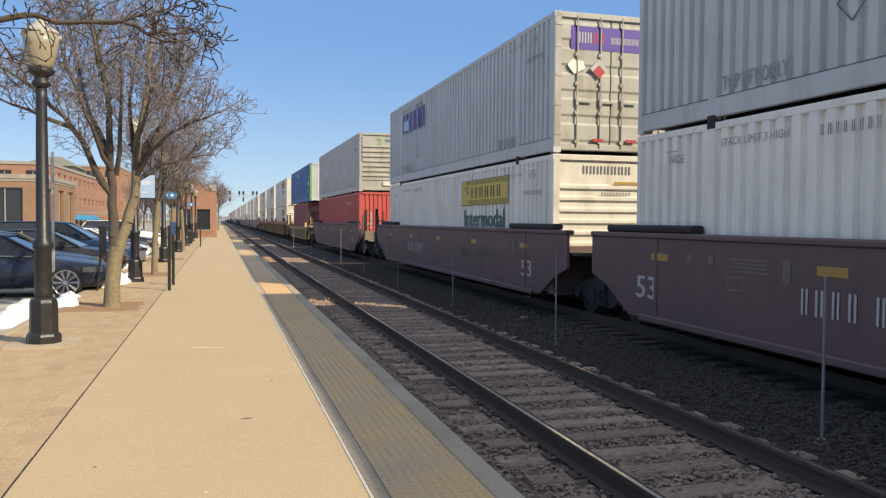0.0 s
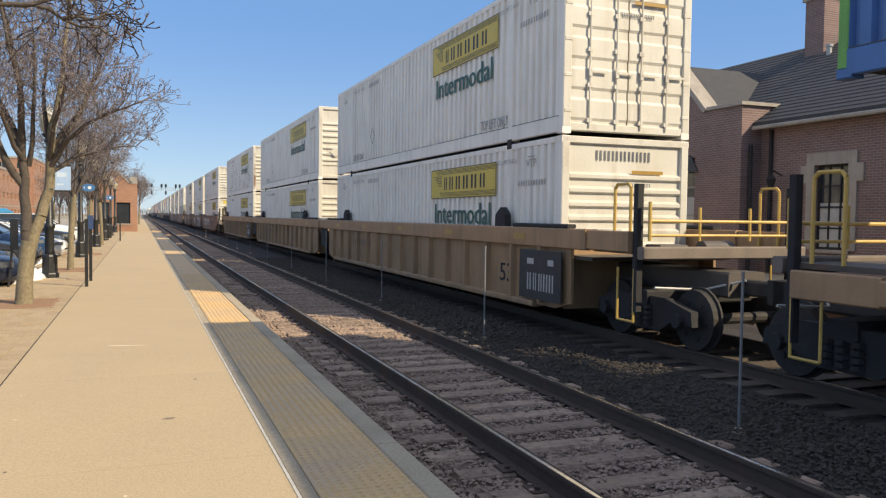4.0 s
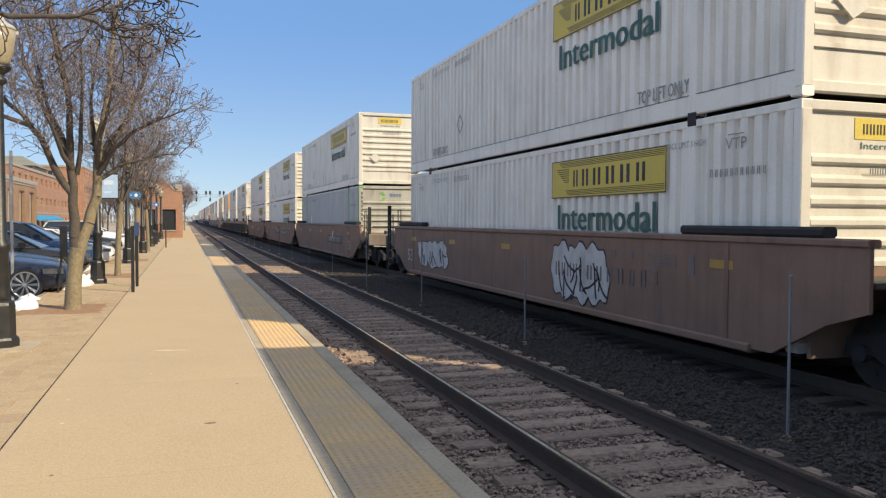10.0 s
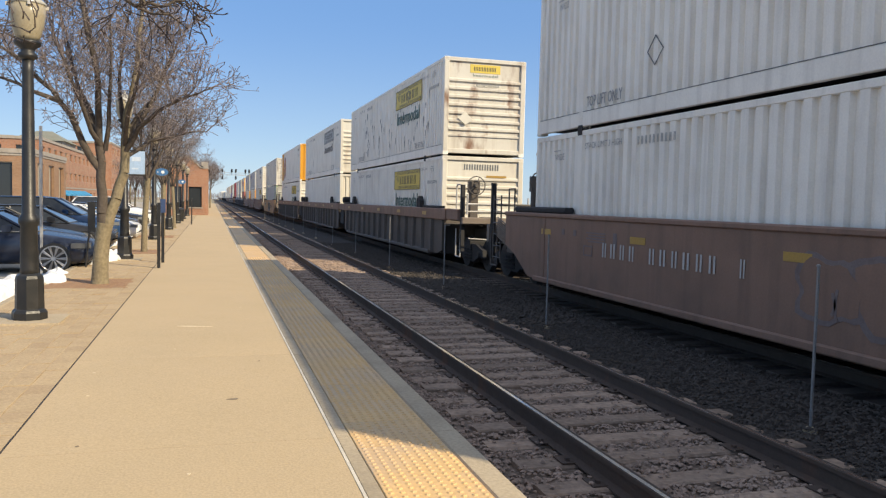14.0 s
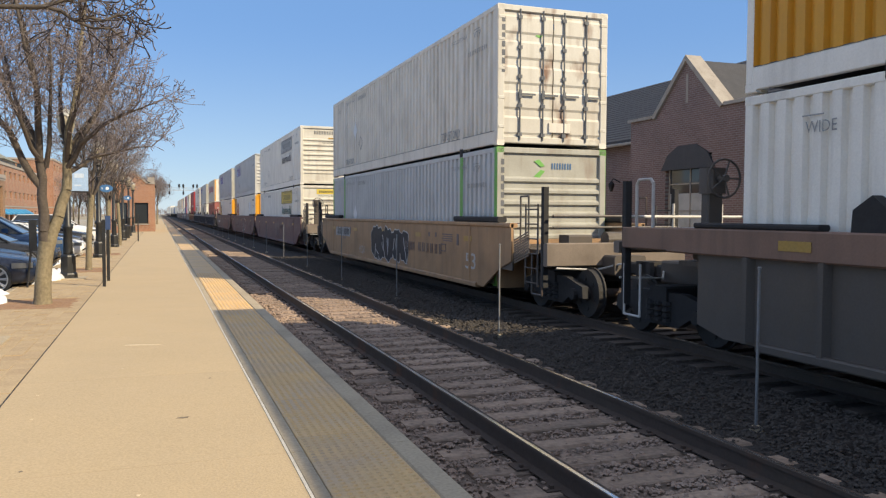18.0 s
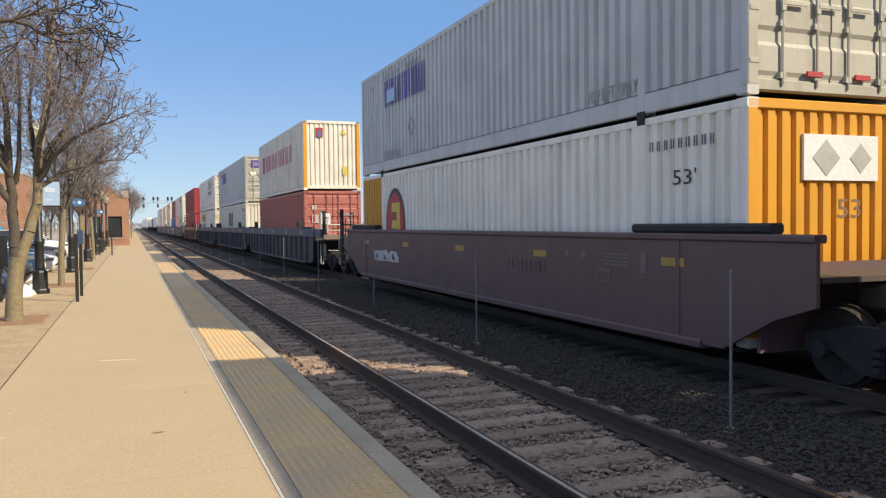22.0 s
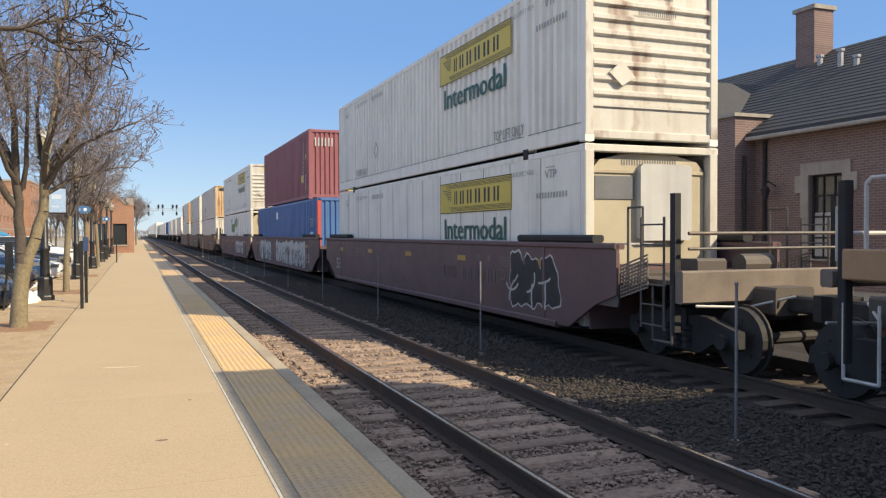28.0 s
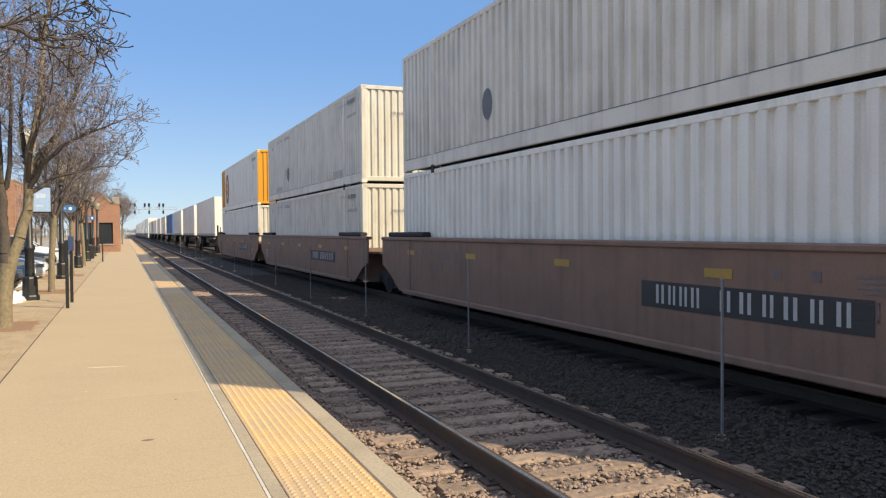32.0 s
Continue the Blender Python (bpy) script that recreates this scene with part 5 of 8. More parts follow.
def mesh_step(d):
    g = Geo()
    for i in range(9):
        x = -1.3 + i * 0.05
        g.box(x, x + 0.02, *sorted((d * 0.3, d * 0.9)), 1.62, 1.64)
        y0 = d * (0.3 + i * 0.075)
        g.box(-1.3, -0.85, *sorted((y0, y0 + d * 0.03)), 1.62, 1.64)
    return g


def ladder_geo(s, d):
    g = Geo()
    for y in (1.45, 1.95):
        g.tube((s * 1.43, d * y, 0.5), (s * 1.43, d * y, 2.0), 0.018, n=6)
    for i in range(6):
        g.tube((s * 1.43, d * 1.45, 0.55 + i * 0.27), (s * 1.43, d * 1.95, 0.55 + i * 0.27), 0.014, n=6)
    return g


def graffiti(w, y0, y1, z0, z1, seed, fill, line):
    """Spray-painted bubble letters on a near wall, each a body with inner strokes."""
    rnd = random.Random(seed)
    n = max(3, round((y1 - y0) / 0.8))
    for i in range(n):
        c = y0 + (y1 - y0) * (i + 0.5) / n
        ry, rz, zc = (y1 - y0) / n * 0.6, (z1 - z0) / 2 * (rnd.uniform(0.8, 1.0) + (0.08 if fill is SPRAY else 0.0)), (z0 + z1) / 2
        ph = [rnd.uniform(0, 6.28) for _ in range(3)]
        def blob(q):
            out = []
            for j in range(28):
                a = j * math.tau / 28
                ca, sa = math.cos(a), math.sin(a)
                k = (abs(ca) ** 4 + abs(sa) ** 4) ** -0.25 * (1 + 0.10 * math.sin(3 * a + ph[0]) + 0.08 * math.sin(7 * a + ph[1]))
                out.append((c + (ry * k * ca) * q + 0.12 * sa * rz, zc + q * rz * 0.92 * k * sa))
            return out
        d = 0.0006 * (i % 3)
        body = part("graffiti_letter", Geo().prism(blob(1.0), "x", -1.5055 - d, -1.503), line, w, "spray-painted bubble letter")
        part("letter_fill", Geo().prism(blob(0.93 if fill is SPRAY or line is SPRAY else 0.84), "x", -1.509 - d, -1.5058 - d), fill, body)
        for _ in range(4 if fill is SPRAY else 2):
            front = Geo()
            yy, zz, ang, ln = c + rnd.uniform(-0.3, 0.3) * ry, zc + rnd.uniform(-0.2, 0.5) * rz, rnd.uniform(4.0, 5.4), rz * rnd.uniform(0.6, 0.95)
            pts = []
            for j in range(6):
                pts.append((yy, zz))
                ang += rnd.uniform(-0.5, 0.5)
                yy, zz = yy + math.cos(ang) * ln / 4, min(max(zz + math.sin(ang) * ln / 4, z0 + 0.1), z1 - 0.1)
            for (a, b), (p, q) in zip(pts, pts[1:]):
                nx, nz = -(q - b), p - a
                m = math.hypot(nx, nz) or 1
                nx, nz = nx / m * 0.02, nz / m * 0.02
                front.prism([(a - nx, b - nz), (p - nx, q - nz), (p + nx, q + nz), (a + nx, b + nz)], "x", -1.514, -1.5105)
            part("letter_stroke", front.welded(), line, body)


def ribbon(pts, r, x):
    """A flat sprayed line through points on a near wall."""
    g = Geo()
    for (a, b), (p, q) in zip(pts, pts[1:]):
        n = math.hypot(p - a, q - b) or 1
        u, v = -(q - b) / n * r, (p - a) / n * r
        g.prism([(a - u, b - v), (p - u, q - v), (p + u, q + v), (a + u, b + v)], "x", x - 0.003, x)
    return g.welded()


def sprayed_torch(w, y, z):
    """Three leaf-shaped loops over a banded cup, in pale outline."""
    for k, (dy, tilt, h) in enumerate(((0.5, 0.5, 0.5), (0.12, 0.05, 0.62), (-0.3, -0.4, 0.6))):
        pts = []
        for j in range(15):
            a = j * math.tau / 14
            u, v = 0.15 * math.sin(a) * (1 - 0.3 * math.cos(a)), h * 0.5 * (1 - math.cos(a))
            pts.append((y + dy * 0.45 + u * math.cos(tilt) + v * math.sin(tilt), z + v * math.cos(tilt) - u * math.sin(tilt)))
        part("sprayed_leaf", ribbon(pts, 0.014, -1.504 - 0.001 * k), SPRAY_FAINT, w, "pale sprayed outline of a leaf")
    for k in range(4):
        h = 0.42 - 0.07 * k
        part("sprayed_band", ribbon([(y + h, z - 0.05 - 0.1 * k), (y, z - 0.08 - 0.1 * k), (y - h, z - 0.04 - 0.1 * k)], 0.018, -1.504), SPRAY_FAINT, w)


def sprayed_tag(w, y0, y1, z0, z1, seed):
    """A scrawled signature that cannot be read: short crossing strokes."""
    r = random.Random(seed)
    n = max(3, round((y1 - y0) / 0.14))
    for k in range(n):
        y = y0 + (y1 - y0) * (k + 0.5) / n
        pts = [(y + r.uniform(-0.07, 0.07), z0 + (z1 - z0) * q) for q in (1.0, 0.7, 0.4, 0.0)]
        part("sprayed_stroke", ribbon(pts, 0.014, -1.504 - 0.001 * (k % 3)), SPRAY, w)


def marks(w, half, style, ink, seed, num, drop):
    """Tape, stencils and number panels of a near side wall."""
    rnd = random.Random(seed)
    x = -1.504 if style == "smooth" else -1.534
    zt = 1.22 if style == "smooth" else 1.42 - drop
    for i in range(5):
        y = -half + 1.3 + i * (2 * half - 2.6) / 4
        part("reflector", cached(("reflector", style, drop), lambda: box(x - 0.004, x, -0.23, 0.23, zt, zt + 0.11), REFLECT), REFLECT, w, "yellow reflective tape").location = (0, y, 0)
    if style == "smooth":
        if num == "text":
            part("number_panel", cached(("number_panel",), lambda: box(x - 0.003, x, -1.75, 1.75, 0.78, 1.12), INK), INK, w).location = (0, -half + 4.5, 0)
        if num == "faded":
            tagged(part("car_number", cached(("number_bars", num), lambda: bars(x - 0.004, 0.1, 1.6, 0.96, 0.2, 9, 7, 0.55), INK_FADED), INK_FADED, w, "number painted as worn pale bars"), kind="stuff").location = (0, -half + 4.5, 0)
        else:
            tagged(part("car_number", cached(("number_bars", num), lambda: bars(x - 0.004, -1.5, 0.42, 0.84, 0.24, 6, 7, 0.42).add(*gv(bars(x - 0.004, 0.62, 1.5, 0.84, 0.24, 4, 9, 0.3))), INK_WHITE if num == "text" else INK_FADED), ink, w, "number painted as pale bars"), kind="stuff").location = (0, -half + 4.5, 0)
        if num != "faded":
            part("length_mark", cached(("length_mark",), lambda: side_text("53", 0.36, 0.3, 0.62, x - 0.004, 0.6, 0.03), INK_WHITE), ink, w).location = (0, -half + 1.15 if seed % 2 else half - 0.9, 0)
        if seed != 8:
            tagged(part("stencil", cached(("car_stencil",), lambda: stencil_block(x), INK_FADED), ink, w), kind="stuff").location = (0, -half + 2.6, 0)
        tagged(part("stencil", cached(("car_stencil",), lambda: stencil_block(x), INK_FADED), ink, w), kind="stuff").location = (0, half - 3.4, 0)
    else:
        tagged(part("car_number", cached(("number_bars_r",), lambda: bars(-1.444, -1.1, 0.35, 0.86, 0.2, 6, 7, 0.45).add(*gv(bars(-1.444, 0.5, 1.1, 0.86, 0.2, 3, 9, 0.4))), INK_FADED), ink, w, "number painted as pale bars"), kind="stuff").location = (0, half - 4.1, 0)
        if seed in (5, 7):
            part("black_plate", cached(("black_plate",), lambda: box(-1.54, -1.53, -0.75, 0.75, 0.4, 1.25), INK), INK, w).location = (0, -half + 0.5, 0)
            tagged(part("plate_number", cached(("plate_bars",), lambda: bars(-1.541, -0.5, 0.5, 0.55, 0.3, 5, 2).box(-1.544, -1.541, -0.5, -0.3, 1.0, 1.1).box(-1.544, -1.541, 0.2, 0.45, 1.0, 1.1), INK_WHITE), INK_WHITE, w), kind="stuff").location = (0, -half + 0.5, 0)
            part("length_mark", cached(("length_mark_r",), lambda: side_text("53", 0.36, 0.3, 0.6, -1.447, 0.55, 0.03), DARK), DARK, w).location = (0, -half + 2.0, 0)


def stencil_block(x):
    g = Geo()
    for i in range(4):
        g.box(x - 0.003, x, -0.35, 0.35 - 0.08 * (i % 2), 1.32 - i * 0.05, 1.345 - i * 0.05)
    g.box(x - 0.003, x, 0.75, 0.87, 1.25, 1.36).box(x - 0.003, x, 1.25, 1.37, 1.25, 1.36).box(x - 0.003, x, -0.75, -0.62, 1.1, 1.36)
    return g.box(x - 0.003, x, 0.1, 0.45, 0.92, 0.945).box(x - 0.003, x, 0.1, 0.45, 1.08, 1.105).box(x - 0.003, x, 0.1, 0.13, 0.92, 1.1).box(x - 0.003, x, 0.42, 0.45, 0.92, 1.1)


def well_car(fronts, style, body, chord, label, seed, sprays=(), num="", ink=None, half=8.3, box_len=16.15, front_brake=True, badge=None, drop=0.0):
    """A car of one or more wells over shared trucks; fronts: where the boxes in its wells begin along the train."""
    mids = [f * SCALE + box_len / 2 for f in fronts]
    c0 = sum(mids) / len(mids)
    car = thing("well_car", label, "rail car", group="cars of the train")
    walls = []
    for i, m in enumerate(mids):
        add_well(car, m - c0, style, body, chord, half, drop)
        near = [o for o in car.children if o.name.startswith("well_side")][2 * i]
        marks(near, half, style, ink or INK_WHITE, seed + i, num, drop)
        walls.append(near)
    add_truck(car, mids[0] - c0 - half - 1.75)
    add_truck(car, mids[-1] - c0 + half + 1.75)
    for k, (a, b) in enumerate(zip(mids, mids[1:])):
        add_truck(car, (a + b) / 2 - c0)
        if style == "ribbed":
            gap = (b - a) / 2 - half - 0.95
            for s in (-1, 1):
                part("joint_side", cached(("joint_side", chord.name, s, round(gap, 2)), lambda: Geo().rbox(*sorted((s * 1.5, s * 1.4)), -gap - 0.02, gap + 0.02, 1.33, 1.63, 0.015), chord), chord, car).location = (0, (a + b) / 2 - c0, 0)
                part("joint_skirt", cached(("joint_skirt", s, round(gap, 2)), lambda: box(*sorted((s * 1.42, s * 1.38)), -gap - 0.02, gap + 0.02, 0.62, 1.33), DARK), DARK, car).location = (0, (a + b) / 2 - c0, 0)
            if chord is not CAR_BROWN and not (chord is CAR_BLUE and k == 1):
                part("walkway", cached(("walkway",), lambda: Geo().rbox(-1.46, -0.7, -0.95, 0.95, 1.64, 1.69, 0.01), GALV), GALV, car, "pale steel walkway plate").location = (0, (a + b) / 2 - c0, 0)
            else:
                part("air_tank", cached(("air_tank",), lambda: Geo().tube((-1.3, 0, 1.82), (-0.5, 0, 1.82), 0.17, n=18).tube((-1.36, 0, 1.82), (-1.3, 0, 1.82), 0.12, 0.17, n=18).box(-1.2, -1.1, -0.12, 0.12, 1.1, 1.7).box(-0.7, -0.6, -0.12, 0.12, 1.1, 1.7), DARK), DARK, car, "dark air reservoir").location = (0, (a + b) / 2 - c0 + 0.2, 0)
        part("articulation", cached(("articulation",), lambda: Geo().rbox(-0.5, 0.5, -0.9, 0.9, 0.8, 1.1, 0.05, "y"), CAR_DARK), CAR_DARK, car).location = (0, (a + b) / 2 - c0, 0)
    rail = RAIL_YELLOW if body in (CAR_YELLOW, CAR_OCHRE) else RAIL_PALE if style == "ribbed" else RAILING
    add_end(car, mids[0] - c0 - half, -1, front_brake and seed % 2 == 0, rail, style == "ribbed", drop)
    add_end(car, mids[-1] - c0 + half, 1, True, rail, style == "ribbed", drop)
    if style == "ribbed":
        for d, m in ((-1, mids[0]), (1, mids[-1])):
            for s in (-1, 1):
                part("end_side", cached(("end_side", chord.name, s, d), lambda: Geo().rbox(*sorted((s * 1.5, s * 1.4)), *sorted((d * 0.95, d * 2.05)), 1.33, 1.63, 0.015), chord), chord, car).location = (0, m - c0 + d * half, -drop * 0.9)
    if badge is not None:
        pl = part("black_panel", Geo().rbox(-1.512, -1.5015, -1.2, 1.1, 0.84, 1.36, 0.003, "y"), INK, walls[badge], "black painted panel with a pale mark")
        part("panel_mark", box(-1.516, -1.513, 0.1, 0.85, 1.2, 1.29).box(-1.516, -1.513, 0.36, 0.58, 0.92, 1.2).box(-1.516, -1.513, -0.9, 0.2, 1.1, 1.13).box(-1.516, -1.513, -0.9, 0.2, 1.04, 1.07).box(-1.516, -1.513, -0.9, 0.2, 0.98, 1.01), INK_WHITE, pl)
    for i, y0, y1, z0, z1, sd, dark in sprays:
        graffiti(walls[i], y0 - 8.07, y1 - 8.07, z0, z1, sd, (SPRAY, SPRAY_DARK, body, SPRAY_DARK, body, INK_FADED)[dark], (SPRAY_DARK, SPRAY, INK_FADED, INK_FADED, SPRAY, body)[dark])
    MOVERS.append((car, c0, 0.0))
    return car


LOW, HIGH = 0.31, 3.24


def stack(front, top, bottom, lite=False):
    if bottom:
        container(bottom, front + (2.0 if KINDS[bottom].get("feet") == 40 else 0.0), LOW, lite)
    if top:
        upper = container(top, front + (2.0 if KINDS[top].get("feet") == 40 else 0.0), HIGH, lite)
        if bottom and not lite and KINDS[top].get("feet") != 40 and KINDS[bottom].get("feet") != 40:
            for y in (2.02, 14.13):
                part("twist_lock", cached(("twist_lock",), lambda: Geo().rbox(-1.305, -1.16, -0.09, 0.09, -0.13, 0.07, 0.015, "y"), DARK), DARK, upper, "dark greasy lock between the boxes").location = (0, y, 0)


# cars with their wells, in the order in which they come by
def big_number(car, i, *runs):
    """Large white letters and digits, as bars, on the near side of one unit."""
    near = [o for o in car.children if o.name.startswith("well_side")][2 * i]
    for y0, y1, z, h, n in runs:
        tagged(part("car_number", bars(-1.508, y0, y1, z, h, n, 7, 0.48), INK_WHITE, near, "large number painted as white bars"), kind="stuff")


# The unit and stack at -24.4 are never in view; added for their shadow.
plum_car = well_car([-24.4, -4.6, 15.15], "smooth", CAR_PLUM, CAR_PLUM, "dark plum three-unit well car with white stencils", 1, num="x")
well_car([38.85], "smooth", CAR_PLUM, CAR_PLUM, "dark plum single well car with white stencils", 3)
well_car([62.95], "ribbed", CAR_YELLOW, CAR_TAN, "weathered yellow short well car with ribbed sides", 4, half=6.35, box_len=12.19, front_brake=False, drop=0.38)
well_car([82.9, 102.5, 122.2], "ribbed", CAR_OCHRE, CAR_TAN, "weathered yellow three-unit well car with ribbed sides", 5)
graffiti_car = well_car([146.2, 165.7, 185.2], "smooth", CAR_BROWN, CAR_BROWN, "rusty brown three-unit well car covered in graffiti", 8,
         [(0, 7.5, 14.0, 0.6, 1.4, 11, 0), (1, 1.8, 5.8, 0.36, 1.5, 14, 0), (1, 0.1, 1.6, 0.5, 1.4, 17, 2), (1, 6.1, 8.0, 0.5, 1.4, 18, 2), (1, 9.5, 12.5, 0.6, 1.3, 15, 0), (2, 3.9, 5.8, 0.36, 1.5, 13, 0), (2, 12.0, 14.5, 0.5, 1.3, 16, 0)])
graffiti_car_sides = [o for o in graffiti_car.children if o.name.startswith("well_side")]
sprayed_torch(graffiti_car_sides[0], -5.6, 0.95)
sprayed_tag(graffiti_car_sides[0], -4.6, -3.3, 1.25, 1.48, 3)
sprayed_tag(graffiti_car_sides[0], -1.55, -1.0, 0.75, 1.3, 4)
brown_car = well_car([209.3, 228.9, 248.6], "smooth", CAR_BROWN, CAR_BROWN, "brown three-unit well car with white numbers", 11,
         [(2, 3.0, 8.0, 0.5, 1.4, 22, 2)], num="text", badge=1)
well_car([272.1, 291.8, 312.1], "ribbed", CAR_DARK, CAR_BROWN, "dark ribbed three-unit well car with brown top chords", 14)
tan_car = well_car([335.8], "smooth", CAR_TAN, CAR_TAN, "tan single well car with black and white graffiti", 17,
         [(0, 5.5, 9.3, 0.34, 1.5, 31, 1)])
tan_side = [o for o in tan_car.children if o.name.startswith("well_side")][0]
tan_panel = part("number_panel", box(-1.506, -1.5015, 4.3, 6.6, 1.0, 1.32), INK_WORN, tan_side, "grey painted panel with a dark number as bars")
tagged(part("car_number", bars(-1.507, 5.55, 6.4, 1.06, 0.2, 4, 7, 0.4).add(*gv(bars(-1.507, 4.45, 5.35, 1.06, 0.2, 6, 9, 0.4))), INK, tan_panel), kind="stuff")
sprayed_tag(tan_side, 2.2, 2.9, 0.5, 0.75, 7)
well_car([360.0, 379.6, 399.4], "smooth", CAR_PLUM, CAR_PLUM, "dark brown three-unit well car with large graffiti", 18,
         [(0, 5.8, 7.5, 0.36, 1.5, 41, 5), (1, 8.4, 12.6, 0.42, 1.45, 42, 5), (1, 4.7, 7.6, 0.36, 1.5, 43, 4), (1, 1.3, 2.2, 0.75, 1.3, 45, 5), (2, 12.2, 14.4, 0.75, 1.1, 44, 0)], num="faded")
well_car([423.1, 442.9, 462.8], "ribbed", CAR_NAVY, CAR_BLUE, "dark ribbed three-unit well car with blue top chords", 21)
well_car([486.9], "ribbed", CAR_BROWN, CAR_TAN, "rusty ribbed single well car with yellow top chords", 23)
well_car([510.6, 530.6, 550.3], "smooth", CAR_PLUM, CAR_PLUM, "dark plum three-unit well car with white graffiti", 24, front_brake=False, sprays=
         [(0, 0.5, 2.2, 0.4, 1.5, 51, 1), (1, 1.4, 8.6, 0.36, 1.52, 52, 0), (1, 10.2, 13.9, 0.36, 1.5, 53, 0), (2, 2.2, 6.2, 0.42, 1.35, 54, 0)], num="x")
well_car([574.2, 594.3, 614.1], "smooth", CAR_BROWN, CAR_BROWN, "reddish-brown three-unit well car with a white number", 27, num="text")

for unit in (1, 2):
    big_number(plum_car, unit, (3.15, 4.1, 0.76, 0.30, 4), (1.9, 3.0, 0.76, 0.30, 5))
big_number(brown_car, 2, (3.6, 4.8, 0.94, 0.24, 4), (1.5, 3.3, 0.94, 0.24, 6), (0.9, 1.1, 0.94, 0.24, 1))

for front, top, bottom in ((-24.4, "grey", "white"), (-4.6, "courier", "white"), (15.15, "courier", "white_plain"), (38.85, "grey", "red"),
                           (60.95, "blue_lime", None), (60.95, None, "maroon"), (82.9, "white_doors", "white_plain"), (102.5, "white", "white"), (122.2, "white_drips", "white_plain"),
                           (146.2, "white_rusty", "white_wide"), (165.7, "white_wide", "white_wide"), (185.2, "white", "white"), (209.3, "white", "grey_lime"),
                           (228.9, "white", "white_plain"), (248.6, "white_plain", "white"), (272.1, "white_drips", "white_plain"), (291.8, "white_grey", "white_bare"),
                           (312.1, "badge", "white"), (335.8, "grey_top", "grey_lime"), (360.0, "white_grey", "white_high"), (379.6, "courier_rib", "badge_patched"),
                           (399.4, "courier", "badge"), (423.1, "ocean", "oxide"), (442.9, "courier", "freight"), (462.8, "white_framed", "white_doors_rusty"),
                           (486.9, "crimson", "crimson"), (510.6, "white_rusty", "reefer"), (530.6, "maroon", "blue_red"), (550.3, "white_rusty", "reefer_green"),
                           (574.2, "beige_rust", "white_bare"), (594.3, "beige", "beige"), (614.1, "badge", "white_bare")):
    stack(front, top, bottom)

# trailers on spine cars, then more stacks far behind


def trailer(front, wall, label):
    e = thing("trailer", label, "trailer", group="trailers of the train")
    z = 1.5
    for s in (-1, 1):
        w = part("side_wall", cached(("van_side", wall.name, s), lambda: van_side(s), wall), wall, e)
        part("lower_rail", cached(("van_rail", s), lambda: Geo().rbox(*sorted((s * 1.3, s * 1.22)), 0, 16.1, 0.0, 0.2, 0.02), GALV), GALV, e)
    part("roof", cached(("van_roof", wall.name), lambda: box(-1.28, 1.28, 0.02, 16.1, 3.02, 3.08), wall), wall, e)
    part("front_wall", cached(("van_front", wall.name), lambda: Geo().rbox(-1.29, 1.29, 0.0, 0.06, 0.0, 3.08, 0.02, "z"), wall), wall, e)
    part("rear_door", cached(("van_door", wall.name), lambda: box(-1.28, 1.28, 16.06, 16.12, 0.0, 3.08), wall), wall, e)
    part("floor_frame", cached(("van_floor",), lambda: box(-1.2, 1.2, 0.1, 16.0, -0.15, 0.05), DARK), DARK, e)
    part("landing_leg", cached(("landing_leg",), lambda: box(-0.9, -0.75, 3.0, 3.2, -0.6, 0.0).box(0.75, 0.9, 3.0, 3.2, -0.6, 0.0), DARK), DARK, e)
    for y in (12.6, 13.9):
        for s in (-1, 1):
            part("tyre", cached(("van_tyre", s), lambda: Geo().tube((s * 0.75, 0, 0), (s * 1.28, 0, 0), 0.5, n=18), BLACK), BLACK, e).location = (0, y, -0.5)
    MOVERS.append((e, front * SCALE, z))


def van_side(s):
    g = box(*sorted((s * 1.27, s * 1.24)), 0.0, 16.1, 0.15, 3.06)
    for i in range(27):
        y = 0.1 + i * 0.61
        g.box(*sorted((s * 1.283, s * 1.27)), y - 0.03, y + 0.03, 0.2, 3.02)
    return g


def spine_car(front):
    c = thing("spine_car", "dark steel spine car with a low centre beam", "rail car", group="cars of the train")
    part("beam", cached(("spine_beam",), lambda: Geo().rbox(-0.35, 0.35, -1.4, 17.6, 0.75, 1.15, 0.04), CAR_DARK), CAR_DARK, c)
    part("hitch", cached(("hitch",), lambda: Geo().prism([(0.5, 1.15), (1.5, 1.15), (1.1, 1.35), (0.9, 1.35)], "x", -0.5, 0.5), DARK), DARK, c)
    part("wheel_deck", cached(("wheel_deck",), lambda: box(-1.4, 1.4, 11.6, 15.2, 0.42, 0.502).box(-1.4, -1.3, 11.6, 15.2, 0.42, 0.7), DARK), DARK, c)
    add_truck(c, -1.3)
    MOVERS.append((c, front * SCALE, 0.0))


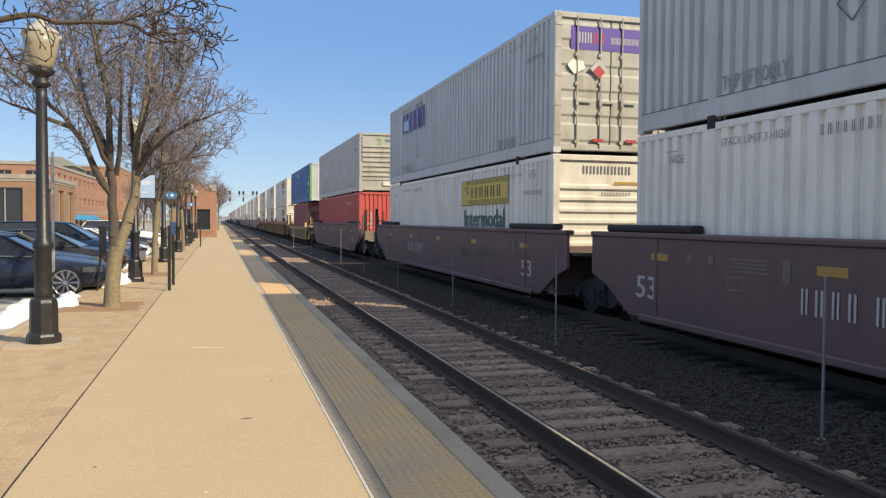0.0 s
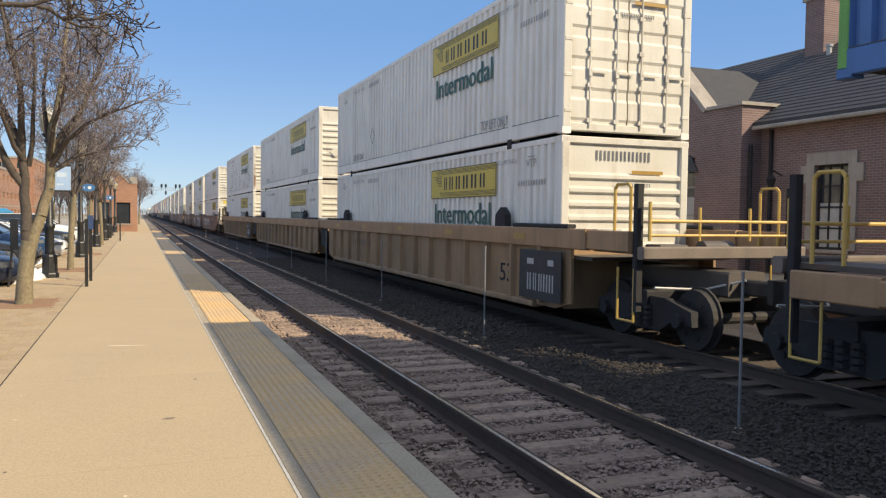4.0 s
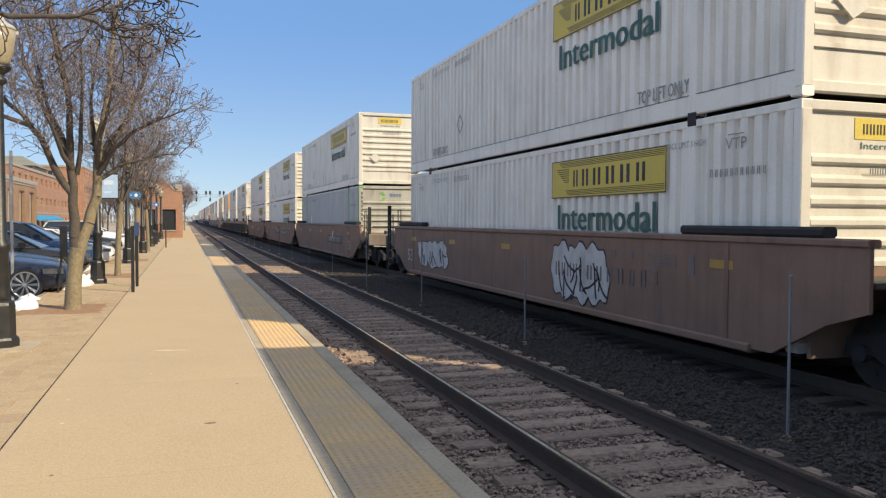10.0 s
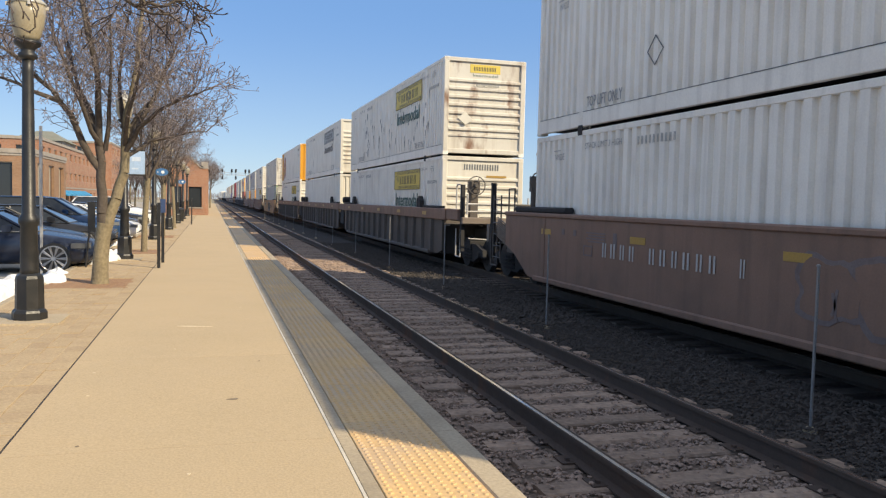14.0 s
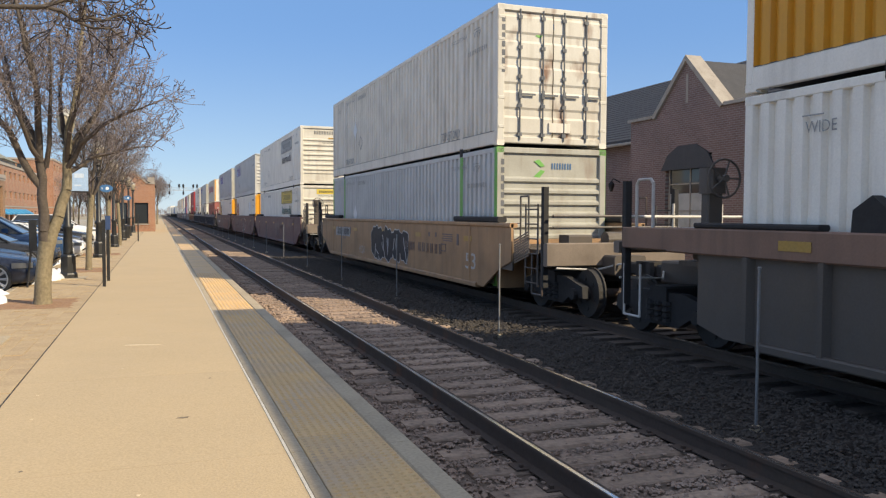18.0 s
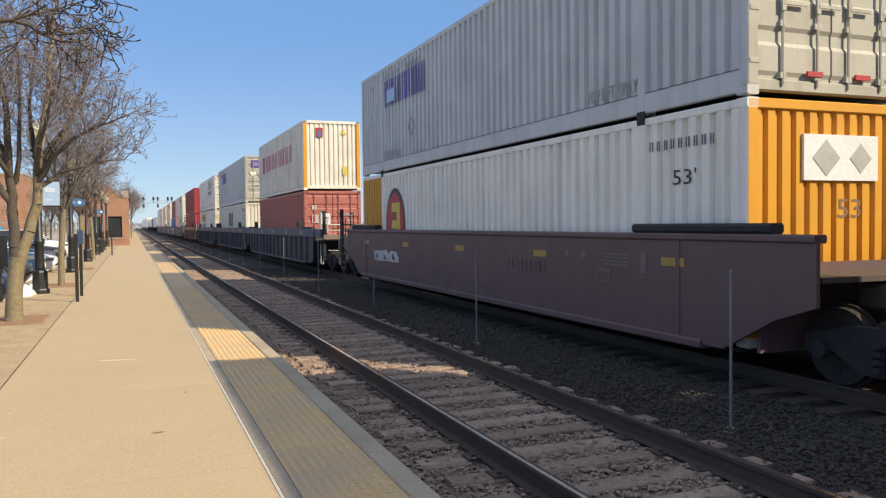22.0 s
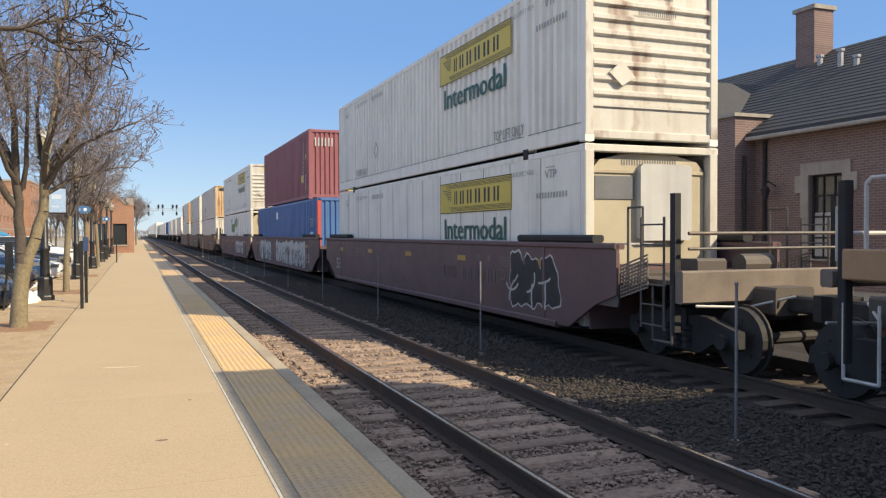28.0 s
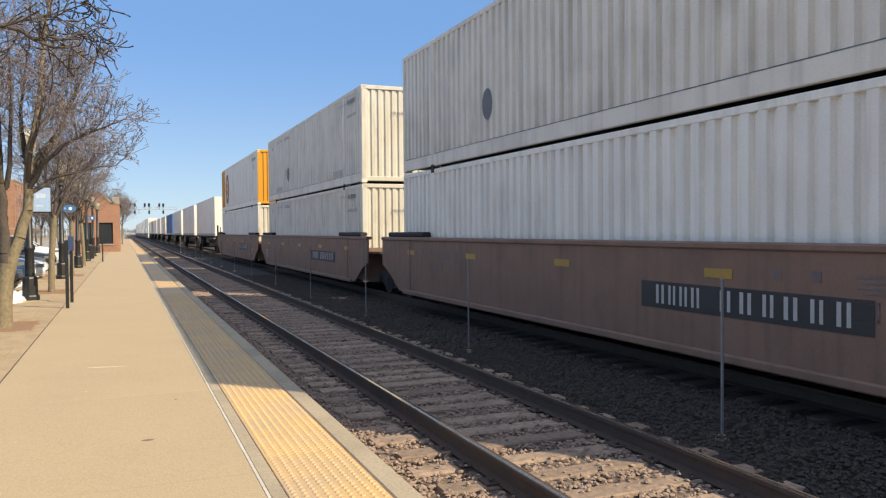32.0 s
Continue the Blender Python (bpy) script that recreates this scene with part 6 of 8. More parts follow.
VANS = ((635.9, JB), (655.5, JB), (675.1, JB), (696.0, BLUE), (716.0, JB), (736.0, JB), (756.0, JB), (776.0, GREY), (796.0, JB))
for f, m in VANS:
    spine_car(f)
    trailer(f, m, "white ribbed road trailer riding on a spine car" if m is JB else "blue road trailer riding on a spine car" if m is BLUE else "grey road trailer riding on a spine car")
for i in range(4):
    f = 820.0 + i * 62.5
    fr = [f, f + 19.75, f + 39.5]
    far_car = thing("well_car", "brown three-unit well car far down the line", "rail car", group="cars of the train")
    for q in fr:
        part("well", cached(("far_well",), lambda: Geo().prism(well_profile(8.3), "x", -1.5, -1.31).prism(well_profile(8.3), "x", 1.31, 1.5).box(-1.31, 1.31, -8.3, 8.3, 0.2, 0.309), CAR_BROWN), CAR_BROWN, far_car).location = (0, (q - fr[0]) * SCALE + 8.07, 0)
        add_truck(far_car, (q - fr[0]) * SCALE - 1.7)
    MOVERS.append((far_car, fr[0] * SCALE, 0.0))
    for j, q in enumerate(fr):
        stack(q, ("white", "courier", "white_plain", "beige")[(i + j) % 4], ("white", "white_wide", "freight")[(i * 2 + j) % 3], True)

# ---------------------------------------------------------------- ground, tracks, platform
PLAT = 0.14
whole("ground", box(-600, 600, -120, 1500, -1.2, -0.5), SOIL, "bare winter ground reaching to the horizon", "ground", kind="structure")


def ballast_bed(first, last):
    """A gently uneven sheet of ballast between the platforms."""
    g = Geo()
    xs = [1.74 + i * 0.25 for i in range(first, last)]
    ys = [-30 + i * 0.5 for i in range(200)] + [70 + i * 8.0 for i in range(80)]
    for y in ys:
        for x in xs:
            g.v.append((x, y, -0.205 + 0.03 * noise.noise((x * 1.7, y * 1.7, 0.3)) - 0.05 * (abs((x - TRACK_1) % 4.38 - 2.19) < 0.5)))
    k = len(xs)
    for j in range(len(ys) - 1):
        for i in range(k - 1):
            g.f.append((j * k + i, j * k + i + 1, (j + 1) * k + i + 1, (j + 1) * k + i))
    return g


whole("ballast_bed", ballast_bed(0, 11), BALLAST, "brown crushed-stone ballast of the first track", "ballast", kind="structure")
whole("oily_ballast_bed", ballast_bed(10, 52), BALLAST_SHADED, "crushed-stone ballast under the train, darkened to stand for its shade", "ballast", kind="structure")


def stones():
    """Loose stones of the ballast, denser near the platform: in the first track, and between the tracks."""
    rnd = random.Random(5)
    inside, between = Geo(), Geo()
    base = [(1, 0, 0), (-1, 0, 0), (0, 1, 0), (0, -1, 0), (0, 0, 1), (0.6, 0.6, 0.6), (-0.6, 0.55, 0.5), (0.5, -0.6, 0.55), (-0.55, -0.6, 0.6)]
    tri = [(0, 5, 7), (0, 2, 5), (2, 6, 5), (2, 1, 6), (1, 8, 6), (1, 3, 8), (3, 7, 8), (3, 0, 7), (4, 5, 6), (4, 6, 8), (4, 8, 7), (4, 7, 5)]
    n = 0
    while n < 44000:
        y = 2.5 + 34 * rnd.random() ** 1.9
        x = rnd.uniform(1.8, 6.6) if y < 16 else rnd.uniform(1.8, 7.4)
        r = rnd.uniform(0.012, 0.029) * (1.0 if y < 12 else 1.4)
        d1 = abs(x - TRACK_1)
        near_tie = abs((y / 0.5) % 1 - 0.5) > 0.27
        if d1 < 1.32 and near_tie and rnd.random() < 0.86:
            continue
        if abs(d1 - 0.753) < 0.09:
            continue
        z = -0.19 + rnd.uniform(-0.012, 0.018) + (0.018 if d1 < 1.32 and near_tie else -0.004)
        a = rnd.random() * 6.28
        ca, sa = math.cos(a), math.sin(a)
        sx, sy, sz = r * rnd.uniform(0.7, 1.3), r * rnd.uniform(0.7, 1.3), r * rnd.uniform(0.5, 1.0)
        jit = [rnd.uniform(0.75, 1.2) for _ in range(9)]
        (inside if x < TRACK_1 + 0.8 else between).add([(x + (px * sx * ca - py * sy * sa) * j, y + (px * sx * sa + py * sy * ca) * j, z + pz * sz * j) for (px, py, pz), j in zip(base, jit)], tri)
        n += 1
    return inside, between


def rail_geo(x):
    o = [(-0.07, -0.175), (0.07, -0.175), (0.07, -0.165), (0.012, -0.145), (0.01, -0.045), (0.036, -0.035), (0.036, -0.004), (-0.036, -0.004), (-0.036, -0.035), (-0.01, -0.045), (-0.012, -0.145), (-0.07, -0.165)]
    return Geo().prism([(x + a, b) for a, b in o], "y", -60, 1200)


tie_a = [Geo().rbox(-1.3, 1.3, -0.115, 0.115, -0.36, -0.165 - 0.006 * q, 0.012 + 0.006 * q, "x").mesh("tie", TIE) for q in range(3)]
for n_, (tx, y_end) in enumerate(((TRACK_1, 150), (TRACK_2, 120), (TRACK_3, 90))):
    tr = thing("track", "railway track of worn steel rails on wooden ties", "track", group="tracks", kind="structure")
    for s in (-1, 1):
        part("rail", rail_geo(tx + s * 0.753), RAIL, tr)
        # Polished strip set towards one edge, bright in place of the sky's reflection.
        part("rail_head", box(tx + s * 0.753 - 0.028, tx + s * 0.753 + 0.004, -60, 1200, -0.006, 0.0), RAILTOP, tr, "polished running strip, narrowed and brightened to stand for a sky glint")
    rnd = random.Random(n_)
    if n_ == 0:
        for i in range(296):
            t = part("tie", tie_a[i % 3], TIE, tr)
            t.matrix_basis = pose(tx + rnd.uniform(-0.05, 0.05), 2.0 + 0.5 * i + rnd.uniform(-0.03, 0.03), rnd.uniform(-0.012, 0.006), 0, 0, rnd.uniform(-1.3, 1.3))
        plates = Geo()
        for i in range(120):
            for s in (-1, 1):
                y = 2.0 + 0.5 * i
                plates.box(tx + s * 0.753 - 0.17, tx + s * 0.753 + 0.17, y - 0.09, y + 0.09, -0.168, -0.158)
                for q in (-0.11, 0.11):
                    plates.box(tx + s * 0.753 + q - 0.015, tx + s * 0.753 + q + 0.015, y - 0.05, y - 0.02, -0.165, -0.135)
        tagged(part("tie_plates", plates, RAIL, tr), kind="stuff")
    far = Geo()
    for i in range(700 if n_ < 1 else 460):
        y = (150.5 if n_ == 0 else -10.0) + 0.5 * i
        far.box(tx - 1.3, tx + 1.3, y - 0.115, y + 0.115, -0.36, -0.168)
    tagged(part("far_ties", far, TIE_SHADED if n_ else TIE, tr), kind="stuff")
in_track, between_tracks = stones()
whole("ballast_stones", in_track, STONE, "loose grey-brown crushed stones between and beside the ties", "ballast", kind="stuff")
whole("oily_ballast_stones", between_tracks, STONE_SHADED, "loose crushed stones between the two tracks, darkened to stand for shade", "ballast", kind="stuff")

for k in range(14):
    p = thing("marker_post", "thin galvanised steel post standing between the tracks", "post", 5.357, 5.955 + 6.015 * k, -0.26, group="posts between the tracks")
    part("shaft", cached(("marker_shaft",), lambda: Geo().rbox(-0.012, 0.012, -0.012, 0.012, 0.0, 1.56, 0.004, "z"), POST_STEEL), POST_STEEL, p)
    part("cap", cached(("marker_cap",), lambda: Geo().lathe([(0.019, 1.555), (0.02, 1.57), (0.01, 1.58)], 10), POST_STEEL), POST_STEEL, p)
    part("footing", cached(("marker_foot",), lambda: Geo().lathe([(0.07, 0.0), (0.065, 0.05), (0.03, 0.07)], 10), CONCRETE_EDGE), CONCRETE_EDGE, p)

platform = thing("platform", "sunlit tan concrete station platform with a yellow warning strip", "platform", kind="structure")
part("foundation", box(-3.0, 1.76, -30, 260, -0.6, PLAT - 0.12), CONCRETE_EDGE, platform)
slab_m = box(-1.255, 0.848, 0.0015, 3.0485, PLAT - 0.12, PLAT).mesh("slab", CONCRETE)
edge_m = Geo().rbox(1.575, 1.77, 0.003, 3.047, PLAT - 0.30, PLAT, 0.02, "y").mesh("edge_stone", CONCRETE_EDGE)
inner_m = Geo().rbox(0.876, 0.971, 0.003, 3.047, PLAT - 0.12, PLAT - 0.001, 0.004, "y").mesh("border_strip", CONCRETE_EDGE)
for i in range(80):
    y = -22.0 + 3.05 * i
    for nm, me in (("slab", slab_m), ("edge_stone", edge_m), ("border_strip", inner_m)):
        part(nm, me, CONCRETE, platform).location = (0, y, 0)
part("painted_line", box(0.852, 0.872, -22, 222, PLAT - 0.1, PLAT + 0.002), WHITE_LINE, platform, "thin worn white line")
tile_m = Geo().rbox(0.975, 1.572, 0.002, 0.607, PLAT - 0.03, PLAT + 0.003, 0.004, "y").mesh("warning_tile", TACTILE)
for i in range(290):
    part("warning_tile", tile_m, TACTILE, platform).location = (0, 0.3 + 0.61 * i, 0)
rest = Geo()
for i in range(74):
    rest.box(0.975, 1.572, 177.2 + 0.61 * i, 177.807 + 0.61 * i, PLAT - 0.03, PLAT + 0.003)
for i in range(40):
    rest.box(0.975, 1.572, -0.31 - 0.61 * i, 0.297 - 0.61 * i, PLAT - 0.03, PLAT + 0.003)
tagged(part("far_tiles", rest, TACTILE, platform), kind="stuff")
domes = Geo()
for j in range(330):
    for i in range(9):
        x, y = 1.012 + i * 0.0655, 1.5 + j * 0.064
        o = [(math.cos(k * math.tau / 6), math.sin(k * math.tau / 6)) for k in range(6)]
        domes.add([(x + 0.021 * a, y + 0.021 * b, PLAT + 0.002) for a, b in o] + [(x + 0.011 * a, y + 0.011 * b, PLAT + 0.011) for a, b in o],
                  [(k, (k + 1) % 6, 6 + (k + 1) % 6, 6 + k) for k in range(6)] + [tuple(range(6, 12))])
tagged(part("domes", domes, TACTILE, platform), kind="stuff")

# small marks on the slabs: a dropped scrap, a pale scratch, specks
def blot(x, y, rx, ry, turn, material, name, seed):
    rnd_ = random.Random(seed)
    o = []
    for k in range(14):
        a, q = k * math.tau / 14, rnd_.uniform(0.7, 1.15)
        u, v = rx * q * math.cos(a), ry * q * math.sin(a)
        o.append((x + u * math.cos(turn) - v * math.sin(turn), y + u * math.sin(turn) + v * math.cos(turn)))
    part(name, Geo().prism(o, "z", PLAT - 0.01, PLAT + 0.0022), material, platform)


GUM = mat("old_gum", (0.20, 0.16, 0.11), 0.8, dirt=0.3, scale=9)
SCUFF = mat("pale_scuff", (0.66, 0.55, 0.38), 0.9, dirt=0.4, dirt_col=(0.5, 0.4, 0.27), scale=9)
blot(0.2, 6.67, 0.05, 0.025, 0.1, GUM, "dark_scrap", 1)
blot(-0.2, 10.55, 0.22, 0.03, -0.2, SCUFF, "pale_scratch", 2)
for k, (bx, by) in enumerate(((-1.02, 7.9), (-0.95, 7.0), (-0.82, 5.6), (-0.35, 9.0), (0.45, 12.3), (-0.6, 13.8), (0.1, 16.5), (-0.9, 18.0), (0.5, 8.2), (-0.1, 4.9))):
    blot(bx, by, 0.016, 0.013, 0.5 * k, (SCUFF, GUM)[k % 3 == 2], "speck", 10 + k)

# ---------------------------------------------------------------- paved strip with trees and lamps
KERB = -2.9
strip = thing("paved_strip", "strip of worn tan pavers with planting pits beside the platform", "pavement", kind="structure")
TREES_Y = [4.4, 15.95, 25.0, 34.5, 43.6]
part("bedding", box(KERB, -1.28, -20, 220, -0.4, PLAT - 0.022), GROUT, strip)
part("joint_filler", box(-1.2755, -1.2565, -20, 220, PLAT - 0.1, PLAT - 0.006), DARK, strip)
part("kerb", Geo().rbox(KERB - 0.16, KERB - 0.003, -20, 220, -0.4, PLAT + 0.004, 0.03), CONCRETE_EDGE, strip, "concrete kerb")
pav_m = [Geo().rbox(-0.1, 0.1, -0.151, 0.151, -0.06, -0.001 * q, 0.003, "y").mesh("paver", PAVER) for q in range(3)]
rnd = random.Random(3)
more, count = Geo(), 0
for j in range(100):
    for i in range(8):
        y = 4.9 + 0.305 * j
        x = KERB + 0.105 + 0.203 * i
        if any(abs(y - t) < 0.95 for t in TREES_Y) and x < -1.45:
            continue
        dz = rnd.uniform(-0.006, 0.003)
        if count < 300:
            pb = part("paver", pav_m[(i + j) % 3], PAVER, strip)
            pb.matrix_basis = pose(x, y, PLAT + dz, rnd.uniform(-0.8, 0.8), rnd.uniform(-0.8, 0.8), rnd.uniform(-0.6, 0.6))
            count += 1
        else:
            more.box(x - 0.1, x + 0.1, y - 0.151, y + 0.151, PLAT - 0.06, PLAT + dz)
more.box(KERB, -1.277, 35.4, 220, PLAT - 0.06, PLAT).box(KERB, -1.277, -20, 4.7, PLAT - 0.06, PLAT)
tagged(part("more_pavers", more, PAVER, strip), kind="stuff")
for t in TREES_Y:
    part("planting_pit", box(KERB + 0.05, -1.42, t - 0.85, t + 0.85, PLAT - 0.05, PLAT - 0.004), MULCH, strip, "mulch-covered planting pit")


class Grower:
    """A leafless street tree: trunk, limbs and twigs."""

    def __init__(self, seed):
        self.r = random.Random(seed)
        self.seg = {0: Geo(), 3: Geo()}
        self.limbs = []

    def turn(self, d, deg):
        ax = Vector((self.r.uniform(-1, 1), self.r.uniform(-1, 1), self.r.uniform(-1, 1))).cross(d)
        if ax.length < 1e-3:
            ax = Vector((1, 0, 0))
        return (Matrix.Rotation(radians(deg), 3, ax.normalized()) @ d).normalized()

    def grow(self, p, d, length, rad, level, geo):
        n = (9, 7, 4, 3, 2)[level]
        step = length / n
        for i in range(n):
            d = (d + Vector([self.r.uniform(-1, 1) for _ in range(3)]) * (0.07, 0.12, 0.2, 0.3, 0.35)[level] + Vector((0, 0, (0.03, 0.05, 0.06, 0.05, 0.03)[level]))).normalized()
            q = p + d * step
            r1, r2 = rad * (1 - 0.8 * i / n), rad * (1 - 0.8 * (i + 1) / n)
            if level >= 3:
                r1, r2 = 0.0048, (0.0042, 0.0075)[i == n - 1]
            geo.tube(p, q, max(r1, 0.0052), max(r2, 0.0042), n=(8, 6, 4, 3, 3)[level], caps=False)
            p = q
            if level < 4 and i >= (1, 1, 0, 0)[level]:
                for _ in range(2 if self.r.random() < (0.4, 0.12, 0.1, 0.0)[level] else 1):
                    nd = self.turn(d, self.r.uniform(*((30, 55), (30, 60), (35, 70), (40, 80))[level]))
                    reach = (1.15 - 0.75 * i / n)
                    nl = {0: self.r.uniform(1.1, 1.9) * reach, 1: self.r.uniform(0.4, 0.85) * reach, 2: self.r.uniform(0.14, 0.36), 3: self.r.uniform(0.04, 0.1)}[level]
                    if self.r.random() < (0.0, 0.08, 0.18, 0.5)[level]:
                        continue
                    self.grow(p, nd, nl, max(r2 * (0.5, 0.5, 0.6, 0.6)[level], 0.005), level + 1, self.seg[3] if level >= 1 else geo)


def tree(x, y, seed, aims, fork=1.5, rad=0.13, lean=(0.02, 0.0), label="leafless street tree with a forked trunk and dense twigs", boughs=(), twig=None):
    """aims: azimuth, slant from upright, length of each limb. boughs: radius, share of bare wood, young shoots and points of each drawn limb."""
    gr = Grower(seed)
    e = thing("tree", label, "tree", x, y, PLAT - 0.02, group="street trees")
    tr = Geo()
    prev, pr = Vector((0, 0, -0.05)), rad * 1.25
    for i, z in enumerate((0.12, 0.4, 0.8, 1.0, fork)):
        q = Vector((lean[0] * z * z, lean[1] * z * z, z))
        w = rad * (1.08, 1.0, 0.95, 0.96, 1.0)[i]
        tr.tube(prev, q, pr, w, n=12, caps=False)
        prev, pr = q, w
    part("trunk", tr, BARK, e, "pale mossy trunk", smooth=True)
    for az, sl, ln in aims:
        g = Geo()
        d = Vector((math.sin(radians(az)) * math.sin(radians(sl)), math.cos(radians(az)) * math.sin(radians(sl)), math.cos(radians(sl))))
        gr.grow(prev - Vector((0, 0, 0.06 + 0.15 * gr.r.random())), d, ln, rad * gr.r.uniform(0.38, 0.55), 0, g)
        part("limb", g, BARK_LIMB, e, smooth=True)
    for r0, bare, shoot, pts in boughs:
        g, n = Geo(), len(pts) - 1
        for i in range(n):
            p, q = Vector(pts[i]), Vector(pts[i + 1])
            m = (p + q) / 2 + Vector([gr.r.uniform(-0.03, 0.03) for _ in range(3)])
            r1, r2 = r0 * (1 - 0.85 * i / n), r0 * (1 - 0.85 * (i + 1) / n)
            g.tube(p, m, r1, (r1 + r2) / 2, 7, False).tube(m, q, (r1 + r2) / 2, r2, 7, False)
            if i >= bare * n:
                for k, at in enumerate((p.lerp(m, 0.3), p.lerp(m, 0.8), m, m.lerp(q, 0.5), q)):
                    d = gr.turn((q - p).normalized(), gr.r.uniform(25, 65))
                    if shoot and k != 1:
                        gr.grow(at, (d + Vector((0, 0, 0.45))).normalized(), shoot * gr.r.uniform(0.45, 1.1), 0.014, 1, gr.seg[3])
                    elif shoot:
                        gr.grow(at, d, gr.r.uniform(0.12, 0.4), 0.007, 2, gr.seg[3])
                    else:
                        gr.grow(at, gr.turn((q - p).normalized(), gr.r.uniform(40, 85)), gr.r.uniform(0.06, 0.22), 0.006, gr.r.choice((2, 3)), gr.seg[3])
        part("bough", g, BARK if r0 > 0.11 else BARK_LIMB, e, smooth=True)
    tagged(part("twig_crown", gr.seg[3], twig or TWIG, e), "fine bare twigs", kind="stuff")
    return e


tree(-1.98, 15.95, 7, [], fork=1.15, rad=0.14, lean=(0.07, 0.0), label="leafless street tree with a forked mossy trunk", boughs=[
    (0.105, 0.4, 0.9, [(0.06, 0, 1.0), (0.05, 0, 1.65), (0.04, -0.05, 2.3), (0.0, -0.1, 3.0), (0.0, -0.15, 3.7), (-0.1, -0.2, 4.4), (-0.25, -0.2, 5.2), (-0.4, -0.2, 6.0)]),
    (0.115, 0.4, 0.9, [(0.1, 0, 1.0), (0.28, 0.05, 1.6), (0.42, 0.1, 2.1), (0.43, 0.1, 2.7), (0.45, 0.15, 3.2), (0.58, 0.2, 3.8), (0.66, 0.2, 4.6), (0.75, 0.2, 5.4), (0.85, 0.2, 6.2)]),
    (0.075, 0.15, 0.8, [(0.04, 0, 2.1), (-0.25, -0.2, 2.6), (-0.42, -0.4, 3.1), (-0.7, -0.5, 3.5), (-1.1, -0.6, 3.9), (-1.6, -0.6, 4.25), (-2.2, -0.6, 4.55)]),
    (0.05, 0.1, 0.7, [(-0.55, -0.45, 3.3), (-1.0, -0.6, 3.45), (-1.5, -0.7, 3.65), (-2.1, -0.7, 3.95)]),
    (0.06, 0.2, 0.8, [(0.0, 0, 2.7), (-0.3, 0.4, 3.3), (-0.65, 0.7, 4.0), (-0.95, 0.9, 4.8), (-1.1, 1.0, 5.5)]),
    (0.055, 0.3, 0.8, [(0.0, -0.1, 2.9), (0.05, -0.5, 3.7), (-0.1, -0.8, 4.5), (-0.25, -0.9, 5.4), (-0.3, -0.9, 6.2)]),
    (0.06, 0.15, 0.7, [(0.43, 0.1, 2.5), (0.7, -0.2, 2.95), (1.05, -0.4, 3.25), (1.5, -0.5, 3.5), (1.95, -0.5, 3.7)]),
    (0.06, 0.2, 0.8, [(0.44, 0.1, 2.7), (0.8, 0.3, 3.3), (1.05, 0.4, 3.9), (1.25, 0.5, 4.4), (1.4, 0.5, 4.8)]),
    (0.05, 0.15, 0.6, [(0.43, 0.1, 2.4), (0.85, 0.5, 2.75), (1.35, 0.7, 2.9), (1.9, 0.8, 3.0)]),
    (0.055, 0.3, 0.8, [(0.44, 0.1, 2.9), (0.3, 0.5, 3.6), (0.3, 0.9, 4.4), (0.4, 1.1, 5.3)]),
    (0.05, 0.3, 0.7, [(0.02, -0.1, 2.6), (-0.15, -0.7, 3.1), (-0.3, -1.2, 3.6), (-0.5, -1.6, 4.2)]),
    (0.05, 0.2, 0.7, [(0.1, -0.05, 2.5), (0.2, -0.3, 3.3), (0.25, -0.4, 4.2), (0.2, -0.4, 5.2)]),
    (0.045, 0.2, 0.7, [(-0.02, 0.0, 2.9), (-0.4, 0.2, 3.7), (-0.6, 0.3, 4.6), (-0.75, 0.3, 5.5)]),
    (0.045, 0.2, 0.7, [(0.44, 0.1, 2.8), (0.85, 0.5, 3.5), (1.1, 0.7, 4.1), (1.25, 0.8, 4.6)]),
    (0.05, 0.3, 0.7, [(0.43, 0.1, 2.6), (0.55, -0.5, 3.2), (0.75, -0.9, 3.8), (0.95, -1.1, 4.5)])])
tree_b = tree(-1.9, 25.0, 12, [(20, 10, 2.8), (100, 26, 2.4), (190, 26, 2.4), (275, 24, 2.5), (335, 34, 2.1), (60, 16, 2.6)], fork=2.2, rad=0.085)
tree(-2.3, 4.4, 21, [(200, 30, 3.4), (260, 24, 3.4), (180, 14, 3.8)], fork=2.2, twig=TWIG_DARK,
     boughs=[(0.034, 0.25, 0, [(0, 0, 2.1), (0.2, 1.2, 2.75), (0.5, 2.1, 3.06), (0.9, 2.1, 3.19), (1.1, 2.1, 3.15), (1.55, 2.1, 3.19), (1.75, 2.1, 3.11), (2.0, 2.15, 3.08), (2.1, 2.15, 3.01)]),
             (0.02, 0.3, 0, [(1.1, 2.1, 3.15), (1.5, 2.2, 3.2), (1.75, 2.25, 3.3), (1.88, 2.3, 3.36), (2.0, 2.3, 3.46)]),
             (0.016, 0.3, 0, [(1.75, 2.1, 3.11), (1.95, 2.15, 3.13), (2.1, 2.15, 3.19), (2.22, 2.15, 3.25)]),
             (0.032, 0.25, 0, [(0, 0, 2.15), (0.2, 0.9, 3.0), (0.5, 1.9, 3.62), (0.95, 2.5, 3.80), (1.5, 2.9, 3.86), (1.9, 3.1, 3.84), (2.15, 3.15, 3.86)]),
             (0.03, 0.25, 0, [(0, 0, 2.1), (0.0, 1.4, 2.9), (0.1, 2.4, 3.2), (0.35, 2.7, 3.1), (0.7, 2.8, 2.95)])])
for i, (x, y) in enumerate(((-1.9, 34.5), (-1.85, 43.6))):
    copy_thing(tree_b, pose(x, y, PLAT - 0.02, 0, 0, 70 + 95 * i))
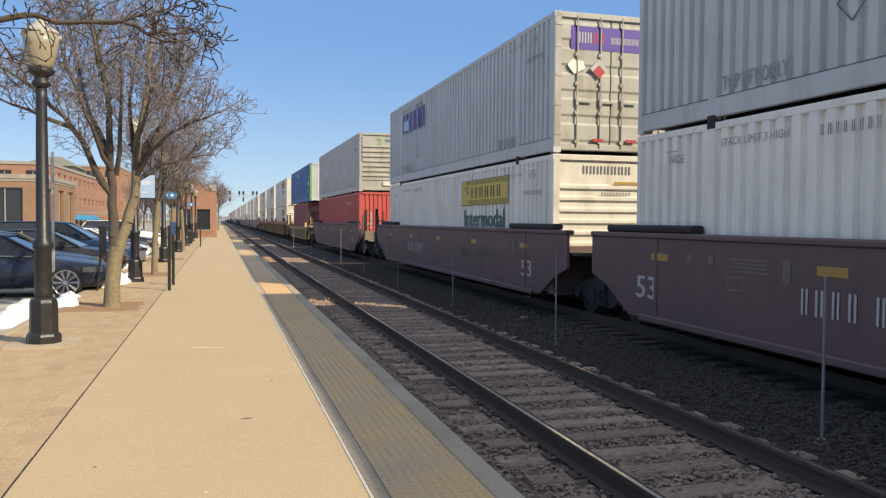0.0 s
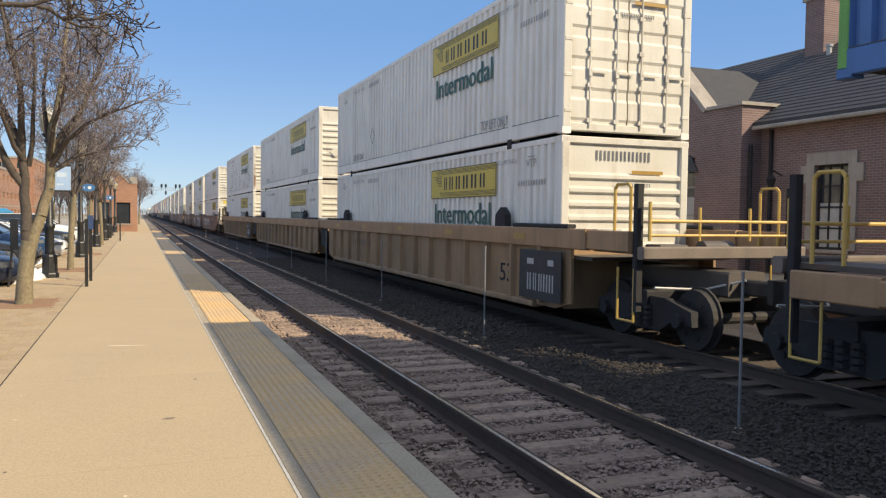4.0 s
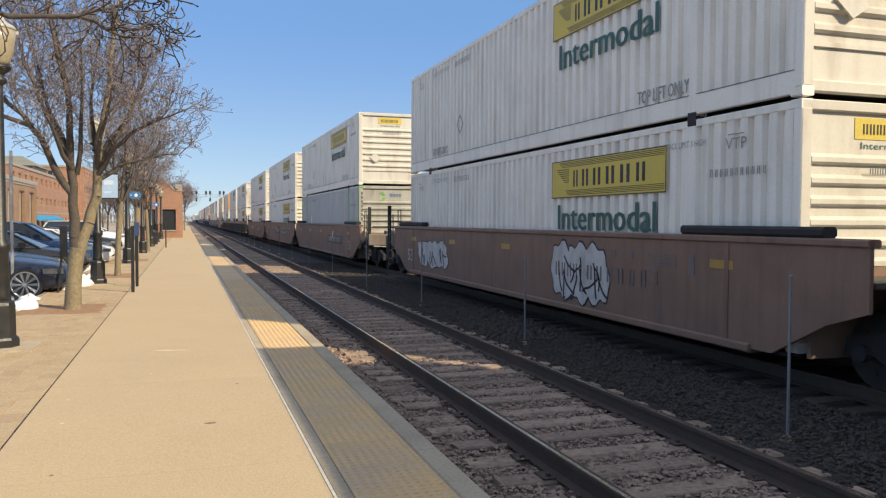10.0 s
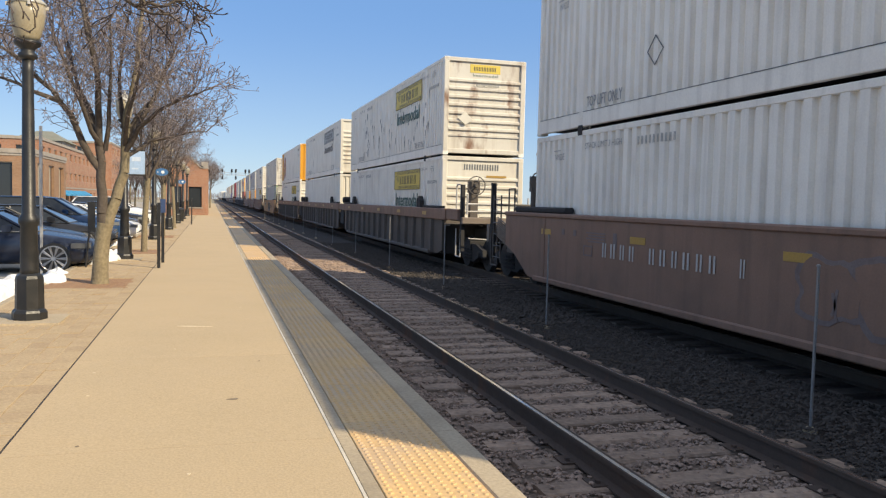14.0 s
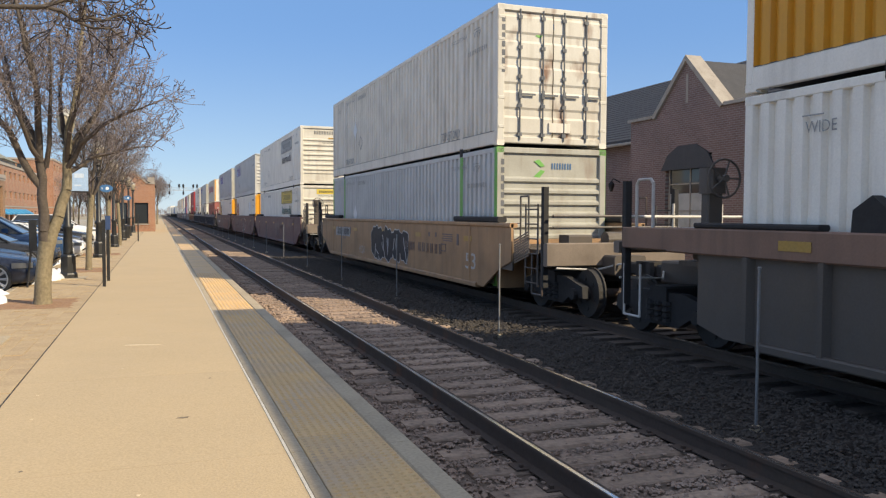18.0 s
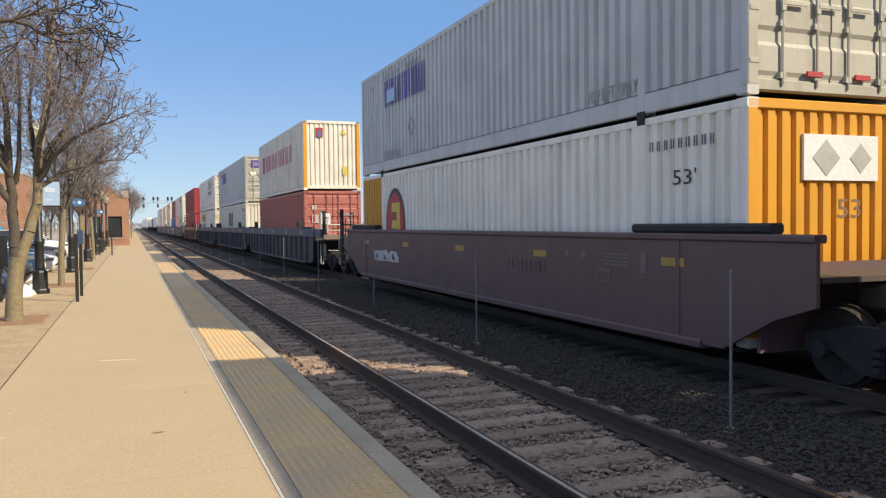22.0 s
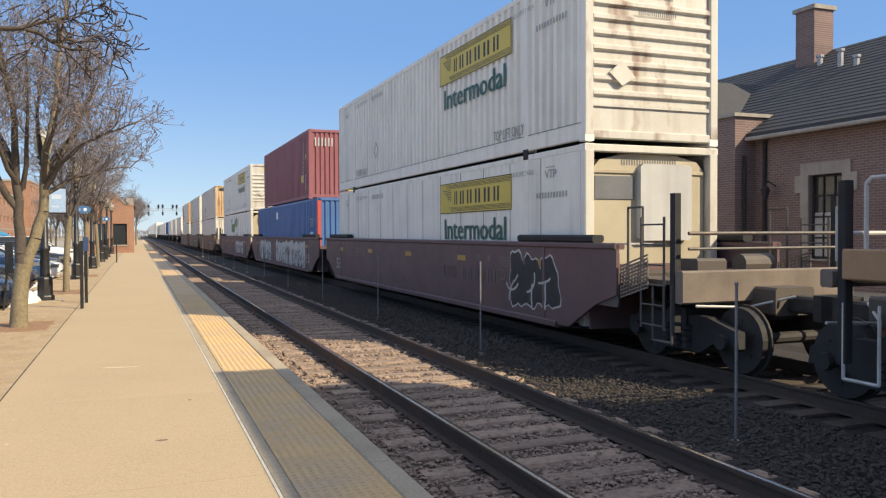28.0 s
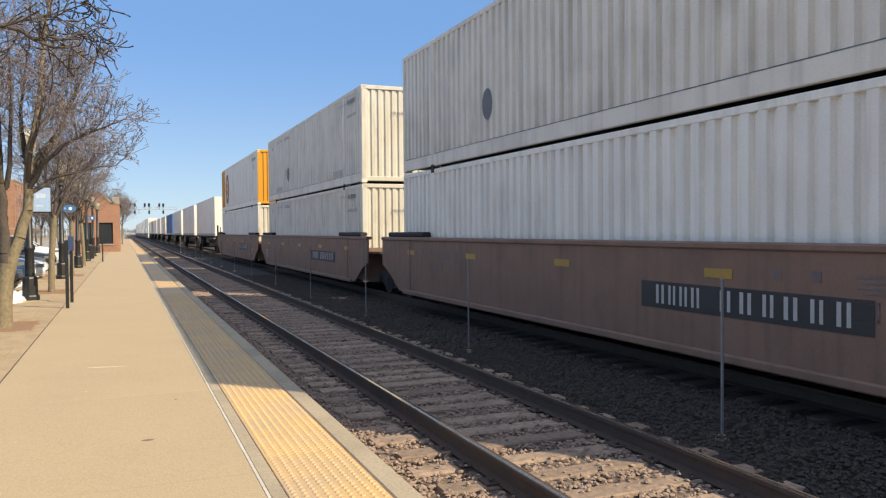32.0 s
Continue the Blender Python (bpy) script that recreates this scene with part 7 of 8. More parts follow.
for i, (x, y, k) in enumerate(((-1.2, 106, 1.25), (-0.6, 118, 1.35), (-2.2, 112, 1.35), (-0.2, 126, 1.4), (-4.6, 90, 1.1), (-5.6, 98, 1.2), (-6.6, 88, 1.0), (-7.2, 104, 1.25), (-8.2, 94, 1.1), (-9.4, 108, 1.25), (-6.6, 124, 1.3), (-9.0, 118, 1.4), (-12.0, 130, 1.5))):
    copy_thing(tree_b, pose(x, y, -0.1, 0, 0, 40 + 80 * i) @ Matrix.Diagonal((k, k, k, 1.0)))


def lamp(x, y, banner, oval):
    e = thing("street_lamp", "black cast-iron lamp post with an acorn globe" + (" and blue banner" if banner else " and oval blue sign" if oval else ""), "lamp post", x, y, PLAT - 0.01, group="platform lamps")
    part("pad", cached(("lamp_pad",), lambda: Geo().rbox(-0.42, 0.42, -0.42, 0.42, 0.0, 0.03, 0.012, "z"), CONCRETE_EDGE), CONCRETE_EDGE, e, "low square concrete pad")
    part("base", cached(("lamp_base",), lambda: Geo().lathe([(0.215, 0.025), (0.215, 0.12), (0.2, 0.15), (0.178, 0.17), (0.172, 0.56), (0.16, 0.6), (0.12, 0.63)], 8), BLACK), BLACK, e)
    sh = part("shaft", cached(("lamp_shaft",), lambda: Geo().lathe([(0.12, 0.6), (0.112, 0.68), (0.104, 1.24), (0.127, 1.28), (0.127, 1.34), (0.086, 1.40), (0.068, 3.230), (0.068, 3.400)], 16), BLACK, True), BLACK, e)
    part("collar", cached(("lamp_collar",), lambda: Geo().lathe([(0.068, 3.370), (0.115, 3.400), (0.118, 3.440), (0.085, 3.470), (0.085, 3.510), (0.15, 3.555), (0.165, 3.580), (0.165, 3.605), (0.14, 3.615)], 16), BLACK, True), BLACK, e)
    gl = part("globe", cached(("lamp_globe",), lambda: Geo().lathe([(0.12, 3.610), (0.15, 3.660), (0.19, 3.800), (0.212, 3.930), (0.22, 4.070)], 18), LAMP_GLASS, True), LAMP_GLASS, e, "amber-stained acorn globe")
    part("globe_cap", cached(("lamp_cap",), lambda: Geo().lathe([(0.226, 4.065), (0.226, 4.09), (0.2, 4.12), (0.12, 4.165), (0.09, 4.20), (0.09, 4.23)], 18), LAMP_CAP, True), LAMP_CAP, gl, "pale clear top of the globe")
    for k in range(4):
        c, d = math.cos(k * math.tau / 4 + 0.3), math.sin(k * math.tau / 4 + 0.3)
        part("clip", Geo().box(c * 0.225 - 0.02, c * 0.225 + 0.02, d * 0.225 - 0.02, d * 0.225 + 0.02, 4.03, 4.075), RAIL_PALE, gl)
    part("finial", cached(("lamp_finial",), lambda: Geo().lathe([(0.09, 4.225), (0.05, 4.25), (0.03, 4.27), (0.035, 4.30), (0.008, 4.34)], 12), LAMP_CAP), LAMP_CAP, e)
    if banner:
        part("banner_arm", Geo().tube((0, 0, 2.83), (0.50, 0, 2.83), 0.015), BLACK, sh)
        part("banner_arm", Geo().tube((0, 0, 2.20), (0.50, 0, 2.20), 0.015), BLACK, sh)
        part("banner", box(0.07, 0.49, -0.008, 0.008, 2.22, 2.81), PALE_SIGN, sh, "pale blue printed banner")
        part("banner_print", box(0.17, 0.39, -0.012, -0.008, 2.55, 2.66), BANNER_INK, sh)
        part("banner_print", box(0.17, 0.33, -0.012, -0.008, 2.34, 2.38), BANNER_INK, sh)
    if oval:
        part("sign_arm", Geo().tube((0, 0, 2.55), (0.3, 0, 2.55), 0.015), BLACK, sh)
        o = [(0.27 + 0.23 * math.cos(k * math.tau / 20), 2.57 + 0.14 * math.sin(k * math.tau / 20)) for k in range(20)]
        part("oval_sign", Geo().prism(o, "y", -0.04, -0.016), BLUE_SIGN, sh, "oval blue sign with a white emblem")
        part("emblem", Geo().prism([(0.31 + 0.06 * math.cos(k * math.tau / 12), 2.57 + 0.06 * math.sin(k * math.tau / 12)) for k in range(12)], "y", -0.046, -0.041), WHITE_SIGN, sh)
        part("emblem", box(0.12, 0.15, -0.046, -0.041, 2.54, 2.60), WHITE_SIGN, sh)


for i in range(7):
    lamp((-2.25, -2.13, -2.05, -2.0, -2.0, -2.0, -2.0)[i], (11.35, 21.85, 31.5, 41.0, 51.0, 61.0, 71.0)[i], i == 1, i in (2, 4))


def sign_post(x, y, h, panel, label, pm=BLACK, r=0.035, z=PLAT - 0.01):
    e = thing("sign_post", label, "sign", x, y, z, group="platform signs")
    part("post", Geo().rbox(-r, r, -r, r, 0, h, 0.006, "z"), pm, e)
    if panel:
        w, z0, z1, m = panel
        part("sign_panel", Geo().rbox(-w / 2, w / 2, -0.05, -r - 0.002, z0, z1, 0.01, "z"), m, e)


sign_post(-1.14, 19.25, 1.52, None, "short black square post at the edge of the pavers")
sign_post(-1.14, 20.85, 1.60, (0.13, 1.26, 1.6, NAVY_SIGN), "black post with a small dark blue panel")
sign_post(-1.12, 49.6, 1.6, None, "thin black post beside the paved strip")
sign_post(-3.62, 19.4, 3.3, None, "galvanised square sign post at the edge of the car park", GALV, 0.03, -0.012)
kerb_sign = thing("sign_post", "leaning dark parking sign seen from behind at the kerb", "sign", -2.72, 19.45, 0.13, group="platform signs")
part("post", Geo().tube((0, 0, 0), (0.14, 0, 1.45), 0.022), BLACK, kerb_sign)
part("sign_panel", Geo().rbox(0.05, 0.21, -0.045, -0.025, 0.82, 1.5, 0.01, "z"), BLACK, kerb_sign)
e = thing("litter_bin", "black slatted litter bin on the pavers", "bin", -1.97, 55.6, PLAT - 0.005)
part("drum", Geo().lathe([(0.20, 0.02), (0.24, 0.5), (0.25, 0.75)], 14), BLACK, e)
part("lid", Geo().lathe([(0.27, 0.74), (0.27, 0.8), (0.18, 0.88), (0.1, 0.9)], 14), BLACK, e)

# ---------------------------------------------------------------- car park
whole("car_park", box(-30, KERB - 0.165, -30, 230, -0.6, -0.01), ASPHALT, "grey asphalt car park with faded bay lines", "car park", kind="structure")
for i in range(14):
    whole("bay_line", box(-8.6, -3.3, 12.0 + 2.9 * i, 12.1 + 2.9 * i, -0.02, -0.006), WHITE_LINE, "faded white line of a parking bay", "line", "bay lines", "structure")


def lump(x, y, rx, ry, h, seed):
    g, n, m = Geo(), 16, 7
    for j in range(m):
        a = j / (m - 1) * math.pi / 2
        for i in range(n):
            t = i * math.tau / n
            k = 1 + 0.35 * noise.noise((math.cos(t) * 1.5 + seed * 3.1, math.sin(t) * 1.5, a * 1.5)) + 0.15 * noise.noise((math.cos(t) * 5 + seed, math.sin(t) * 5, a * 4))
            g.v.append((rx * math.cos(a) * math.cos(t) * k, ry * math.cos(a) * math.sin(t) * k, h * math.sin(a) * k - 0.02))
    g.f += [(j * n + i, j * n + (i + 1) % n, (j + 1) * n + (i + 1) % n, (j + 1) * n + i) for j in range(m - 1) for i in range(n)]
    ob = whole("snow_mound", g, SNOW, "melting heap of dirty white snow by the kerb", "snow", "snow heaps", smooth=True)
    ob.location = (x, y, -0.01 if x < KERB else PLAT - 0.01)


for i, (x, y, rx, ry, h) in enumerate(((-3.5, 14.9, 0.35, 0.8, 0.22), (-3.5, 16.1, 0.35, 0.9, 0.28), (-3.2, 17.3, 0.3, 0.5, 0.2), (-3.05, 18.0, 0.28, 0.4, 0.26), (-2.66, 20.55, 0.26, 0.35, 0.24), (-2.5, 21.6, 0.3, 0.5, 0.27), (-2.38, 22.7, 0.28, 0.45, 0.22), (-2.85, 16.3, 0.25, 0.3, 0.17), (-3.3, 24.4, 0.35, 0.8, 0.35),
                                      (-3.3, 28.0, 0.3, 0.8, 0.3), (-3.4, 32.5, 0.4, 1.3, 0.3), (-3.35, 37.5, 0.35, 1.0, 0.25), (-4.2, 12.4, 0.5, 0.6, 0.2))):
    lump(x, y, rx, ry, h, i)

CAR_PAINT = {k: glass_mat("car_paint_" + k, c, 0.25) for k, c in dict(navy=(0.018, 0.026, 0.05), black=(0.022, 0.023, 0.027), grey=(0.05, 0.053, 0.058), blue=(0.02, 0.05, 0.12), white=(0.7, 0.7, 0.7), silver=(0.35, 0.36, 0.37)).items()}
RIM = mat("wheel_rim", (0.55, 0.55, 0.56), 0.3, 0.9, dirt=0.2, bump=0.02, grain=0.03)
HEADLIGHT = glass_mat("headlight", (0.16, 0.17, 0.18), 0.1)


def loft(sections):
    g, k = Geo(), len(sections[0])
    for s in sections:
        g.v += s
    for j in range(len(sections) - 1):
        g.f += [(j * k + i, j * k + (i + 1) % k, (j + 1) * k + (i + 1) % k, (j + 1) * k + i) for i in range(k)]
    g.f += [tuple(range(k))[::-1], tuple(range((len(sections) - 1) * k, len(sections) * k))]
    return g


def auto(x, y, paint, label, suv=False):
    """A parked car, its nose at x, pointing to the platform."""
    e = thing("car", label, "car", x, y, -0.012, group="parked cars")
    up = 0.18 if suv else 0.0
    stations = ((0.0, 0.62, 0.34, 0.62), (0.12, 0.78, 0.25, 0.72), (0.5, 0.88, 0.22, 0.80), (1.3, 0.91, 0.22, 0.93), (2.2, 0.92, 0.22, 0.97), (3.4, 0.92, 0.22, 1.0), (4.2, 0.90, 0.24, 1.04), (4.7, 0.84, 0.3, 0.98), (4.85, 0.7, 0.42, 0.85))

    def sec(l, w, lo, hi):
        hi += up
        return [(-l, -w * 0.86, lo), (-l, -w, lo + 0.12), (-l, -w, hi - 0.22), (-l, -w * 0.93, hi - 0.04), (-l, -w * 0.7, hi), (-l, w * 0.7, hi), (-l, w * 0.93, hi - 0.04), (-l, w, hi - 0.22), (-l, w, lo + 0.12), (-l, w * 0.86, lo)]
    part("body", cached(("auto_body", paint, suv), lambda: loft([sec(*q) for q in stations]), CAR_PAINT[paint], True), CAR_PAINT[paint], e)
    top = 1.43 + up * 1.4

    def house(l, w, z, wt):
        return [(-l, -w, 0.92 + up), (-l, -wt, z), (-l, wt, z), (-l, w, 0.92 + up)]
    tail = 4.65 if suv else 4.3
    gh = part("glasshouse", cached(("auto_glass", suv), lambda: loft([house(1.25, 0.8, 0.95 + up, 0.78), house(2.15, 0.84, top - 0.03, 0.64), house(2.6, 0.84, top, 0.62), house(3.4 if not suv else 4.2, 0.84, top - 0.02, 0.62), house(tail, 0.8, 1.0 + up, 0.74)]), GLASS), GLASS, e)
    part("roof", cached(("auto_roof", paint, suv), lambda: loft([[(-l, -w, z), (-l, -w * 0.8, z + 0.03), (-l, w * 0.8, z + 0.03), (-l, w, z)] for l, w, z in ((2.1, 0.66, top - 0.05), (2.6, 0.66, top), (3.4 if not suv else 4.25, 0.66, top - 0.015), (3.7 if not suv else 4.4, 0.66, top - 0.1))]), CAR_PAINT[paint], True), CAR_PAINT[paint], e)
    for s in (-1, 1):
        for a, b in ((1.3, 2.12), (3.75, tail - 0.02)) if not suv else ((1.3, 2.12), (4.3, tail - 0.02)):
            za, zb = (0.95 + up, top - 0.03) if a < 2 else (top - 0.08, 0.99 + up)
            part("pillar", Geo().tube((-a, s * (0.8 if a < 2 else 0.68), za), (-b, s * (0.66 if a < 2 else 0.76), zb), 0.035, n=6), CAR_PAINT[paint], gh)
        part("pillar", Geo().tube((-2.95, s * 0.835, 0.95 + up), (-2.9, s * 0.65, top - 0.03), 0.035, n=6), CAR_PAINT[paint], gh)
        part("window_trim", cached(("auto_trim", s, suv), lambda: Geo().tube((-1.5, s * 0.87, 0.95 + up), (-4.1, s * 0.87, 0.99 + up), 0.012, n=5), RIM), RIM, gh)
        part("mirror", cached(("auto_mirror", paint, s, suv), lambda: Geo().rbox(-1.82, -1.62, *sorted((s * 0.92, s * 1.08)), 0.95 + up, 1.1 + up, 0.03, "y"), CAR_PAINT[paint]), CAR_PAINT[paint], e)
        part("headlight", cached(("auto_light", s, suv), lambda: Geo().prism([(-0.1, s * 0.45), (-0.05, s * 0.74), (-0.45, s * 0.9), (-0.3, s * 0.5)], "z", 0.58 + up, 0.7 + up), HEADLIGHT), HEADLIGHT, e)
        for l in (0.80, 3.7):
            w = part("wheel", cached(("auto_tyre", s), lambda: Geo().tube((0, s * 0.70, 0), (0, s * 0.935, 0), 0.352, n=26), BLACK), BLACK, e)
            w.location = (-l, 0, 0.352)
            part("rim", cached(("auto_rim", s), lambda: rim_geo(s), RIM), RIM, w)


def rim_geo(s):
    g = Geo()
    for k in range(10):
        a = k * math.tau / 10
        c, d = math.cos(a), math.sin(a)
        for o in (-0.02, 0.02):
            g.tube((0.05 * c, s * 0.93, 0.05 * d), (0.275 * c - o * d, s * 0.945, 0.275 * d + o * c), 0.014, n=4)
    n = 20
    g.path([(0.28 * math.cos(k * math.tau / n), s * 0.94, 0.28 * math.sin(k * math.tau / n)) for k in range(n + 1)], 0.016, 5)
    return g.tube((0, s * 0.92, 0), (0, s * 0.955, 0), 0.05, n=10)


auto(-2.57, 20.3, "navy", "dark navy saloon car parked nose-in by the kerb")
auto(-3.3, 23.6, "black", "black saloon car parked beside another")
auto(-2.9, 27.1, "black", "black saloon car parked nose-in by the kerb")
auto(-3.0, 30.2, "blue", "dark blue utility car parked nose-in by the kerb", True)
auto(-2.65, 33.2, "white", "white saloon car parked nose-in by the kerb")
auto(-3.2, 38.7, "grey", "dark grey saloon car parked nose-in by the kerb")
auto(-3.2, 44.5, "black", "black saloon car parked far along the kerb")
auto(-3.2, 50.3, "white", "white utility car parked nose-in by the kerb", True)

# ---------------------------------------------------------------- buildings


def wall(name, axis, at, thick, u0, u1, z0, z1, holes, material, parent):
    """An upright wall in pieces around its openings (u0, u1, z0, z1); axis: the way that it faces."""
    g = Geo()

    def block(a, b, c, d):
        if b - a > 1e-4 and d - c > 1e-4:
            g.box(*((at, at + thick, a, b) if axis == "x" else (a, b, at, at + thick)), c, d)
    u = u0
    for a, b, c, d in sorted(holes):
        block(u, a, z0, z1)
        block(a, b, z0, c)
        block(a, b, d, z1)
        u = b
    block(u, u1, z0, z1)
    return part(name, g.welded(), material, parent)


def window(parent, axis, at, u0, u1, z0, z1, bars_n=(1, 1), frame_m=None, inside=None, depth=0.12):
    frame_m = frame_m or LIMESTONE
    def bx(a, b, c, d, p, q):
        return box(*((at + p, at + q, a, b) if axis == "x" else (a, b, at + p, at + q)), c, d)
    f = Geo()
    t = 0.07
    for a, b, c, d in ((u0, u0 + t, z0, z1), (u1 - t, u1, z0, z1), (u0 + t, u1 - t, z0, z0 + t), (u0 + t, u1 - t, z1 - t, z1)):
        f.add(*gv(bx(a, b, c, d, depth, depth + 0.08)))
    for i in range(1, bars_n[0] + 1):
        m = u0 + (u1 - u0) * i / (bars_n[0] + 1)
        f.add(*gv(bx(m - 0.025, m + 0.025, z0 + t, z1 - t, depth, depth + 0.06)))
    for i in range(1, bars_n[1] + 1):
        m = z0 + (z1 - z0) * i / (bars_n[1] + 1)
        f.add(*gv(bx(u0 + t, u1 - t, m - 0.025, m + 0.025, depth, depth + 0.055)))
    w = part("window", f, frame_m, parent)
    part("pane", bx(u0 + t, u1 - t, z0 + t, z1 - t, depth + 0.03, depth + 0.04), GLASS, w)
    if inside:
        part("curtain", bx(u0 + t, u1 - t, z0 + t, z0 + (z1 - z0) * 0.55, depth + 0.028, depth + 0.0295), inside, w)
    part("sill", bx(u0 - 0.08, u1 + 0.08, z0 - 0.1, z0, -0.06, 0.2), LIMESTONE, w)
    return w


# the long brick station on the far side
FX = 18.5
station = thing("station_building", "dark red brick station with a slate roof and pointed gable", "building")
whole("far_platform", box(14.1, FX + 0.3, -40, 140, -0.5, PLAT), CONCRETE_EDGE, "concrete platform on the far side of the tracks", "platform", kind="structure")
holes = [(16.5, 17.7, 1.0, 3.45), (9.5, 10.7, 1.0, 3.45), (3.0, 4.2, 1.0, 3.45), (32.0, 33.2, 1.0, 3.45), (36.5, 37.7, 1.0, 3.45), (-4.0, -2.8, 1.0, 3.45)]
wall("wall", "x", FX, 0.35, -8, 19.899, 0.0, 4.85, [h for h in holes if h[1] < 22], BRICK_X, station)
wall("wall", "x", FX, 0.35, 27.001, 42, 0.0, 4.85, [h for h in holes if h[0] > 27], BRICK_X, station)
part("back_wall", box(28.4, 28.7, -8, 42, 0, 4.85), BRICK_X, station)
for y in (-8, 41.7):
    part("gable_wall", Geo().prism([(FX + 0.36, 0), (28.39, 0), (28.39, 4.85), (23.5, 8.1), (FX + 0.36, 4.85)], "y", y, y + 0.3), BRICK_Y, station)
for s, (xa, xb) in ((0, (FX - 0.35, 23.5)), (1, (28.9, 23.5))):
    part("roof", Geo().prism([(xa, 4.72), (xb, 8.2), (xb, 8.36), (xa, 4.88)], "y", -8.4, 42.4), SLATE, station)
shingles = Geo()
for j in range(24):
    a = j / 24
    xa, za = FX - 0.36 + (23.5 - FX + 0.36) * a, 4.88 + 3.48 * a
    xb, zb = FX - 0.36 + (23.5 - FX + 0.36) * (a + 1 / 24), 4.88 + 3.48 * (a + 1 / 24)
    shingles.prism([(xa, za), (xb, zb + 0.002), (xb, zb + 0.006), (xa, za + 0.03)], "y", -8.4, 42.4)
part("shingle_layer", shingles, SLATE, station)
part("gutter", Geo().rbox(FX - 0.5, FX - 0.36, -8.4, 19.8, 4.66, 4.78, 0.03).rbox(FX - 0.5, FX - 0.36, 27.1, 42.4, 4.66, 4.78, 0.03), LIMESTONE, station)
# gabled bay
gx = FX - 0.8
bay = part("gable_front", Geo().prism([(21.3, 3.95), (28.4, 3.95), (28.4, 5.45), (26.7, 5.45), (24.9, 7.28), (23.1, 5.45), (21.3, 5.45)], "x", gx, gx + 0.4).box(gx, gx + 0.4, 21.3, 23.5, 0, 3.95).box(gx, gx + 0.4, 26.1, 28.4, 0, 3.95).box(gx, gx + 0.4, 23.5, 26.1, 0, 1.0).welded(), BRICK_X, station)
bay.location.y = -1.4
part("bay_side", box(gx + 0.401, FX + 0.6, 21.3, 21.6, 0, 5.45), BRICK_Y, bay)
part("bay_side", box(gx + 0.401, FX + 0.6, 28.1, 28.4, 0, 5.45), BRICK_Y, bay)
for s, pts in ((0, [(23.05, 5.4), (24.9, 7.26), (24.9, 7.48), (22.9, 5.5)]), (1, [(26.75, 5.4), (24.9, 7.26), (24.9, 7.48), (26.9, 5.5)])):
    part("coping", Geo().prism(pts, "x", gx - 0.1, gx + 0.55), LIMESTONE, bay, "pale stone coping")
for xa, xb, ya, yb in ((gx - 0.1, gx + 0.55, 21.2, 22.88), (gx + 0.551, FX + 0.7, 21.2, 21.7), (gx - 0.1, gx + 0.55, 26.92, 28.5)):
    part("parapet_cap", box(xa, xb, ya, yb, 5.451, 5.56), LIMESTONE, bay)
part("bay_roof", Geo().prism([(22.9, 5.4), (24.9, 7.2), (24.9, 7.32), (22.75, 5.4)], "x", gx + 0.55, 23.0).prism([(26.9, 5.4), (24.9, 7.2), (24.9, 7.32), (27.05, 5.4)], "x", gx + 0.55, 23.0), SLATE, bay)
part("slit", box(gx - 0.012, gx, 24.84, 24.96, 5.8, 6.8), LIMESTONE, bay)
part("arch_hood", Geo().prism([(23.3, 3.45), (23.7, 4.0), (24.3, 4.3), (25.3, 4.3), (25.9, 4.0), (26.3, 3.45)], "x", gx - 0.06, gx - 0.002), SLATE, bay)
window(bay, "x", gx, 23.55, 26.05, 1.0, 3.9, (1, 2), LIMESTONE, CURTAIN)
for h in holes:
    window(station, "x", FX, *h, (2, 3), DARK if h[0] == 16.5 else LIMESTONE, CURTAIN)
    sr = Geo()
    for a, b, c, d in ((h[0] - 0.28, h[0], h[2], h[3] + 0.35), (h[1], h[1] + 0.28, h[2], h[3] + 0.35), (h[0], h[1], h[3], h[3] + 0.35), (h[0] - 0.5, h[0] - 0.28, h[3] - 0.5, h[3]), (h[1] + 0.28, h[1] + 0.5, h[3] - 0.5, h[3])):
        sr.box(FX - 0.06, FX - 0.002, a, b, c, d)
    part("stone_surround", sr, LIMESTONE, station)
for y in (21.45, 2.0):
    ch = part("chimney", box(22.6, 23.5, y, y + 0.85, 7.6, 9.75), BRICK_X, station)
    part("chimney_cap", box(22.52, 23.58, y - 0.08, y + 0.93, 9.751, 9.9), LIMESTONE, ch)
for x, y, h in ((21.8, 19.6, 0.5), (22.4, 21.0, 0.25), (21.6, 18.8, 0.25), (22.6, 17.0, 0.3)):
    z = 4.88 + 3.48 * (x - FX + 0.36) / (23.5 - FX + 0.36)
    part("roof_vent", Geo().tube((x, y, z - 0.1), (x, y, z + h), 0.09, n=10).tube((x, y, z + h), (x, y, z + h + 0.08), 0.13, n=10), GALV, station)
part("downpipe", Geo().tube((gx + 0.3, 19.8, 0.2), (gx + 0.3, 19.8, 4.2), 0.06).tube((FX - 0.08, 19.4, 0.2), (FX - 0.08, 19.4, 4.66), 0.06), DARK, station)
for y in (19.0, 29.0):
    e = thing("wall_lantern", "dark lantern on a bracket on the station wall", "lamp", FX - 0.12, y, 3.1, group="station lanterns")
    part("bracket", cached(("lantern_arm",), lambda: Geo().path([(0.12, 0, 0.1), (-0.2, 0, 0.25), (-0.3, 0, 0.12)], 0.02), DARK), DARK, e)
    part("lantern", cached(("lantern_body",), lambda: Geo().lathe([(0.06, -0.3), (0.13, -0.05), (0.14, 0.0), (0.05, 0.12)], 8, -0.3), DARK), DARK, e)

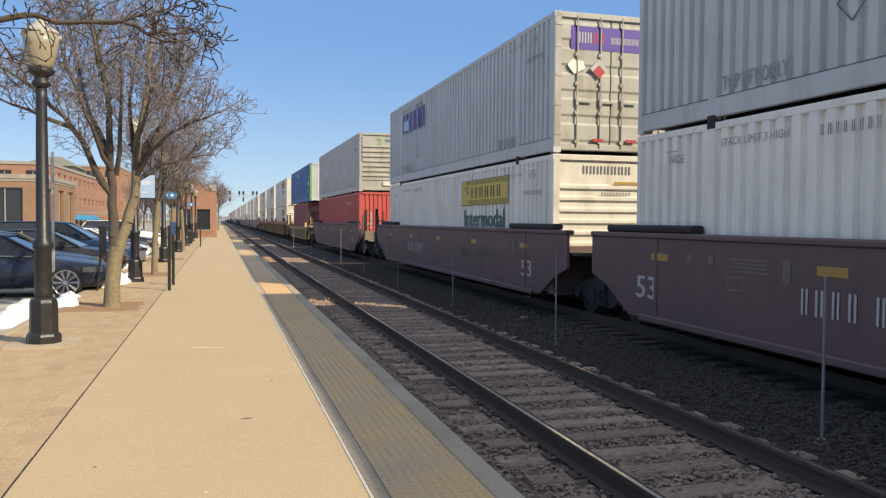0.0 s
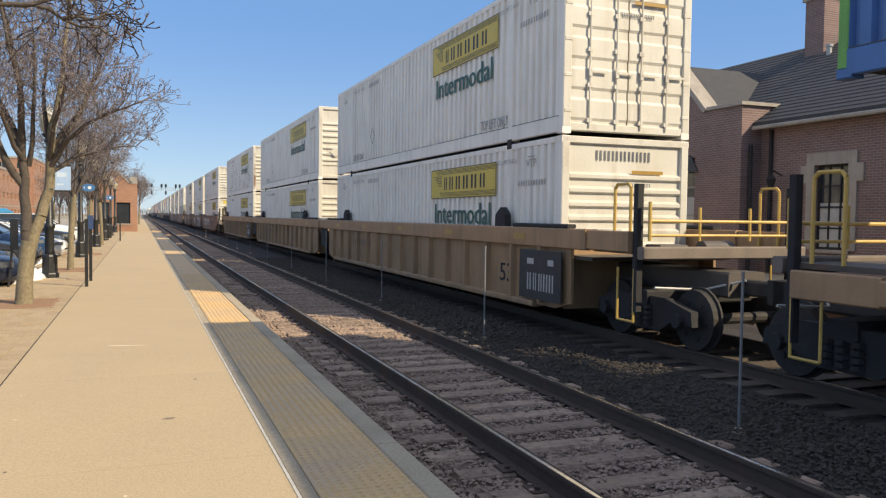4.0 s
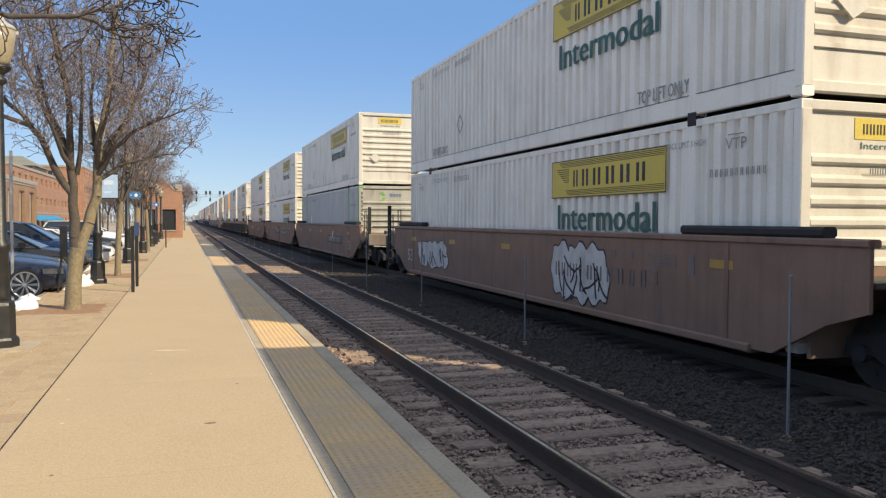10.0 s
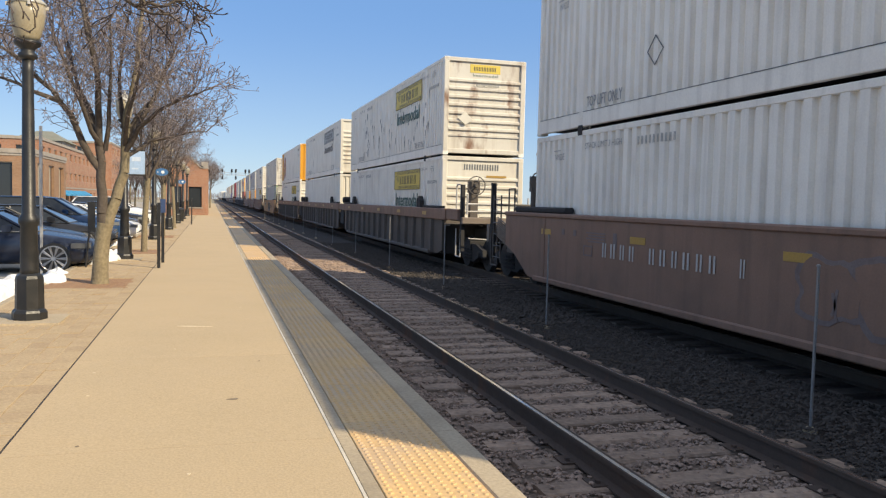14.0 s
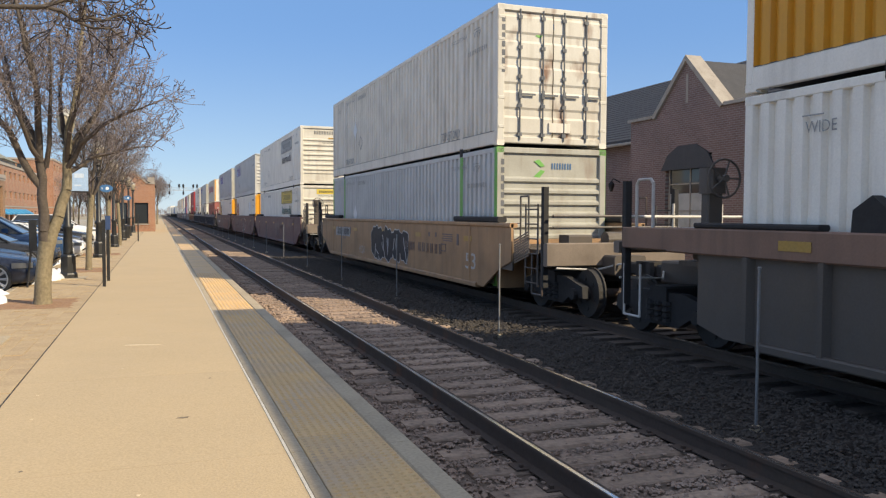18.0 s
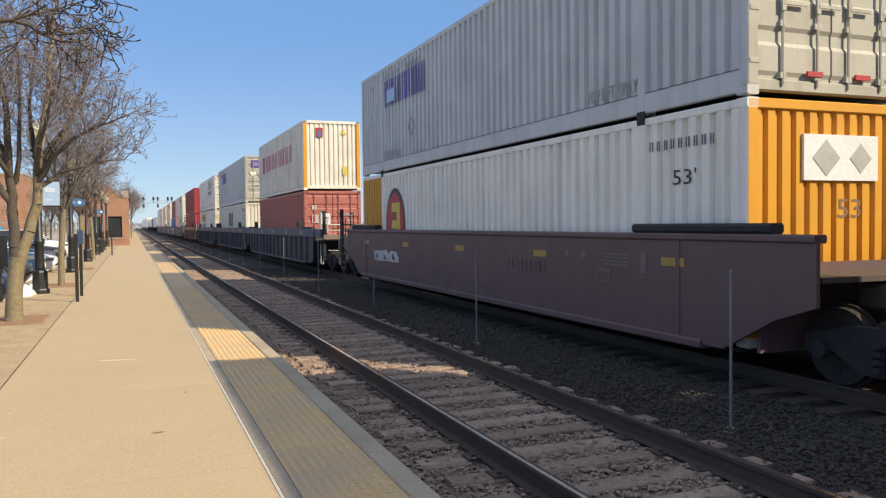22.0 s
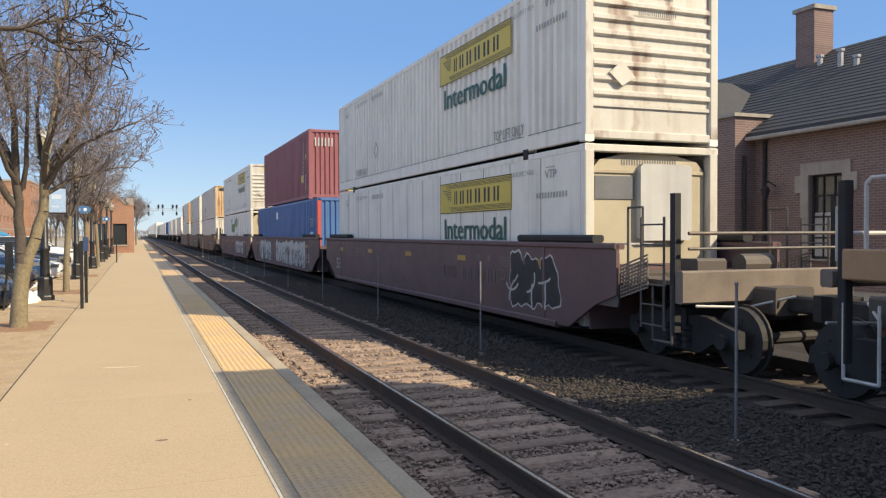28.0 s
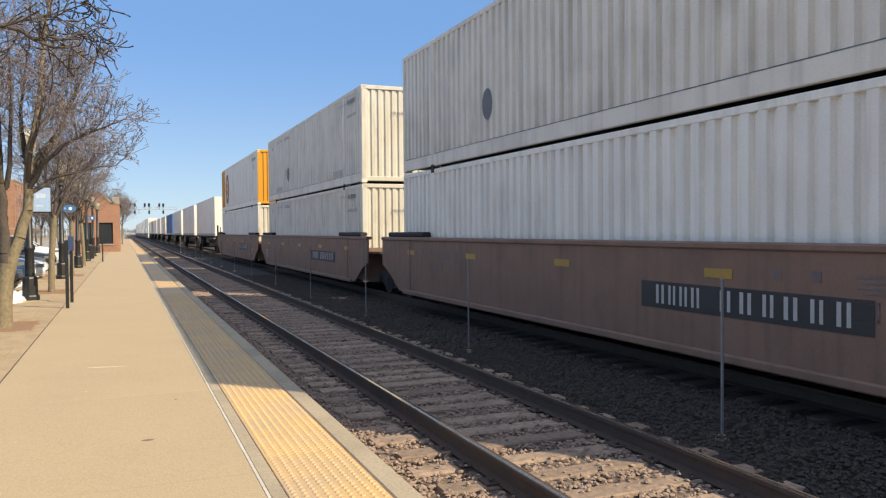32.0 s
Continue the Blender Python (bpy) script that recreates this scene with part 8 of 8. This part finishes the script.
# brick shelter at the end of the platform
shelter = thing("platform_shelter", "small red brick shelter with a stepped gable", "building")
SX0, SX1, SY = -4.1, -0.28, 75.5
wall("front_wall", "y", SY, 0.3, SX0, SX1, PLAT - 0.1, 4.2, [(-3.5, -2.6, 0.8, 2.72), (-2.0, -0.85, 0.85, 2.72)], RED_Y, shelter)
part("gable", Geo().prism([(SX0, 4.201), (SX1, 4.201), (SX1, 4.4), (-0.9, 4.4), (-2.0, 5.42), (-2.3, 5.42), (SX0, 4.4)], "y", SY, SY + 0.3), RED_Y, shelter)
part("coping", Geo().prism([(-0.9, 4.401), (-0.75, 4.401), (-1.95, 5.57), (-2.35, 5.57), (SX0 - 0.1, 4.55), (SX0 - 0.1, 4.401), (-2.3, 5.421), (-2.0, 5.421)], "y", SY - 0.06, SY + 0.36).box(-0.95, SX1 + 0.05, SY - 0.06, SY + 0.36, 4.401, 4.5), LIMESTONE, shelter)
part("side_wall", box(SX1 - 0.3, SX1, SY + 0.301, SY + 9, PLAT - 0.1, 4.3).box(SX0, SX0 + 0.3, SY + 0.301, SY + 9, PLAT - 0.1, 4.3), RED_X, shelter)
part("rear_wall", box(SX0 + 0.301, SX1 - 0.301, SY + 8.7, SY + 9, PLAT - 0.1, 4.3), RED_Y, shelter)
part("roof", Geo().prism([(SX0 - 0.1, 4.301), (-2.15, 5.3), (SX1 + 0.1, 4.301)], "y", SY + 0.37, SY + 9.1), SLATE, shelter)
part("chimney", box(SX1 - 0.62, SX1 - 0.02, SY + 1.0, SY + 1.7, 4.2, 5.05), LIMESTONE, shelter)
for a, b, c, d in ((-3.5, -2.6, 0.8, 2.72), (-2.0, -0.85, 0.85, 2.72)):
    window(shelter, "y", SY, a, b, c, d, (0, 0), DARK)


def block_building(label, x0, x1, y0, y1, z1, rows, mx, my, cols_x, cols_y, roof=None, awnings=(0, 0)):
    """A brick street building: walls to the tracks (+x) and to the south (-y) with real window openings, parapet and roof."""
    b = thing("brick_building", label, "building", group="street buildings")
    fl = z1 / rows
    def lay(u0, u1, n):
        st = (u1 - u0) / n
        return [[(u0 + st * (i + 0.25), u0 + st * (i + 0.75), r * fl + (0.5 if r == 0 else 1.0), r * fl + fl - 0.7) for i in range(n)] for r in range(rows)]
    for r, hs in enumerate(lay(y0, y1, cols_x)):
        wall("wall", "x", x1 - 0.3, 0.3, y0, y1, r * fl, (r + 1) * fl, hs, mx, b)
        for h in hs:
            f = part("window", Geo().box(x1 - 0.2, x1 - 0.12, h[0], h[1], h[2], h[2] + 0.08).box(x1 - 0.2, x1 - 0.12, h[0], h[1], h[3] - 0.08, h[3]).box(x1 - 0.2, x1 - 0.12, (h[0] + h[1]) / 2 - 0.04, (h[0] + h[1]) / 2 + 0.04, h[2] + 0.08, h[3] - 0.08), LIMESTONE, b)
            part("pane", box(x1 - 0.26, x1 - 0.22, h[0], h[1], h[2], h[3]), GLASS, f)
            if r == 0 and awnings[0] < h[0] < awnings[1]:
                part("awning", Geo().prism([(x1, h[3] + 0.25), (x1 + 1.1, h[3] - 0.35), (x1 + 1.1, h[3] - 0.55), (x1, h[3] - 0.1)], "y", h[0] - 0.5, h[1] + 0.5), AWNING, b, "blue canvas awning")
    for r, hs in enumerate(lay(x0, x1 - 0.31, cols_y)):
        wall("wall", "y", y0, 0.3, x0, x1 - 0.301, r * fl, (r + 1) * fl, hs, my, b)
        for h in hs:
            f = part("window", Geo().box(h[0], h[1], y0 + 0.12, y0 + 0.2, h[2], h[2] + 0.08).box(h[0], h[1], y0 + 0.12, y0 + 0.2, h[3] - 0.08, h[3]).box((h[0] + h[1]) / 2 - 0.04, (h[0] + h[1]) / 2 + 0.04, y0 + 0.12, y0 + 0.2, h[2] + 0.08, h[3] - 0.08), LIMESTONE, b)
            part("pane", box(h[0], h[1], y0 + 0.22, y0 + 0.26, h[2], h[3]), GLASS, f)
    part("rear_wall", box(x0, x0 + 0.3, y0 + 0.301, y1, 0, z1).box(x0 + 0.301, x1 - 0.301, y1 - 0.3, y1, 0, z1), my, b)
    part("cornice", Geo().box(x0 - 0.1, x1 + 0.12, y0 - 0.12, y0 + 0.35, z1, z1 + 0.35).box(x1 - 0.35, x1 + 0.12, y0 + 0.351, y1, z1, z1 + 0.35), LIMESTONE, b, "pale stone cornice")
    part("string_course", Geo().box(x0, x1 + 0.04, y0 - 0.05, y0 - 0.001, fl - 0.2, fl).box(x1 + 0.001, x1 + 0.05, y0 - 0.05, y1, fl - 0.2, fl), LIMESTONE, b)
    part("roof", box(x0 + 0.3, x1 - 0.3, y0 + 0.3, y1 - 0.3, z1 - 0.25, z1 - 0.05), SLATE, b)
    if roof:
        rx0, rx1, ry0, ry1, z2 = roof
        cx, cy = (rx0 + rx1) / 2, (ry0 + ry1) / 2
        part("tower", box(rx0 + 0.4, rx1 - 0.4, ry0 + 0.4, ry1 - 0.4, z1, z1 + 0.9), LIMESTONE, b)
        part("hip_roof", Geo().add([(rx0, ry0, z1 + 0.9), (rx1, ry0, z1 + 0.9), (rx1, ry1, z1 + 0.9), (rx0, ry1, z1 + 0.9), (cx - 1, cy, z2), (cx + 1, cy, z2)],
             [(0, 1, 5, 4), (1, 2, 5), (2, 3, 4, 5), (3, 0, 4), (3, 2, 1, 0)]), GREEN_ROOF, b, "grey-green hipped roof")
    return b


block_building("low tan brick shop building with a pale cornice", -40, -13.6, 70, 84, 4.95, 1, TAN_X, TAN_Y, 3, 5)
block_building("three-storey red brick building with blue awnings", -36, -20.0, 106, 158, 8.3, 3, RED_X, RED_Y, 13, 5, roof=(-27.2, -19.8, 122, 134, 10.9), awnings=(117, 140))
block_building("tall red brick block with pale stone bands", -64, -32.5, 150, 190, 11.2, 4, RED_X, RED_Y, 6, 8)
block_building("distant red brick block behind the trees", -32, -18.5, 164, 190, 11.6, 4, RED_X, RED_Y, 6, 4)

# ---------------------------------------------------------------- far end of the line
gantry = thing("signal_bridge", "steel signal bridge with black signal heads over the tracks", "signal", 0, 272, -1.85)
for x in (-1.6, 16.2):
    part("mast", Geo().box(x - 0.25, x - 0.15, -0.25, -0.15, 1.35, 11.2).box(x + 0.15, x + 0.25, -0.25, -0.15, 1.35, 11.2).box(x - 0.25, x - 0.15, 0.15, 0.25, 1.35, 11.2).box(x + 0.15, x + 0.25, 0.15, 0.25, 1.35, 11.2), GALV, gantry)
g = Geo().box(-1.8, 16.4, -0.25, -0.15, 11.1, 11.25).box(-1.8, 16.4, -0.25, -0.15, 11.9, 12.0)
for i in range(18):
    g.tube((-1.6 + i, -0.2, 11.15 if i % 2 else 11.95), (-0.6 + i, -0.2, 11.95 if i % 2 else 11.15), 0.04, n=5)
part("truss", g, GALV, gantry)
for x in (1.9, 3.4, 6.4, 7.7, 10.8, 12.0):
    tall = x in (3.4, 7.7, 12.0)
    part("signal_head", Geo().lathe([(0.1, 12.0), (0.3, 12.15), (0.34, 12.6), (0.3, 13.05), (0.1, 13.2)], 10, x, -0.6).box(x - 0.05, x + 0.05, -0.3, -0.2, 9.6 if tall else 11.2, 13.2), BLACK, gantry)
    if tall:
        part("signal_head", Geo().lathe([(0.1, 9.7), (0.28, 9.85), (0.3, 10.3), (0.26, 10.75), (0.1, 10.9)], 10, x, -0.6), BLACK, gantry)


def woods():
    """A far band of bare woods: thin stems, each with a fan of thin limbs."""
    r, g = random.Random(9), Geo()
    for _ in range(900):
        x, y = r.uniform(-220, 120), r.uniform(420, 620)
        if -6 < x < 24:
            y = r.uniform(900, 1100)
        h = r.uniform(4, 8.5)
        g.add([(x - 0.16, y, -0.5), (x + 0.16, y, -0.5), (x + r.uniform(-0.4, 0.4), y, h)], [(0, 1, 2)])
        for _k in range(16):
            z0, az, ln = h * r.uniform(0.25, 0.75), r.uniform(-1.25, 1.25), h * r.uniform(0.2, 0.42)
            dx, dz = math.sin(az) * ln, math.cos(az) * ln
            yy = y + r.uniform(-1.5, 1.5)
            g.add([(x - 0.09, y, z0), (x + 0.09, y, z0 + 0.1), (x + dx, yy, z0 + dz)], [(0, 1, 2)])
    return g


whole("far_woods", woods(), TWIG, "far band of leafless woods along the horizon", "woods", kind="stuff")


# ---------------------------------------------------------------- what moves
def motions():
    """The train comes down the second track towards the camera and passes it; its wheels roll."""
    def along(t):
        return SPEED * t + GAIN * t * t
    for e, s, z in MOVERS:
        walk(e, [(t, pose(TRACK_2, s - along(t), z)) for t in (0, 8, 16, 24, 32)])
    for k in (-0.89, 0.89):
        same = [w for w, q in WHEELS if q == k]
        walk(same[0], [(i / FPS, pose(0, k, 0.425, math.degrees(-along(i / FPS) / 0.425) * -1 % 360)) for i in range(32 * FPS + 1)])
        keys = same[0].animation_data
        for w in same[1:]:
            w.rotation_mode = "QUATERNION"
            own = w.animation_data_create()
            own.action, own.action_slot = keys.action, keys.action_slot


motions()
